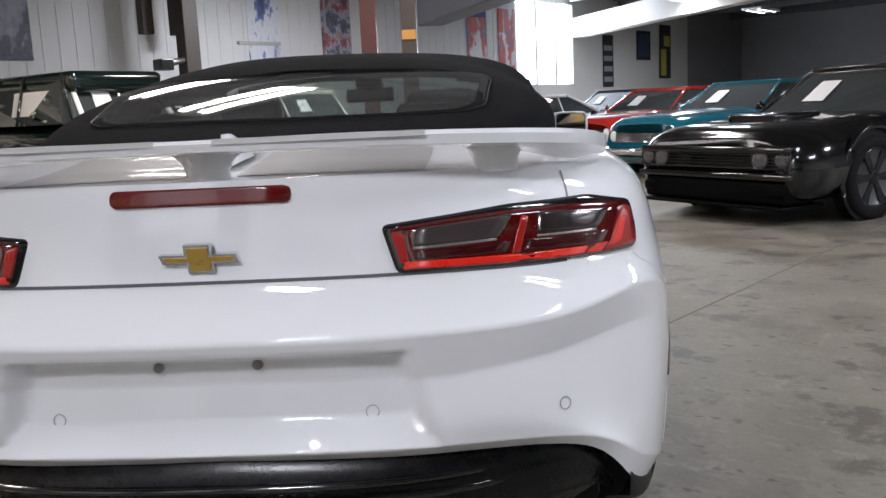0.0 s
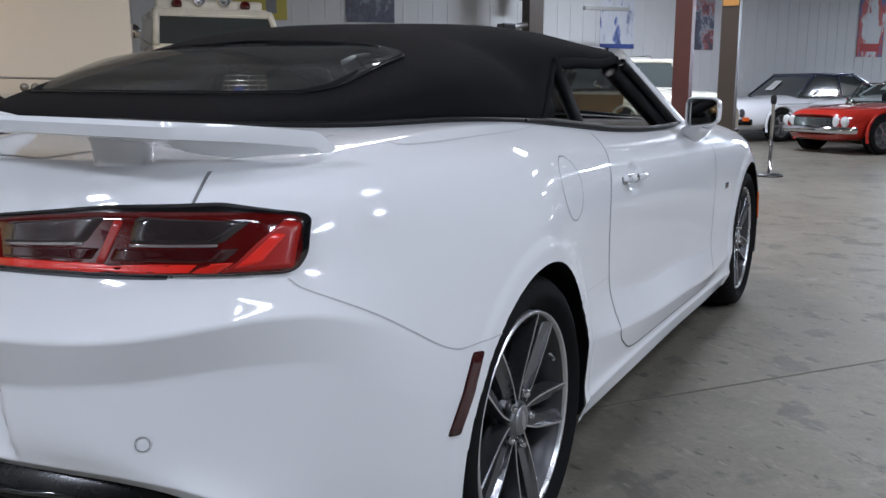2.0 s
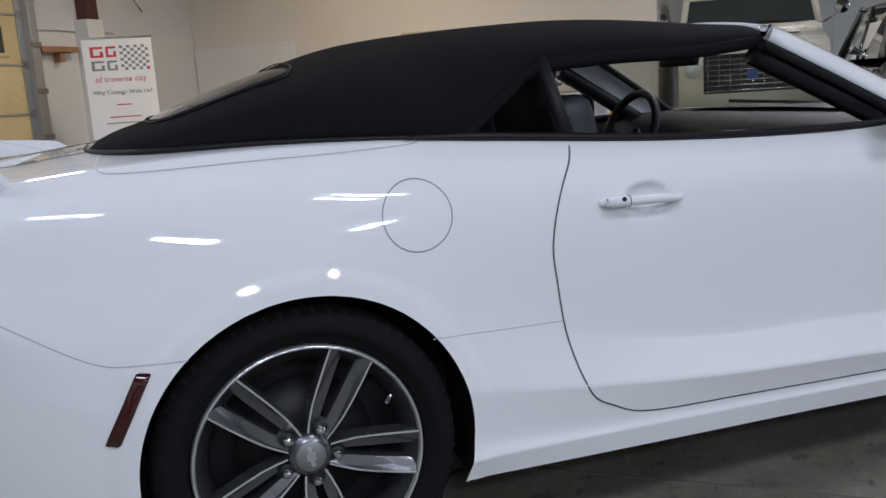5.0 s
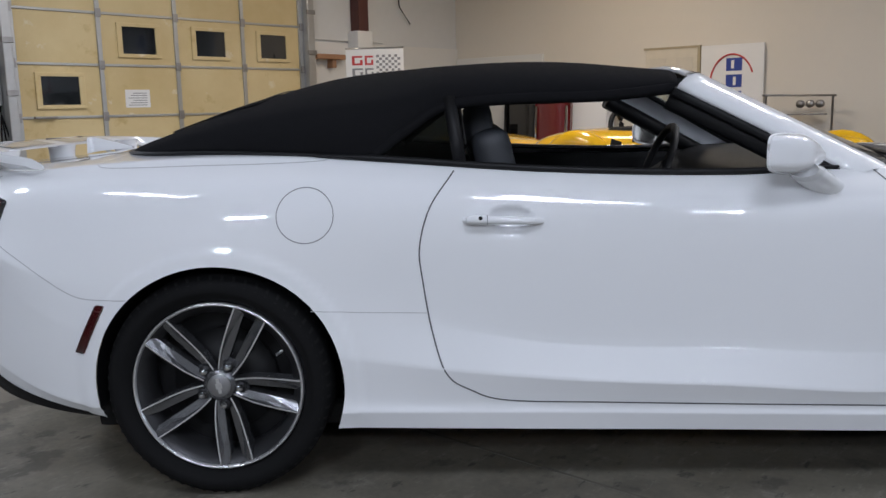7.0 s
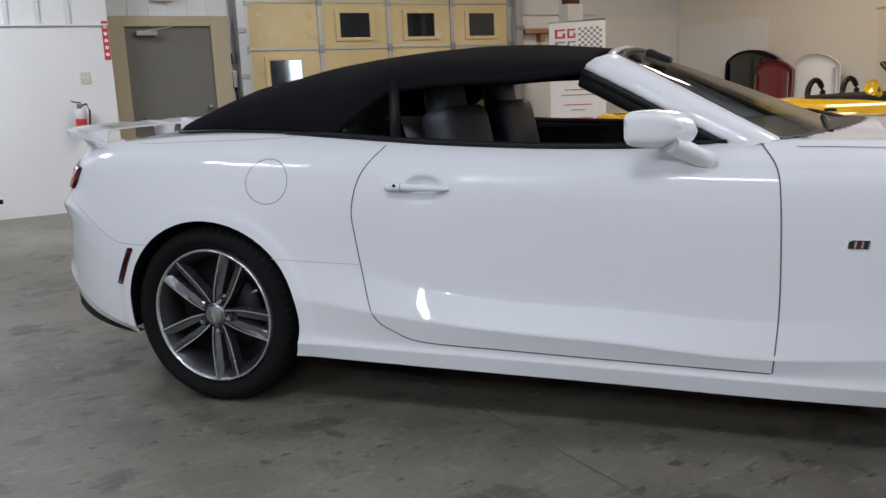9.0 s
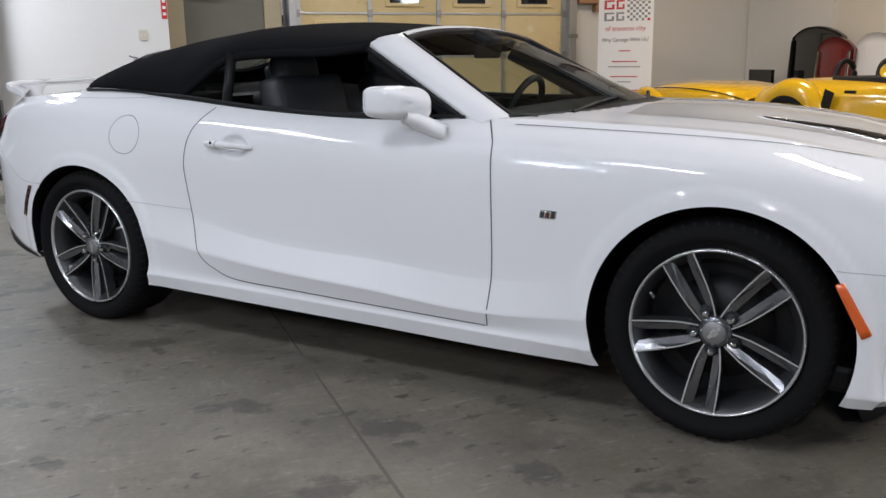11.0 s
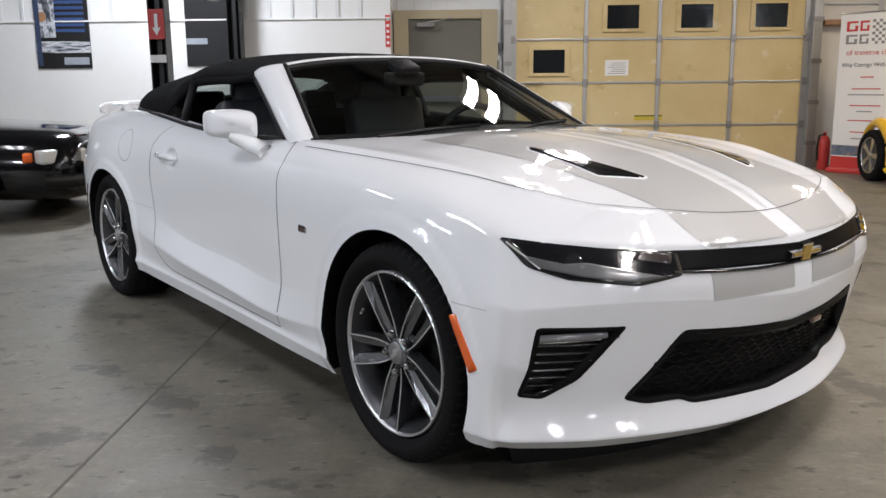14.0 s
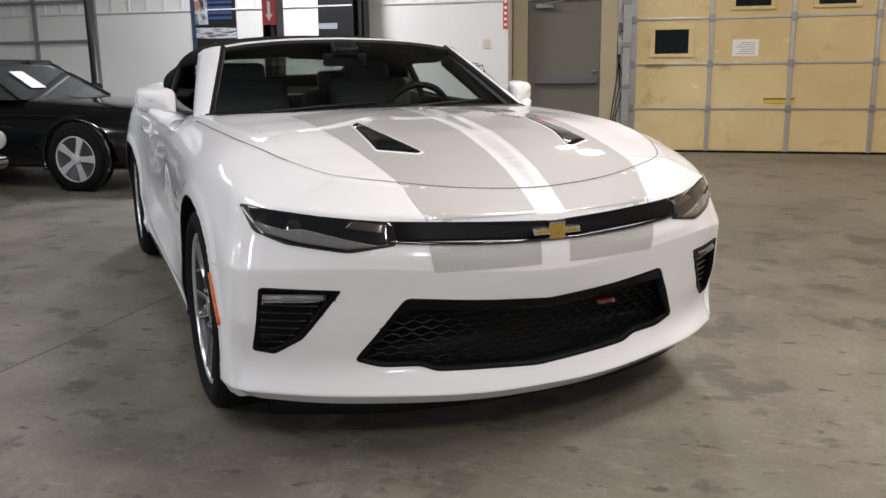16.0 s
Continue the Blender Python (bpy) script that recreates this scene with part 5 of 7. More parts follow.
# Round the wheel openings: the rim of what is cut away moves onto the arch.
for cy, cz, r in ARCHES:
    side = SHELL[: SIDE_ROWS + 1]
    mid = (side[:-1, :-1] + side[1:, :-1] + side[:-1, 1:] + side[1:, 1:]) / 4
    cut = (np.hypot(mid[..., 1] - cy, mid[..., 2] - cz) < r) & (mid[..., 0] > 0.6)
    rim = np.zeros(side.shape[:2], int)
    tot = np.zeros(side.shape[:2], int)
    for a in (0, 1):
        for b in (0, 1):
            rim[a : a + cut.shape[0], b : b + cut.shape[1]] += cut
            tot[a : a + cut.shape[0], b : b + cut.shape[1]] += 1
    CUT = cut if cy < 1 else (CUT | cut)
    for i, j in np.argwhere((rim > 0) & (rim < tot)):
        y, z = side[i, j, 1] - cy, side[i, j, 2] - cz
        k = r / max(1e-6, math.hypot(y, z))
        side[i, j, 1], side[i, j, 2] = cy + y * k, cz + z * k
# A raised lip round the wheel openings.
for cy, cz, rr in ARCHES:
    d = np.hypot(SHELL[: SIDE_ROWS, :, 1] - cy, SHELL[: SIDE_ROWS, :, 2] - cz) - rr
    SHELL[: SIDE_ROWS, :, 0] += np.where(SHELL[: SIDE_ROWS, :, 0] > 0.6, 0.006 * np.clip((0.055 - d) / 0.018, 0, 1), 0)


def shell_tree():
    v = [Vector(p) for p in SHELL.reshape(-1, 3)]
    v += [Vector((-p.x, p.y, p.z)) for p in v[:]]
    f = grid_faces(NR, NC)
    n = NR * NC
    return BVHTree.FromPolygons(v, f + [tuple(i + n for i in q)[::-1] for q in f])


TREE = shell_tree()


def on_shell(a, b, view, lift=0.0):
    """The body's surface met by a ray from outside: view 'side' takes (y, z), 'left' its mirror, 'front' and 'rear' (x, z), 'top' (x, y)."""
    start, way = {"side": ((3, a, b), (-1, 0, 0)), "left": ((-3, a, b), (1, 0, 0)), "front": ((a, 6, b), (0, -1, 0)), "rear": ((a, -4, b), (0, 1, 0)), "top": ((a, b, 3), (0, 0, -1))}[view]
    at, normal, _, _ = TREE.ray_cast(Vector(start), Vector(way))
    if at is None:
        at, normal, _, _ = TREE.find_nearest(Vector(start))
    if normal.dot(Vector(way)) > 0:
        normal = -normal
    return at + normal * lift, normal


def inside(poly, a, b):
    hit = False
    for i in range(len(poly)):
        (x0, y0), (x1, y1) = poly[i - 1], poly[i]
        if (y0 > b) != (y1 > b) and a < (x1 - x0) * (b - y0) / (y1 - y0) + x0:
            hit = not hit
    return hit


def inset(line, w):
    """A closed line moved inwards."""
    a = np.array(line, float)
    t = np.roll(a, -1, 0) - np.roll(a, 1, 0)
    t /= np.linalg.norm(t, axis=1, keepdims=True) + 1e-9
    area = np.sum(a[:, 0] * np.roll(a[:, 1], -1) - np.roll(a[:, 0], -1) * a[:, 1])
    o = np.stack([-t[:, 1], t[:, 0]], 1) * (1 if area > 0 else -1)
    return [tuple(q) for q in a + o * w]


def rounded(poly, n=6, r=0.02):
    """A polygon with its corners rounded and its sides divided."""
    out = []
    m = len(poly)
    for i in range(m):
        p, a, b = Vector(poly[i]), Vector(poly[i - 1]), Vector(poly[(i + 1) % m])
        ra, rb = min(r, (a - p).length * 0.45), min(r, (b - p).length * 0.45)
        s, e = p + (a - p).normalized() * ra, p + (b - p).normalized() * rb
        for k in range(n + 1):
            u = k / n
            out.append(tuple(s * (1 - u) ** 2 + p * (2 * u * (1 - u)) + e * u * u))
        far = Vector(poly[(i + 1) % m])
        e2 = far + (p - far).normalized() * min(r, (far - p).length * 0.45)
        for k in range(1, 4):
            out.append(tuple(e.lerp(e2, k / 4)))
    return out


def patch(name, poly, view, lift, material, parent, label="", r=0.02, rings=5, sink=-0.004, crown=0.0):
    """A raised piece that follows the body under the outline poly."""
    line = rounded(poly, 5, r)
    c = (sum(p[0] for p in line) / len(line), sum(p[1] for p in line) / len(line))
    verts = []
    n = len(line)
    for k in range(rings + 2):
        f = 1.0 if k < 2 else 1 - (k - 1) / (rings + 0.3)
        h = sink if k == 0 else lift + crown * (1 - f * f)
        if k == 1:
            f = 0.985
        for a, b in line:
            verts.append(on_shell(c[0] + (a - c[0]) * f, c[1] + (b - c[1]) * f, view, h)[0])
    mid = len(verts)
    verts.append(on_shell(c[0], c[1], view, lift + crown)[0])
    faces = grid_faces(rings + 2, n, wrap=True)
    base = (rings + 1) * n
    faces += [(base + j, base + (j + 1) % n, mid) for j in range(n)]
    ob = ob_mesh(name, verts, faces, material, parent, label)
    bm = bmesh.new()
    bm.from_mesh(ob.data)
    bmesh.ops.recalc_face_normals(bm, faces=bm.faces)
    bm.to_mesh(ob.data)
    bm.free()
    return ob


def groove(name, line, view, parent, width=0.0045, lift=0.0008, material=None, n=8, label=""):
    """A joint between panels, drawn out along the body."""
    pts = spline(line, n)
    verts = []
    for i in range(len(pts)):
        t = pts[min(i + 1, len(pts) - 1)] - pts[max(i - 1, 0)]
        t = t / (np.hypot(*t) + 1e-9)
        o = np.array((-t[1], t[0])) * width / 2
        for s in (-1, 1):
            q = pts[i] + o * s
            verts.append(on_shell(q[0], q[1], view, lift)[0])
    return ob_mesh(name, verts, grid_faces(len(pts), 2), material or GAP, parent, label)


car = thing("convertible_car", "white convertible coupe with silver stripes and raised black soft top", "car")

# Outlines of the openings in the shell.
GRILLE = [(-.575, .315), (-.50, .29), (-.38, .285), (-.34, .265), (0, .245), (.34, .265), (.38, .285), (.50, .29), (.575, .315), (.445, .515), (.2, .492), (0, .472), (-.2, .492), (-.445, .515)]
SLOT = [(-.50, .684), (-.25, .676), (0, .664), (.25, .676), (.50, .684), (.50, .738), (.25, .728), (0, .716), (-.25, .728), (-.50, .738)]
FOG = [(.828, .548), (.845, .345), (.785, .335), (.715, .39), (.618, .545)]
LAMP = [(.848, .777), (.826, .704), (.75, .672), (.60, .654), (.47, .672), (.47, .735), (.66, .752)]
TAIL = [(.318, .925), (.345, .838), (.60, .842), (.801, .835), (.808, .862), (.799, .925), (.70, .948), (.55, .947)]
BUMP_SEAM = [(-.80, .832), (-.70, .806), (-.60, .752), (-.52, .704), (-.46, .668), (-.41, .645), (-.36, .636), (-.24, .634)]
DOOR_EDGE = [(.735, .99), (.663, .889), (.630, .772), (.637, .669), (.662, .513), (.705, .385), (.775, .333), (.889, .297)]


GRILLE_IN, FOG_IN = inset(rounded(GRILLE, 4, .02), .006), inset(rounded(FOG, 4, .012), .005)


def panel_of(x, y, z, row):
    """The panel to which a place on the shell belongs, or '' where there is an opening."""
    ax = abs(x)
    if y > 3.0 and (inside(GRILLE_IN, x, z) or inside(FOG_IN, ax, z)) and row < SIDE_ROWS:
        return ""
    if row >= SIDE_ROWS:
        if y > 2.0:
            return "hood" if y > 2.06 + 0.3 * (1 - (x / 0.75) ** 2) else ("cowl" if y > 2.0 else "")
        if y < -0.36:
            return "deck_lid" if ax < 0.66 else "quarter_panel"
        return "" if ax < np.interp(y, (-.3, 0, .3, .5), (.54, .655, .70, .735)) and y > -0.3 else ("door_top" if y > 0.74 else "quarter_panel")
    if y < -0.55 and ax < 0.655 and z > 0.835:
        return "deck_lid"
    if y < -0.2 and z < lerp(BUMP_SEAM, y):
        return "rear_bumper"
    if y > 3.35 or (y > 3.08 and z < 0.57 + (y - 3.13) * 0.7):
        return "front_bumper"
    if z < 0.275 and 0.35 < y < 2.5:
        return "rocker_panel"
    if 0.6 < y < 2.055 and y > lerp([(b, a) for a, b in DOOR_EDGE[::-1]], z):
        return "door_top"
    return "front_fender" if y > 2.0 else "quarter_panel"


def build_shell():
    groups = {}
    pts = SHELL.reshape(-1, 3)
    du = np.gradient(SHELL, axis=1)
    dv = np.gradient(SHELL, axis=0)
    nrm = np.cross(du, dv)
    nrm /= np.linalg.norm(nrm, axis=2, keepdims=True) + 1e-12
    nrm[-1] = (0, 0, 1)
    nrm[:, 0, 0] = 0
    nrm[:, -1, 0] = 0
    flat = nrm.reshape(-1, 3)
    for q in grid_faces(NR, NC):
        c = pts[list(q)].mean(0)
        i, j = divmod(q[0], NC)
        if i < SIDE_ROWS and CUT[i, j]:
            continue
        for s in (1, -1):
            key = panel_of(c[0] * s, c[1], c[2], q[0] // NC)
            if not key:
                continue
            if key in ("door_top", "front_fender", "quarter_panel", "rocker_panel"):
                key += ".R" if s > 0 else ".L"
            groups.setdefault(key, []).append((q if s > 0 else q[::-1], s))
    made = {}
    for key, faces in groups.items():
        index, verts, norms, out = {}, [], [], []
        for q, s in faces:
            f = []
            for i in q:
                k = (i, s)
                if k not in index:
                    index[k] = len(verts)
                    verts.append((pts[i][0] * s, pts[i][1], pts[i][2]))
                    norms.append((flat[i][0] * s, flat[i][1], flat[i][2]))
                f.append(index[k])
            out.append(tuple(f))
        name = key.split(".")[0]
        name = "door" if name == "door_top" else name
        ob = ob_mesh(name, verts, out, TRIM if name == "cowl" else PAINT, car, "black cowl under the windscreen" if name == "cowl" else "")
        ob.data.normals_split_custom_set_from_vertices([tuple(v) for v in norms])
        made[key] = ob
    return made


# Hollows behind the door handles.
r = np.hypot((SHELL[..., 1] - 0.902) / 0.072, (SHELL[..., 2] - 0.848) / 0.042)
SHELL[..., 0] -= np.where((r < 1) & (SHELL[..., 0] > 0.6), 0.026 * (1 - r**3), 0)
build_shell()

# Wheel housings, floor pan and the dark inside of the nose.
for cy, cz, r in ARCHES:
    for s in (1, -1):
        verts = []
        turn = np.linspace(-0.32 if cy < 1 else -0.38, math.pi + (0.16 if cy < 1 else 0.38), 49)
        for rr, x in ((r - 0.001, 0.945), (r + 0.0, 0.90), (r + 0.01, 0.8), (r + 0.01, 0.55), (0.02, 0.55)):
            for w in turn:
                y, z = cy + rr * math.cos(w), cz + rr * math.sin(w)
                if rr > 0.3 and x > 0.85:
                    edge = on_shell(cy + (r + 0.004) * math.cos(w), max(0.2, cz + (r + 0.004) * math.sin(w)), "side", 0)[0].x
                    verts.append((s * (edge - (0.003 if x > 0.92 else 0.03)), y, max(z, 0.235 if cy < 1 else 0.19)))
                else:
                    verts.append((s * x, y, max(z, 0.235 if cy < 1 else 0.19)))
        ob_mesh("wheel_housing", verts, grid_faces(5, 49), TRIM, car, "black wheel housing")
block("floor_pan", -.76, .76, -.45, 3.2, .17, .26, TRIM, car, "black underbody", 0.02)

# Rear diffuser, front splitter.
verts = []
for s in np.linspace(-1, 1, 41):
    x = 0.745 * s
    y = -0.965 + 0.21 * abs(s) ** 3.2
    up = 0.512 - 0.022 * abs(s) - 0.12 * max(0, abs(s) - 0.945) / 0.055
    k = max(0, (abs(s) - 0.5) / 0.5)
    verts += [(x, y + 0.03, up + 0.01), (x, y - 0.012, up - 0.02), (x, y + 0.0, 0.40 - 0.03 * k), (x, y + 0.045, 0.36 - 0.0 * k), (x, y + 0.06, 0.25 + 0.10 * k), (x, y + 0.16, 0.23 + 0.11 * k)]
DIFFB = matte(plain("diffuser_black", (.004, .004, .0045), .28, 0, .2, 20), .35)
ob_mesh("diffuser", verts, grid_faces(41, 6), DIFFB, car, "gloss black rear diffuser")
for z in (0.465, 0.435):
    tube("diffuser_bar", [(0.68 * s, -0.982 + 0.2 * abs(s) ** 3.2, z) for s in np.linspace(-1, 1, 21)], 0.008, GLOSS, car, "gloss black bar")
for s in (1, -1):
    edge = [q for q in along(LOW) if -.78 < q[1] < -.385 and q[0] > .7]
    verts = []
    for k, q in enumerate(edge):
        drop = .042 * (1 - k / (len(edge) - 1)) + .004
        verts += [(s * (q[0] + .004), q[1], q[2] + .006), (s * (q[0] + .002), q[1], q[2] - drop), (s * (q[0] - .05), q[1], q[2] - drop)]
    ob_mesh("side_valance", verts, grid_faces(len(edge), 3), TRIM, car, "black lower lip of the rear bumper")
verts = []
for s in np.linspace(-1, 1, 31):
    x = 0.78 * s
    y = 3.40 - 0.20 * abs(s) ** 2.4
    verts += [(x, y, 0.17), (x, y + 0.035, 0.10), (x, y - 0.02, 0.095), (x, y - 0.1, 0.17)]
ob_mesh("air_dam", verts, grid_faces(31, 4), TRIM, car, "black rubber air dam")


def recess(name, poly, depth, parent, label):
    """The dark hollow behind an opening in the nose."""
    line = rounded(poly, 4, 0.02)
    n = len(line)
    cx, cz = sum(p[0] for p in line) / n, sum(p[1] for p in line) / n
    verts = [on_shell(a, b, "front", 0.001)[0] for a, b in line]
    verts += [v + Vector((0, -depth, 0)) for v in verts[:n]]
    verts.append(Vector((cx, sum(v.y for v in verts[n:]) / n + 0.02, cz)))
    faces = grid_faces(2, n, wrap=True) + [(n + j, n + (j + 1) % n, 2 * n) for j in range(n)]
    ob = ob_mesh(name, verts, faces, TRIM, parent, label)
    return ob


def bezel(name, poly, width, material, parent, label, r):
    """A black edge laid round an opening and folded into it."""
    line = rounded(poly, 5, r)
    rows = [(line, -.004, 0), (line, .0022, 0), (inset(line, .003), .0032, 0), (inset(line, width), .0028, 0), (inset(line, width + .002), 0, -.035)]
    verts = [on_shell(a, b, "front", h)[0] + Vector((0, d, 0)) for l, h, d in rows for a, b in l]
    return ob_mesh(name, verts, grid_faces(5, len(line), wrap=True), material, parent, label)


MESHB = matte(plain("grille_mesh_black", (.004, .004, .0045), .5, 0, .2, 30), .12)
MESHG = matte(plain("grille_bar_black", (.003, .003, .0034), .35, 0, .2, 30), .2)
grille = recess("lower_grille", GRILLE, 0.07, car, "black mesh lower grille")
bezel("grille_frame", GRILLE, .015, MESHB, grille, "black frame", .02)
# Mesh of the grille: rows of bent bars, staggered from row to row.
for i, z in enumerate(np.arange(.258, .52, .021)):
    pts = [(x, z + (0.0065 if (k + i) % 2 else -0.0065)) for k, x in enumerate(np.arange(-.574, .575, .028))]
    run = [p for p in pts if inside(GRILLE, p[0], p[1])]
    if len(run) > 2:
        tube("grille_bar", [on_shell(x, zz, "front", 0)[0] + Vector((0, -0.032, 0)) for x, zz in run], 0.0032, MESHG, grille, sides=5)
brow = [(-.462, .476), (-.2, .462), (0, .445), (.2, .462), (.462, .476), (.438, .512), (.2, .491), (0, .471), (-.2, .491), (-.438, .512)]
patch("grille_brow", brow, "front", 0.0036, MESHB, grille, "black band", 0.008, 3)
patch("grille_badge", [(-.275, .415), (-.205, .415), (-.195, .433), (-.265, .433)], "front", -0.012, REDL, grille, "small red badge", 0.004, 2, -0.03)
slot = patch("upper_grille", SLOT, "front", 0.003, MESHB, car, "black upper grille band", 0.008, 4)
tube("grille_lip", [on_shell(x, .683 - .02 * (1 - (x / .5) ** 2), "front", .005)[0] for x in np.linspace(-.5, .5, 25)], 0.005, GLOSS, slot, "gloss black lower lip", 6)


def emblem(name, at, size, depth, parent, facing):
    """A cross-shaped emblem: gold face in a chrome rim."""
    w, h = size
    line = [(-w, -h * .32), (-w * .36, -h * .32), (-w * .36, -h), (w * .30, -h), (w * .30, -h * .32), (w * .92, -h * .32), (w, h * .32), (w * .36, h * .32), (w * .36, h), (-w * .30, h), (-w * .30, h * .32), (-w * .92, h * .32)]
    root = None
    for k, (f, d, m, nm) in enumerate(((1.0, depth, CHROME, name), (0.78, depth * 1.15, GOLD, "emblem_face"))):
        verts = [(a * f if abs(a) < w * 0.5 else a - math.copysign(w * (1 - f) * 0.55, a), 0, b * f if abs(b) > h * 0.5 else b - math.copysign(h * (1 - f) * 0.8, b)) for a, b in line]
        n = len(verts)
        verts = [(a, 0, b) for a, _, b in verts] + [(a, d, b) for a, _, b in verts]
        faces = [(0, 1, 10, 11), (1, 2, 3, 4, 7, 8, 9, 10), (4, 5, 6, 7)]
        faces = [tuple(i + n for i in q) for q in faces] + [(i, (i + 1) % n, (i + 1) % n + n, i + n) for i in range(n)]
        ob = ob_mesh(nm, verts, faces, m, root or parent, "gold face" if k else "gold and chrome cross emblem", False)
        if not k:
            ob.matrix_basis = at @ pose(0, 0, 0, 0, 0, 0 if facing > 0 else 180)
            root = ob


emblem("front_emblem", pose(0, 3.632, .692, -12), (.082, .029), .016, car, 1)
emblem("rear_emblem", pose(0, -.936, .884, 10), (.072, .027), .012, car, -1)

# Lamps at the nose.
LENSB = matte(plain("smoked_black_lens", (.012, .012, .014), .12, 0, .2, 12, .9), .35)
for s in (1, -1):
    flip = lambda poly: [(a * s, b) for a, b in poly][:: s]
    hl = patch("headlamp", flip(LAMP), "front", 0.004, LENSB, car, "smoked black headlamp", 0.012, 6)
    patch("lamp_blade", flip([(.828, .735), (.80, .702), (.72, .680), (.60, .664), (.52, .672), (.60, .69), (.70, .715), (.76, .712)]), "front", 0.0075, plain("lamp_silver", (.20, .20, .205), .25, .3, .1, 30, 1.0), hl, "silver lower reflector", 0.006, 3)
    patch("lamp_reflector", flip([(.60, .72), (.50, .705), (.49, .728), (.58, .738)]), "front", 0.0075, SMOKE, hl, "smoked inner reflector", 0.006, 3)
    at, nn = on_shell(.725 * s, .722, "front", 0.0)
    lathe("projector_lens", [(.030, -.004), (.026, .003), (.018, .005), (0, .006)], plain("dark_lens", (.03, .03, .035), .06, .2, .1, 20, 1.0), hl, "dark projector lens", 24, "y", Matrix.Translation(at) @ nn.to_track_quat("Y", "Z").to_matrix().to_4x4())
    tube("lamp_edge", [on_shell(a * s, b, "front", .006)[0] for a, b in ((.838, .763), (.822, .735), (.80, .70))], 0.003, plain("drl", (.6, .6, .6), .3, 0, .1, 20, 1.0), hl, "clear light guide", 6)
    fog = recess("fog_intake", flip(FOG), 0.045, car, "black corner intake")
    bezel("intake_frame", flip(FOG), .012, MESHB, fog, "black frame", .012)
    for k, z in enumerate((.492, .468, .444, .420, .396, .372)):
        a0 = .838 + (0.545 - z) * .08
        a1 = np.interp(z, [.335, .39, .545], [.785, .715, .618])
        if a0 - a1 > 0.03:
            tube("intake_slat", [on_shell(a * s, z, "front", 0)[0] + Vector((0, -.02, 0)) for a in np.linspace(a0 - .018, a1 + .02, 7)], 0.005, GLOSS, fog, sides=6)
    tube("intake_trim", [on_shell(a * s, b, "front", .002)[0] + Vector((0, -.006, 0)) for a, b in ((.632, .530), (.66, .485), (.69, .438), (.72, .398), (.755, .368), (.80, .350))], 0.004, GLOSS, fog, "gloss black trim", 6)
    tube("light_lip", [on_shell(a * s, b, "front", 0)[0] + Vector((0, -.006, 0)) for a, b in ((.822, .502), (.74, .505), (.672, .509))], 0.0025, CHROME, fog, "bright lip", 6)
    tube("day_light", [on_shell(a * s, b, "front", 0)[0] + Vector((0, -.008, 0)) for a, b in ((.815, .515), (.74, .518), (.66, .522))], 0.011, plain("clear_bar", (.22, .22, .23), .25, .1, .1, 20, 1.0), fog, "clear running light bar", 8)

# Tail lamps.
SENSG = plain("sensor_ring_grey", (.42, .42, .43), .5)
DULL = plain("dull_chrome", (.42, .38, .37), .25, .7, .1, 20)
REDG = plain("red_guide", (.36, .007, .004), .3, 0, .1, 20.0, 1.0)
SMOKED = plain("dark_smoked_lens", (.030, .022, .022), .18, .1, .2, 14.0, 1.0)
for s in (1, -1):
    flip = lambda poly: [(a * s, b) for a, b in poly][:: s]
    tl = patch("tail_lamp", flip(TAIL), "rear", 0.006, GLOSS, car, "red tail lamp in a black surround", 0.014, 7, -0.004, 0.004)
    # a place in the lamp: u outwards along it, v upwards
    uv = lambda pts: [((1 - v) * (.345 + .458 * u) + v * (.318 + .474 * u), (1 - v) * (.838 - .005 * u) + v * (.925 + .006 * u + .014 * math.sin(math.pi * min(u, 1)))) for u, v in pts]
    lamp_piece = lambda name, pts, lift, m, label, r=.004: patch(name, flip(uv(pts)), "rear", lift, m, tl, label, r, 3, .006)
    lamp_piece("red_lens", [(.03, .06), (.5, .06), (.99, .05), (1.0, .30), (.99, .90), (.86, .945), (.65, .94), (.45, .93), (.25, .92), (.028, .90)], .0115, REDL, "deep red lens", .012)
    lamp_piece("light_guide", [(.03, .07), (.82, .07), (.86, .22), (.04, .22)], .0124, REDB, "bright red light guide")
    lamp_piece("light_guide", [(.82, .07), (.985, .09), (.99, .78), (.955, .84), (.90, .50), (.86, .22)], .0122, REDG, "red light guide")
    lamp_piece("light_guide", [(.855, .12), (.915, .20), (.962, .62), (.935, .64), (.895, .36)], .0128, REDB, "bright red light guide")
    lamp_piece("light_guide", [(.028, .20), (.062, .21), (.075, .74), (.03, .84)], .0122, REDG, "red light guide")
    lamp_piece("light_guide", [(.452, .19), (.482, .19), (.548, .80), (.522, .84)], .0126, REDG, "red light guide")
    lamp_piece("dark_lens", [(.08, .24), (.44, .25), (.47, .43), (.09, .43)], .0122, REDD, "dark red strip")
    lamp_piece("dark_lens", [(.50, .25), (.83, .23), (.865, .43), (.52, .43)], .0122, REDD, "dark red strip")
    lamp_piece("smoked_window", [(.09, .49), (.42, .50), (.495, .87), (.12, .83)], .0123, SMOKE, "smoked grey window", .008)
    lamp_piece("smoked_window", [(.565, .50), (.82, .50), (.885, .82), (.585, .87)], .0123, SMOKED, "smoked dark window", .008)
    lamp_piece("chrome_strip", [(.09, .445), (.41, .455), (.412, .50), (.09, .49)], .0127, DULL, "dull chrome strip", .002)
    lamp_piece("chrome_strip", [(.565, .45), (.81, .45), (.812, .49), (.565, .49)], .0127, DULL, "dull chrome strip", .002)
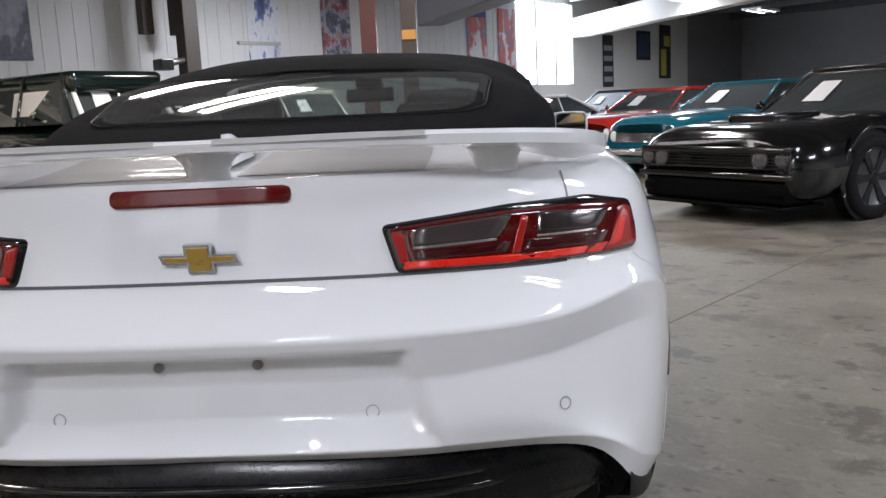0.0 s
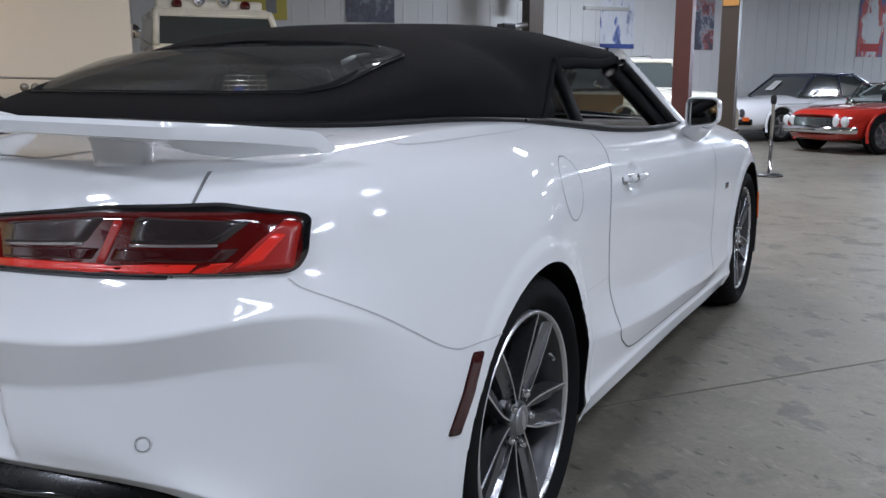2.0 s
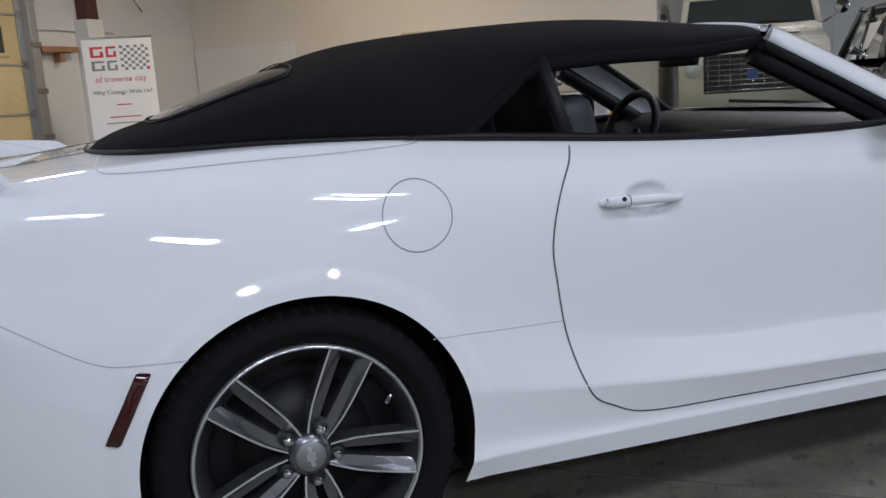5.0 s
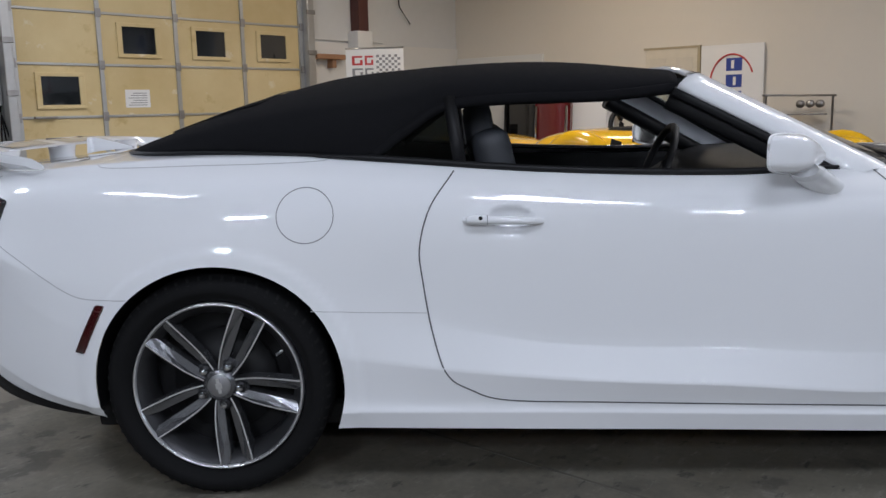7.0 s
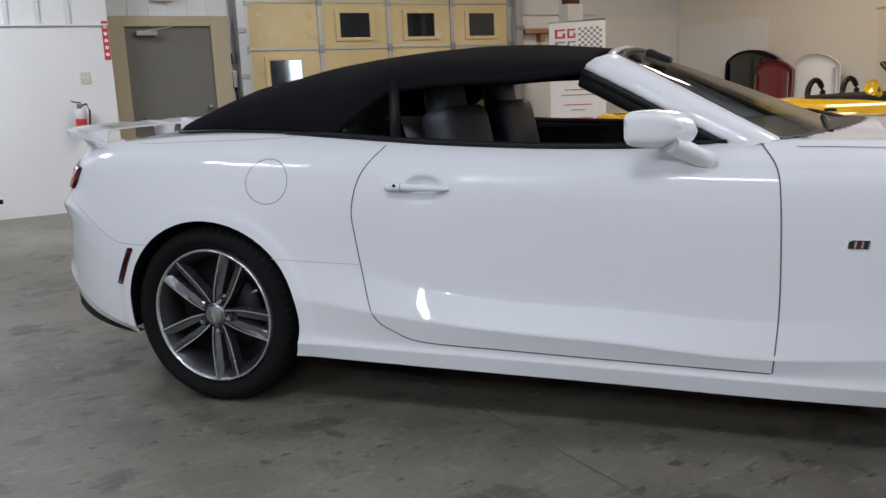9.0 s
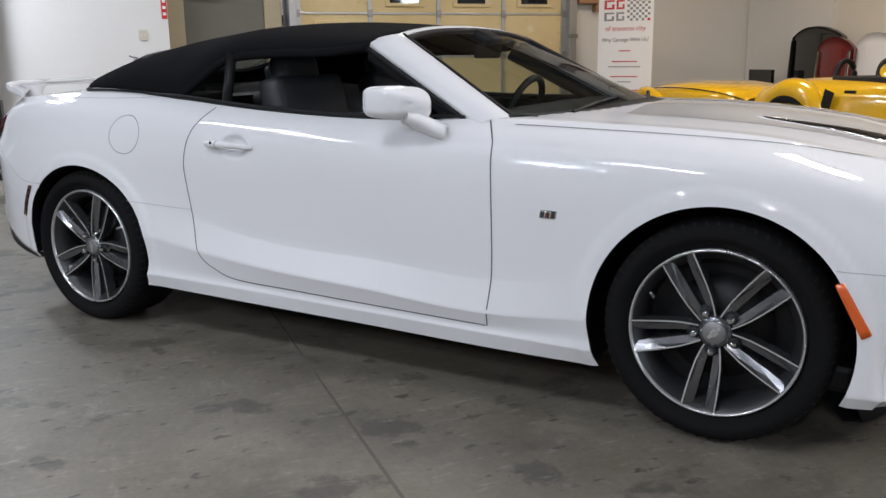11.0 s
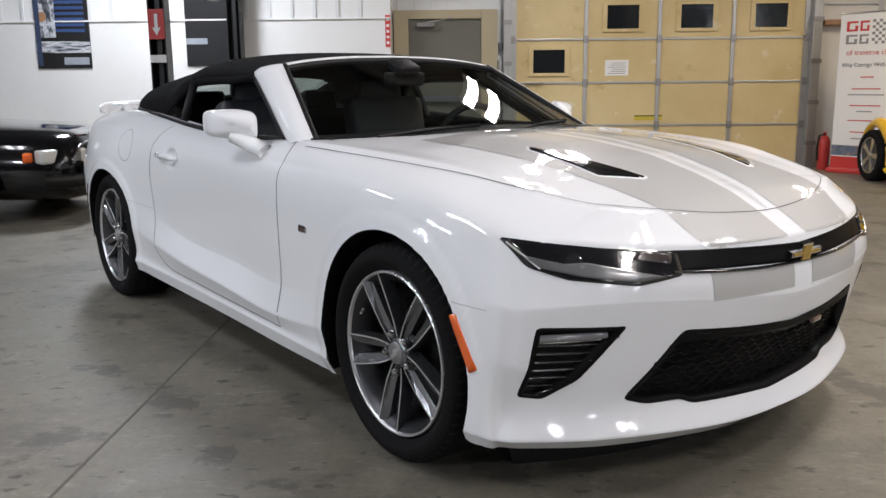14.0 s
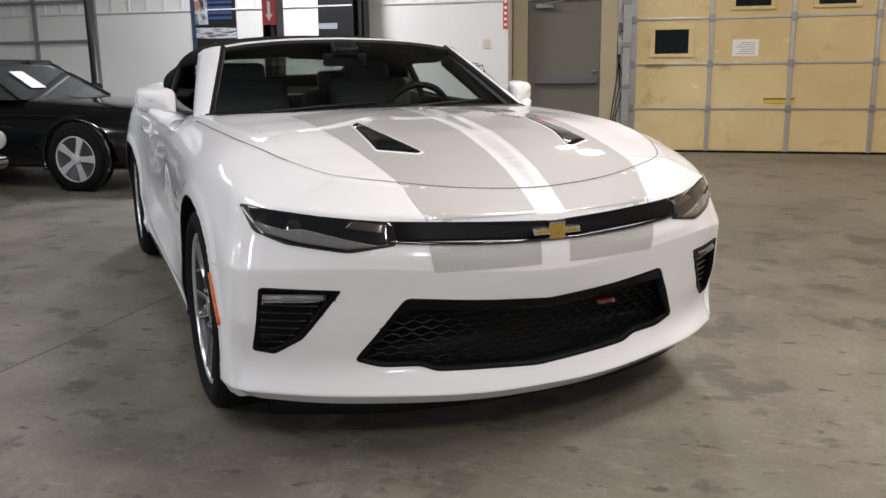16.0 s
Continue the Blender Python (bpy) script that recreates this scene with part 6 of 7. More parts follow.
patch("high_brake_lamp", [(-.165, .973), (.165, .973), (.165, 1.003), (-.165, 1.003)], "rear", 0.008, plain("brake_lens_red", (.15, .004, .004), .2, 0, .1, 20, .5), car, "red high-level brake lamp", 0.014, 3)

# Number plate recess and parking sensors at the tail.
for x in (-.09, .09):
    at, _ = on_shell(x, .688, "rear", 0)
    lathe("plate_screw", [(.010, 0), (.009, -.008), (0, -.009)], STEEL, car, "steel screw", 12, "y", Matrix.Translation(at))
for x, z in ((-.29, .59), (.29, .59), (.64, .582), (-.64, .582)):
    at, nn = on_shell(x, z, "rear", 0.0006)
    q = nn.to_track_quat("Z", "Y").to_matrix().to_4x4()
    ring = lathe("parking_sensor", [(.0125, 0), (.0125, .0012), (.0108, .0012), (.0108, 0)], SENSG, car, "round parking sensor", 20, "z", Matrix.Translation(at) @ q)

# Panel joints.
DECKJ = plain("deck_joint", (.20, .20, .21), .6)
SEAM = plain("thin_joint", (.50, .50, .515), .6, 0, .2, 30)
STOW_SEAM = [(-0.379, 1.057), (-0.375, 1.028), (-0.314, 1.018), (-0.045, 1.021), (0.161, 1.022), (0.325, 1.027), (0.351, 1.039), (0.357, 1.054)]
for view, s in (("side", 1), ("left", -1)):
    groove("panel_joint", DOOR_EDGE + [(1.2, .287), (1.6, .277), (2.04, .268)], view, car)
    groove("panel_joint", [(2.045, .268), (2.06, .45), (2.062, .62), (2.058, .80), (2.045, .90), (1.995, .975)], view, car)
    groove("panel_joint", [(-.722, .828)] + BUMP_SEAM[1:], view, car, 0.0028, material=SEAM)
    groove("panel_joint", [(.30, .588), (.45, .578), (.652, .570)], view, car, 0.0022, material=SEAM)
    groove("panel_joint", [(3.13, .590), (3.20, .587), (3.265, .586)], view, car, 0.0025, material=SEAM)
    groove("panel_joint", STOW_SEAM, view, car, 0.0024, material=SEAM)
    pts = [(.292 + .084 * math.cos(w), .873 + .081 * math.sin(w)) for w in np.linspace(0, 2 * math.pi, 25)]
    if s > 0:
        groove("fuel_flap", pts, view, car, 0.0030, material=plain("flap_joint", (.27, .27, .285), .6), n=3, label="round fuel flap joint")
    groove("panel_joint", [(.66 * s, .838), (.664 * s, .90), (.662 * s, .96), (.655 * s, .995)], "rear", car, 0.004, material=DECKJ)
    groove("panel_joint", [(.655 * s, -.70), (.655 * s, -.55), (.66 * s, -.40)], "top", car, 0.004, material=DECKJ)
    patch("side_marker", [(-.424, .472), (-.394, .467), (-.314, .618), (-.344, .621)], view, 0.005, REDD, car, "dark red side marker", 0.006, 3)
    patch("side_marker", [(3.135, .552), (3.158, .56), (3.242, .415), (3.215, .40)], view, 0.004, AMBER, car, "amber side marker", 0.006, 3)
    bd = patch("fender_badge", [(2.24, .668), (2.298, .668), (2.303, .694), (2.245, .694)], view, 0.004, CHROME, car, "chrome badge with red and black bars", 0.003, 2)
    for k, (m, a) in enumerate(((GLOSS, 2.244), (REDL, 2.263), (GLOSS, 2.281))):
        patch("badge_bar", [(a, .670), (a + .013, .670), (a + .017, .692), (a + .004, .692)], view, 0.0055, m, bd, "", 0.002, 2)
groove("panel_joint", [(x, .838) for x in np.linspace(-.655, .655, 12)], "rear", car, 0.006)
hood_line = [(.800, 2.10), (.790, 2.45), (.764, 2.84), (.705, 3.09), (.66, 3.21), (.575, 3.345), (.43, 3.432), (.24, 3.492), (0, 3.515)]
groove("hood_joint", hood_line + [(-a, b) for a, b in hood_line[-2::-1]], "top", car, 0.0028, 0.0020, material=plain("hood_gap", (.035, .035, .04), .7))

# Silver stripes: hood, nose, bumper, deck.
for s in (1, -1):
    def stripe(view, lo, hi, na=10, nb=24, lift=0.0014):
        verts = []
        for j in range(nb + 1):
            b = lo[1] + (hi[1] - lo[1]) * j / nb
            x0, x1 = lo[0] + (hi[0] - lo[0]) * j / nb, lo[2] + (hi[2] - lo[2]) * j / nb
            for i in range(na + 1):
                verts.append(on_shell(s * (x0 + (x1 - x0) * i / na), b, view, lift)[0])
        return ob_mesh("silver_stripe", verts, grid_faces(nb + 1, na + 1), SILVER, car, "metallic silver stripe")
    stripe("top", (.062, 2.38, .475), (.062, 2.86, .474), nb=20)
    stripe("top", (.062, 2.86, .474), (.055, 3.40, .425), nb=24)
    stripe("top", (.055, 3.40, .425), (.050, 3.595, .375), nb=12)
    stripe("front", (.048, .738, .362), (.048, .752, .365), nb=4)
    stripe("front", (.048, .592, .372), (.048, .668, .385), nb=8)
    stripe("top", (.05, -.855, .40), (.05, -.42, .40), nb=20)
    # Hood vents.
    vent = [(.334, 2.792), (.372, 2.838), (.394, 3.10), (.400, 3.188), (.288, 3.274), (.257, 3.266), (.300, 3.10), (.318, 2.98)]
    v = patch("hood_vent", [(s * a, b) for a, b in vent], "top", 0.0030, PAINT, car, "white rim of the hood vent", 0.012, 4, 0.001)
    vent = [(.338, 2.815), (.366, 2.850), (.386, 3.10), (.391, 3.183), (.285, 3.265), (.267, 3.260), (.308, 3.10), (.325, 2.98)]
    patch("vent_mesh", [(s * a, b) for a, b in vent], "top", 0.0042, GLOSS, v, "gloss black vent", 0.008, 4, 0.002, 0.001)

# Rear spoiler on three feet.
wing = [(0, -.905, 1.078), (.30, -.90, 1.078), (.50, -.868, 1.073), (.63, -.80, 1.066), (.715, -.69, 1.055), (.765, -.575, 1.040)]
half = spline(wing, 6)
full = np.vstack([half[::-1] * (-1, 1, 1), half[1:]])
verts = []
for i, (x, y, z) in enumerate(full):
    k = abs(x) / 0.755
    ch = 0.075 - 0.012 * k - 0.03 * max(0, k - 0.85) / 0.15
    flare = .026 * max(0, min(1, (k - .70) / .16, (1.015 - k) / .10))
    prof = [(-ch, .006), (-ch * .9, .012), (-.2 * ch, .008), (ch * .85, -.006), (ch, -.013), (ch * .6, -.017), (-.3 * ch, -.014), (-ch * .95, -.008)]
    for a, b in prof:
        low = max(0, min(1, (a + ch * .3) / (1.1 * ch))) if b < 0 else 0
        verts.append((x, y + a * (1 + 6 * flare), z + b * (1 + 0.35 * k) - flare * low))
spoiler = ob_mesh("rear_spoiler", verts, grid_faces(len(full), 8, wrap=True) + [tuple(range(8))[::-1], tuple(range((len(full) - 1) * 8, len(full) * 8))], PAINT, car, "white rear spoiler")
spoiler.data.set_sharp_from_angle(angle=radians(28))
for s in (1, -1):
    verts = []
    for j in range(7):
        x = s * (.05 + .36 * j / 6)
        y0 = float(np.interp(abs(x), full[len(full) // 2 :, 0], full[len(full) // 2 :, 1]))
        for a, b in ((-.0765, .004), (-.068, .0132), (-.015, .0095), (.06, -.0042)):
            verts.append((x, y0 + a, 1.078 + b))
    ob_mesh("silver_stripe", verts, grid_faces(7, 4), SILVER, spoiler, "silver stripe on the spoiler")
for x, w in ((0.0, .045), (.53, .05), (-.53, .05)):
    y = float(np.interp(abs(x), full[len(full) // 2 :, 0], full[len(full) // 2 :, 1])) + .055
    verts = []
    for z, k in ((1.008, .85), (1.03, .86), (1.045, 1.0), (1.056, 1.25), (1.068, 1.75)):
        for q in range(16):
            a = 2 * math.pi * q / 16
            verts.append((x + w * k * math.cos(a), y + .05 * math.sin(a), z))
    ob_mesh("spoiler_foot", verts, grid_faces(5, 16, wrap=True), PAINT, spoiler, "white foot")

# Soft top.
EDGE = [(0, -.43, 1.052), (.40, -.405, 1.05), (.615, -.27, 1.05), (.705, 0, 1.052), (.735, .30, 1.04), (.738, .47, 1.03), (.705, .60, 1.13), (.675, .72, 1.195), (.662, .95, 1.212), (.655, 1.2, 1.214), (.64, 1.44, 1.234)]
SPINE = [(-.43, 1.052), (-.36, 1.085), (-.22, 1.13), (0, 1.206), (.25, 1.284), (.42, 1.316), (.58, 1.330), (.72, 1.336), (.95, 1.338), (1.2, 1.330), (1.46, 1.306)]
e, c = spline(EDGE, 8), spline([(0, a, b) for a, b in SPINE], 8)
verts = []
TOPC = 65
for (ex, ey, ez), (_, cy, cz) in zip(e, c):
    for k in range(TOPC):
        w = math.pi * k / (TOPC - 1)
        co, si = math.cos(w), math.sin(w)
        rear = min(1, max(0, (0.45 - ey) / 0.4))
        x = ex * math.copysign(abs(co) ** (0.80 - 0.08 * rear), co)
        f = si ** (0.88 - 0.28 * rear)
        verts.append((x, ey + (cy - ey) * f, ez + (cz - ez) * f + 0.004 * math.sin(7 * ey + 3 * x) * si))
ROOF_TREE = BVHTree.FromPolygons([Vector(v) for v in verts], grid_faces(len(e), TOPC))


def on_roof(x, y, lift):
    at, n, _, _ = ROOF_TREE.ray_cast(Vector((x, y, 3)), Vector((0, 0, -1)))
    if at is None:
        at, n, _, _ = ROOF_TREE.find_nearest(Vector((x, y, 1.2)))
    return at + (n if n.z > 0 else -n) * lift


win = rounded([(-.46, -.235), (-.30, -.257), (0, -.262), (.30, -.257), (.46, -.235), (.515, -.18), (.535, .08), (.42, .118), (0, .135), (-.42, .118), (-.535, .08), (-.515, -.18)], 3, .03)
n = len(win)
cxy = (0, -.06)
shrunk = lambda f: [(cxy[0] + (a - cxy[0]) * f, cxy[1] + (b - cxy[1]) * f) for a, b in win]
hole = shrunk(.985)
keep = [q for q in grid_faces(len(e), TOPC) if not all(inside(hole, verts[i][0], verts[i][1]) for i in q)]
roof = ob_mesh("soft_top", verts, keep, FABRIC, car, "raised black cloth soft top")
m = roof.modifiers.new("thick", "SOLIDIFY")
m.thickness, m.offset = 0.012, 1
fitp = np.array([on_roof(a, b, 0) for f in (1, .9, .7, .5, .3) for a, b in shrunk(f)])
terms = lambda x, y: np.stack([np.ones_like(x), y, x * x], -1)
bow = lambda x, y: -.22 * y * y - .10 * x**4
bend = np.linalg.lstsq(terms(fitp[:, 0], fitp[:, 1]), fitp[:, 2] - bow(fitp[:, 0], fitp[:, 1]), rcond=None)[0]
on_pane = lambda a, b: (a, b, float(terms(np.array(a), np.array(b)) @ bend + bow(a, b)) + .006)
FINE = [1 - .92 * k / 15 for k in range(16)]
pane = [on_pane(a, b) for f in FINE for a, b in shrunk(f)] + [on_pane(*cxy)]
rear_glass = ob_mesh("rear_window", pane, grid_faces(16, n, wrap=True) + [(15 * n + j, 15 * n + (j + 1) % n, 16 * n) for j in range(n)], REARG, car, "tinted glass rear window")
rear_glass.visible_shadow = False
ob_mesh("window_border", [on_roof(a, b, h) for f, h in ((1.012, .002), (.985, .0060), (.955, .0060)) for a, b in shrunk(f)], grid_faces(3, n, wrap=True), FABRIC, rear_glass, "black border of the glass")
pts = [on_roof(a, b, .004) for a, b in shrunk(1.01)]
tube("window_seal", pts + pts[:2], .002, TRIM, rear_glass, "black seal", 6)
for s in (1, -1):
    tube("top_seal", [(s * a, b, z + .002) for a, b, z in spline(EDGE[:6], 5)], .008, TRIM, car, "black rubber seal at the soft top's foot", 6)
    tube("roof_rail", [(s * (a - .004), b, z - .008) for a, b, z in spline(EDGE[5:], 6)], .018, FABRIC, car, "black window rail", 8)

# Windscreen, pillars, side glass.
base = spline([(.750, 2.05, .967), (.66, 2.125, .970), (.40, 2.235, .975), (0, 2.285, .980)], 8)
head = spline([(.592, 1.508, 1.262), (.45, 1.502, 1.283), (.25, 1.496, 1.299), (0, 1.492, 1.305)], 8)
rows = []
for k in range(13):
    v = k / 12
    row = base + (head - base) * v
    row = row + np.outer(1 - (row[:, 0] / .75) ** 2, (0, .005, .004)) * math.sin(math.pi * v)
    rows.append(np.vstack([row, row[-2::-1] * (-1, 1, 1)]))
ws = np.array(rows)
screen = ob_mesh("windscreen", ws.reshape(-1, 3), grid_faces(13, ws.shape[1]), GLASS, car, "clear curved windscreen")
screen.visible_shadow = False
tube("screen_seal", [tuple(p + np.array((0, .0, .004))) for p in ws[0]], .014, TRIM, screen, "black cowl seal", 6)
tube("header", [tuple(p + np.array((0, -.004, .000))) for p in ws[-1][1:-1]], .017, PAINT, car, "white windscreen header", 8, flat=.6)
tube("header_shade", [tuple(p + np.array((0, .028, -.014))) for p in ws[-1]], .016, TRIM, screen, "black band of the windscreen", 6)
for s in (1, -1):
    i = 0 if s > 0 else -1
    a = [Vector(ws[k][i]) for k in range(13)]
    # The outer edge lies this far from the glass, from the pillar's foot to its head.
    out = [Vector((.040, -.105, -.005)).lerp(Vector((.086, -.070, -.028)), k / 12) for k in range(13)]
    edge = [p + Vector((s * o.x, o.y, o.z)) for p, o in zip(a, out)]
    verts = []
    for p, o in zip([a[0] + (a[0] - a[1]) * .35] + a, out[:1] + out):
        for f, x, y, z in ((0, -.014, .012, .002), (0, .0, .013, .011), (.3, .008, .008, .015), (.65, .013, .003, .015), (1, .004, .002, .006), (1, .0, -.006, -.010), (.7, -.022, -.008, -.026)):
            verts.append(p + Vector((s * (o.x * f + x), o.y * f + y, o.z * f + z)))
    ob_mesh("a_pillar", verts, grid_faces(14, 7, flip=s > 0) + [tuple(range(13 * 7, 14 * 7))], PAINT, car, "white windscreen pillar")
    tube("pillar_seal", [p + Vector((-s * .010, -.014, -.018)) for p in edge], .016, TRIM, car, "black pillar seal", 8)
    tube("screen_band", [p + Vector((-s * .018, .010, .002)) for p in a], .014, TRIM, screen, "black edge of the windscreen", 6)
    # Belt moulding and quarter glass.
    bl = [(s * (q[0] + .004), q[1], q[2] + .006) for q in along(BELT) if 0.30 < q[1] < 1.90 and q[0] > .5]
    tube("belt_moulding", bl, [.004 + .007 * min(1, k / 10, (len(bl) - 1 - k) / 8) for k in range(len(bl))], TRIM, car, "black belt moulding", 8)
    tube("window_post", [(s * .755, .756, .99), (s * .712, .740, 1.10), (s * .665, .722, 1.21)], .021, TRIM, car, "black window post", 8)
    qv = [(s * .748, .475, 1.024), (s * .752, .745, 1.0), (s * .668, .725, 1.20), (s * .70, .62, 1.14)]
    qg = ob_mesh("quarter_window", qv, [(0, 1, 2, 3)], TINT, car, "small tinted quarter window")
    qg.visible_shadow = False
    tube("pillar_trim", [p + Vector((-s * .052, -.020, -.040)) for p in edge], .034, TRIM, car, "black inner pillar trim", 8)
    # Mirror: a boxy cap on a flat arm.
    MX, MZ = .922, 1.030
    verts = []
    for k in range(11):
        v = k / 10
        y = 1.668 + .128 * v
        w = math.sqrt(max(0.03, 1 - (max(0, v - .08) / .94) ** 3)) * (1 - .10 * max(0, 1 - v / .35))
        for q in range(32):
            t = 2 * math.pi * q / 32
            co, si = math.cos(t), math.sin(t)
            sq = lambda c: math.copysign(abs(c) ** .40, c)
            up = .060 * w * sq(si) * (1 - .12 * sq(co)) - (.012 * v if si > 0 else 0)
            verts.append((s * (MX + .080 * w * sq(co) - .014 * v), y - .052 * sq(co) * (1 - .6 * v), MZ + up + .006 * sq(co)))
    mir = ob_mesh("door_mirror", verts, grid_faces(11, 32, wrap=True) + [tuple(range(10 * 32, 11 * 32))], PAINT, car, "white door mirror")
    ob_mesh("mirror_glass", [(x + (s * MX - x) * .1, y + .004, MZ + (z - MZ) * .88) for x, y, z in verts[:32]], [tuple(range(32))], MIRROR, mir, "mirror glass")
    tube("mirror_rim", [(x, y - .001, z) for x, y, z in verts[:32] + verts[:2]], .005, PAINT, mir, "", 6)
    tube("mirror_seam", [(x + s * .0015 * math.copysign(1, x * s - MX), y, z) for x, y, z in (verts[k * 32 + 20] for k in range(9))], .0016, SEAM_GREY, mir, "thin seam under the cap", 5)
    tube("mirror_arm", [(s * .932, 1.735, .984), (s * .900, 1.762, .970), (s * .870, 1.798, .948), (s * .840, 1.842, .926)], [.044, .056, .060, .056], PAINT, mir, "white mirror arm", 16, flat=.52)
    # Handle.
    view = "side" if s > 0 else "left"
    hd = [on_shell(a, b, view, h)[0] for a, b, h in ((.765, .850, .002), (.783, .850, .018), (.83, .849, .023), (.93, .846, .023), (.975, .844, .018), (.998, .843, .002))]
    handle = tube("door_handle", hd, [.008, .012, .0125, .0125, .011, .008], PAINT, car, "white pull handle", 10)
    tube("lock_cover", [on_shell(a, .850, view, .0225)[0] for a in (.772, .785, .824, .828)], [.010, .0145, .0145, .012], PAINT, handle, "white lock cover", 10)
    tube("lock_joint", [on_shell(.832, .848 + .0135 * math.sin(w), view, .0225 + .0135 * math.cos(w))[0] for w in np.linspace(-1.9, 1.9, 9)], .0010, GAP, handle, "dark joint of the lock cover", 5)
    lk = on_shell(.812, .853, view, .0365)[0]
    lathe("key_lock", [(.006, 0), (.006, s * .002), (0, s * .002)], TRIM, handle, "lock", 12, "x", Matrix.Translation(lk))
# Wipers.
for x0, y0, x1, y1 in ((.55, 2.20, .05, 2.20), (.05, 2.33, -.48, 2.17)):
    tube("wiper", [(x0, y0 + .01, .985), ((x0 + x1) / 2, (y0 + y1) / 2 + .01, 1.004), (x1, y1 + .01, 1.014)], .008, TRIM, car, "black wiper", 6)
# Shark fin aerial on the deck.
verts = [(x, y, z) for y, w, z in ((-.745, .008, 1.03), (-.70, .024, 1.04), (-.63, .028, 1.045), (-.56, .014, 1.05)) for x in (-w, w)]
verts += [(x, y, z) for y, w, z in ((-.742, .004, 1.094), (-.71, .007, 1.095), (-.63, .010, 1.076), (-.56, .008, 1.056)) for x in (-w, w)]
ob_mesh("aerial_fin", verts, [(0, 2, 10, 8), (2, 4, 12, 10), (4, 6, 14, 12), (1, 9, 11, 3), (3, 11, 13, 5), (5, 13, 15, 7), (8, 10, 11, 9), (10, 12, 13, 11), (12, 14, 15, 13), (0, 8, 9, 1)], PAINT, car, "white fin aerial")

# Interior.
block("cabin_tub", -.70, .70, -.1, 1.95, .28, .62, DARKIN, car, "black cabin floor", .03)
block("rear_bulkhead", -.70, .70, -.12, .08, .5, 1.0, DARKIN, car, "black rear bulkhead", .04)
verts = [(x, y, z) for y, z in ((2.28, .955), (2.1, .985), (1.85, .98), (1.72, .94), (1.68, .80), (1.72, .6)) for x in (-.72, -.3, 0, .3, .72)]
ob_mesh("dashboard", verts, grid_faces(6, 5), DARKIN, car, "black dashboard")
for s in (1, -1):
    block("door_lining", s * .775 - .04, s * .775 + .035, .70, 1.95, .45, .955, DARKIN, car, "black door lining", .03)
    seat = tagged(new("seat"), "grey leather front seat")
    seat.parent = car
    x = s * .37
    cb = cube_bm(x - .25, x + .25, .95, 1.43, .50, .66, .06, 3)
    part("cushion", cb, SEATG, seat, "", True)
    bm = cube_bm(-.245, .245, -.065, .065, 0, .60, .055, 3)
    part("backrest", bm, SEATG, seat, "", True, pose(x, .97, .52, 12))
    bm = cube_bm(-.135, .135, -.05, .05, 0, .215, .048, 3)
    part("headrest", bm, SEATG, seat, "", True, pose(x, .835, .985, 8))
    bm = cube_bm(-.22, .22, -.09, .09, 0, .44, .07, 3)
    part("rear_backrest", bm, DARKIN, seat, "black rear seat back", True, pose(x, .25, .60, 16))
    bm = cube_bm(-.11, .11, -.04, .04, 0, .13, .035, 3)
    part("rear_headrest", bm, DARKIN, seat, "", True, pose(x, .14, 1.02, 12))
    lathe("seat_ring", [(.05, 0), (.06, .02), (.05, .03), (.03, .02)], DARKIN, seat, "", 20, "y", pose(x, .12, 1.02))
ring = [(math.cos(w) * .18, math.sin(w) * .18, 0) for w in np.linspace(0, 2 * math.pi, 33)]
wheel_m = pose(-.37, 1.60, .91, 68, 0, 0)
st = tube("steering_wheel", ring, .017, DARKIN, car, "black steering wheel", 8, wheel_m)
for w in (200, 340, 270):
    tube("wheel_spoke", [(0, 0, -.03), (math.cos(radians(w)) * .17, math.sin(radians(w)) * .17, 0)], [.045, .02], DARKIN, st, "", 8, flat=.4)
tube("mirror_stalk", [(0, 1.56, 1.27), (0, 1.60, 1.225)], .012, TRIM, car, "", 6)
part("sensor_box", cube_bm(-.06, .06, -.05, .05, -.03, .02, .012, 2), TRIM, car, "black sensor box behind the windscreen", True, pose(0, 1.60, 1.262, -25))
part("inner_mirror", cube_bm(-.11, .11, -.015, .015, -.032, .032, .014, 3), TRIM, car, "black inner mirror", True, pose(0, 1.60, 1.205, -12))


CAPM = plain("cap_grey", (.36, .36, .37), .36, .8, .05, 10)


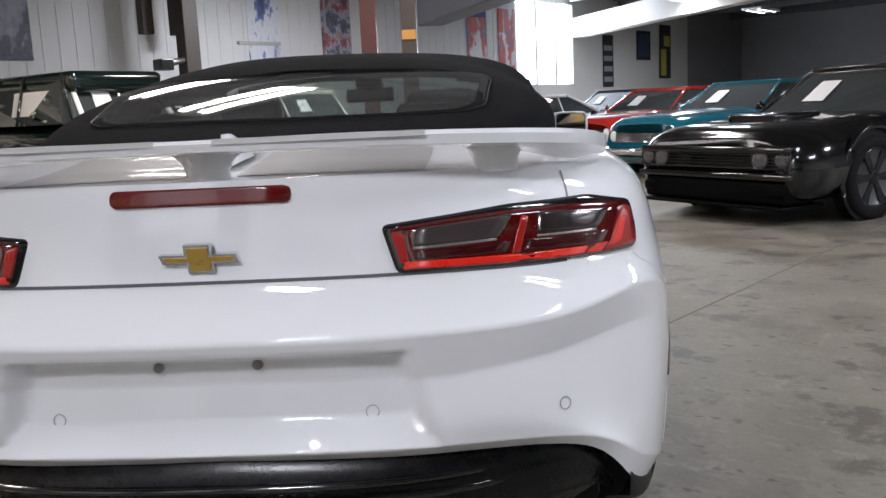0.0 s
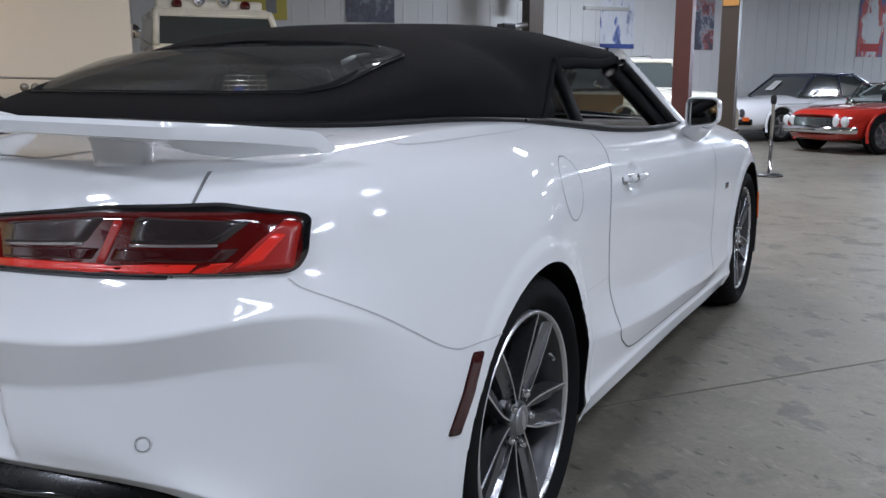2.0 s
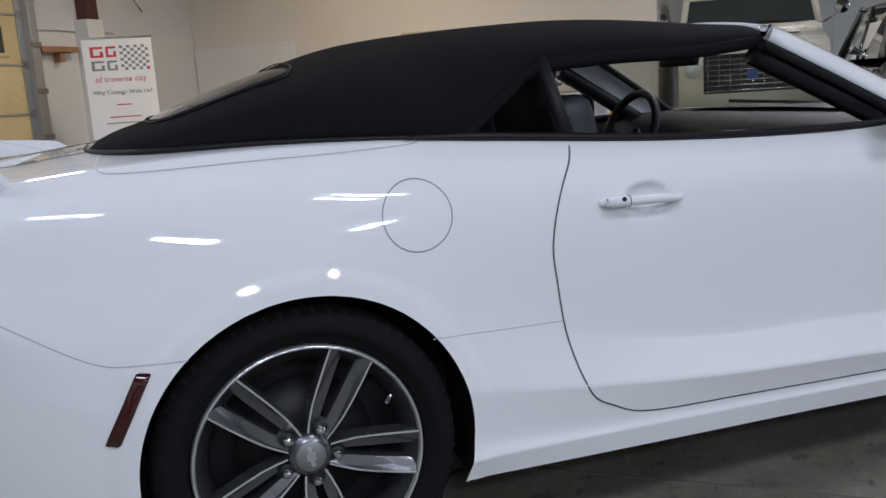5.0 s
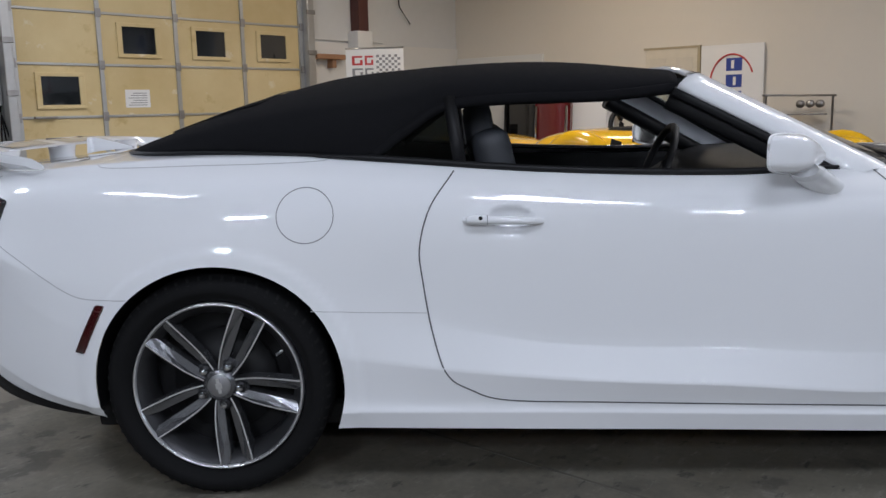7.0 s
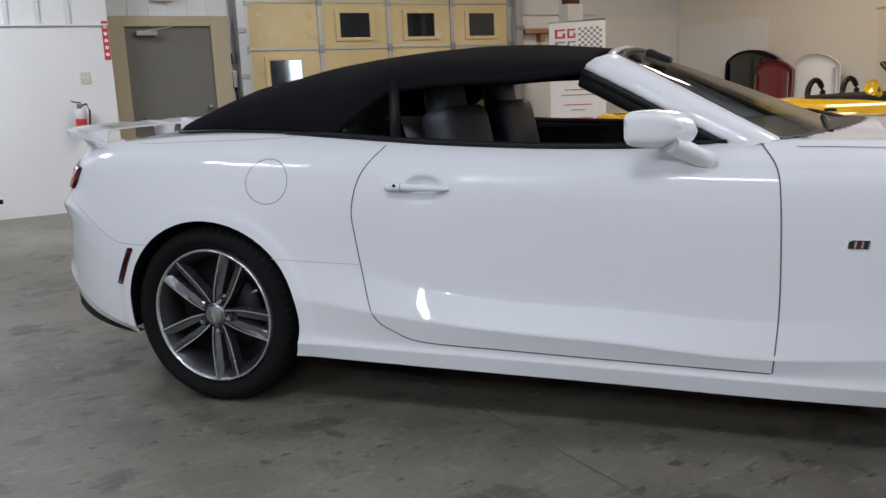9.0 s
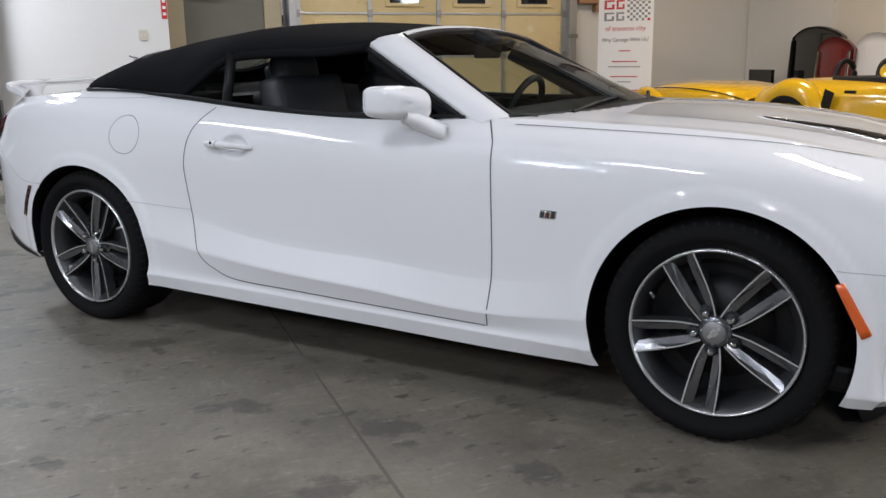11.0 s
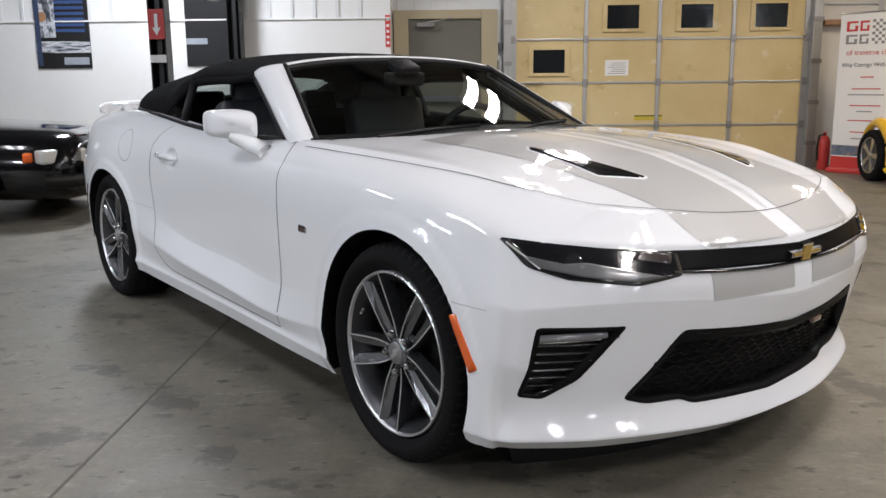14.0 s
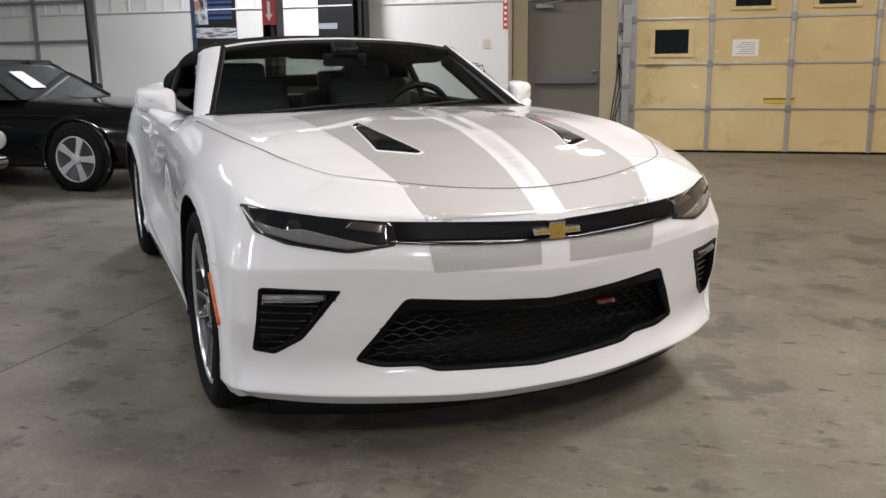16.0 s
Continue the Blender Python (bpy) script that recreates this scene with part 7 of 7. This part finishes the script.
def road_wheel(name, label, width, radius, rim_r, arms, face, gap_ang, mat_face, mat_edge, nut=True):
    """A wheel with its face at +x, to be copied to each hub."""
    w = tagged(new(name), label)
    o = face
    tyre = [(rim_r + .004, o - .03), (rim_r + .012, o - .008), (rim_r + .035, o + .010), (radius - .045, o + .016), (radius - .018, o + .004), (radius - .006, o - .014), (radius, o - .03), (radius, o - width + .03), (radius - .01, o - width + .005), (radius - .05, o - width - .01), (rim_r, o - width + .03)]
    lathe("tyre", tyre, RUBBER, w, "black rubber tyre", 64)
    n = 60
    verts, faces = [], []
    for k in range(n):
        a0 = 2 * math.pi * (k + .2) / n
        a1 = 2 * math.pi * (k + .46) / n
        b = len(verts)
        for a in (a0, a1):
            for r, s in ((radius - .024, o + .0075), (radius - .004, o - .012), (radius + .0012, o - .075)):
                verts.append((s, r * math.cos(a + (o - s) * .8), r * math.sin(a + (o - s) * .8)))
        faces += [(b, b + 1, b + 4, b + 3), (b + 1, b + 2, b + 5, b + 4)]
    ob_mesh("tread", verts, faces, plain("tread_groove", (.004, .004, .004), .9), w, "tread grooves")
    lathe("rim", [(rim_r - .006, o - .012), (rim_r - .003, o - .003), (rim_r + .002, o - .001), (rim_r + .005, o - .012), (rim_r + .004, o - .03)], mat_edge, w, "bright rim edge", 64)
    lathe("barrel", [(rim_r - .006, o - .012), (rim_r - .03, o - .035), (rim_r - .038, o - .09), (rim_r - .03, o - width + .04)], plain("barrel_grey", (.07, .07, .074), .4, .7, .1, 6), w, "dark grey rim barrel", 64)
    lathe("brake_disc", [(.165, o - .11), (.165, o - .10), (.06, o - .10), (.0, o - .09)], plain("dark_disc", (.022, .022, .023), .5, .5, .2, 20), w, "dark steel brake disc", 40)
    # Black sheet added for the deep shade seen between the spokes.
    lathe("shade_backing", [(rim_r - .03, o - .125), (0, o - .125)], TRIM, w, "black backing for the shade behind the disc", 40)
    for k in range(arms):
        base = 2 * math.pi * k / arms
        ca, sa = math.cos(base), math.sin(base)
        for s in (1, -1):
            verts = []
            # along the spoke: radius, outer edge, inner edge, depth of the face, where the fold runs
            for r, out, inn, dep, fold in ((.046, .027, .006, -.026, .80), (.070, .034, .008, -.024, .78), (.105, .042, .0105, -.020, .72), (.150, .0475, .0135, -.015, .60), (.200, .0515, .0165, -.010, .42), (rim_r - .008, .0545, .0195, -.006, .22)):
                wide = out - inn
                for t, d in ((out + .001, -.046), (out, -.002), (out - .0012, 0), (out - .0058, 0), (inn + wide * fold, -.010), (inn, -.017), (inn - .001, -.050)):
                    verts.append((o + dep + d, r * ca - s * t * sa, r * sa + s * t * ca))
            sp = ob_mesh("spoke", verts, grid_faces(6, 7, flip=s < 0), [mat_face, mat_edge], w, "grey spoke with a bright machined edge")
            for i, f in enumerate(sp.data.polygons):
                f.use_smooth = False
                f.material_index = 1 if i % 6 == 2 else 0
        # the web that joins a pair at the hub
        verts = []
        for r, inn, dep in ((.046, .006, -.030), (.078, .0088, -.034), (.088, .0095, -.048)):
            for t in (-inn, inn):
                verts.append((o + dep, r * ca - t * sa, r * sa + t * ca))
        ob_mesh("web", verts, grid_faces(3, 2), mat_face, w, "grey web between the spokes", False)
    lathe("hub", [(.050, o - .06), (.053, o - .034), (.046, o - .024), (.036, o - .020)], mat_face, w, "grey hub", 32)
    lathe("centre_cap", [(.036, o - .024), (.0355, o - .017), (.033, o - .0155), (0, o - .0145)], CAPM, w, "grey centre cap", 32)
    for y0, y1, z0, z1 in ((-.024, .024, -.005, .005), (-.009, .009, -.010, .010)):
        block("cap_mark", o - .015, o - .0125, y0, y1, z0, z1, BRIGHT, w, "raised silver cross mark", .001)
    if nut:
        for k in range(5):
            a = 2 * math.pi * k / 5
            lathe("wheel_nut", [(.0115, 0), (.0115, .014), (.008, .02), (0, .021)], CHROME, w, "", 12, "x", pose(o - .032, .064 * math.cos(a), .064 * math.sin(a)))
            # Dark ring: the shade round each nut, put in as colour.
            lathe("nut_seat", [(.0155, 0), (.0165, .006), (.012, .007)], plain("nut_seat_shade", (.03, .03, .032), .5, .4), w, "", 16, "x", pose(o - .036, .064 * math.cos(a), .064 * math.sin(a)))
    va = 2 * math.pi * 1.5 / arms
    tube("valve", [(o - .03, (rim_r - .035) * math.cos(va), (rim_r - .035) * math.sin(va)), (o - .012, (rim_r - .05) * math.cos(va), (rim_r - .05) * math.sin(va))], .005, BRIGHT, w, "", 6)
    return w


rw = road_wheel("wheel", "five twin-spoke grey alloy wheel", .265, .350, .260, 5, .915, .2, ALLOY, BRIGHT)
rw.parent = car
rw.matrix_basis = pose(0, 0, .350, -80)
for y, r, m in ((2.811, .352, 46), (0, .35, 12), (2.811, .352, 30)):
    left = m in (12, 30)
    w = copy_thing(rw, pose(0, y, r, m, 0, 180 if left else 0))
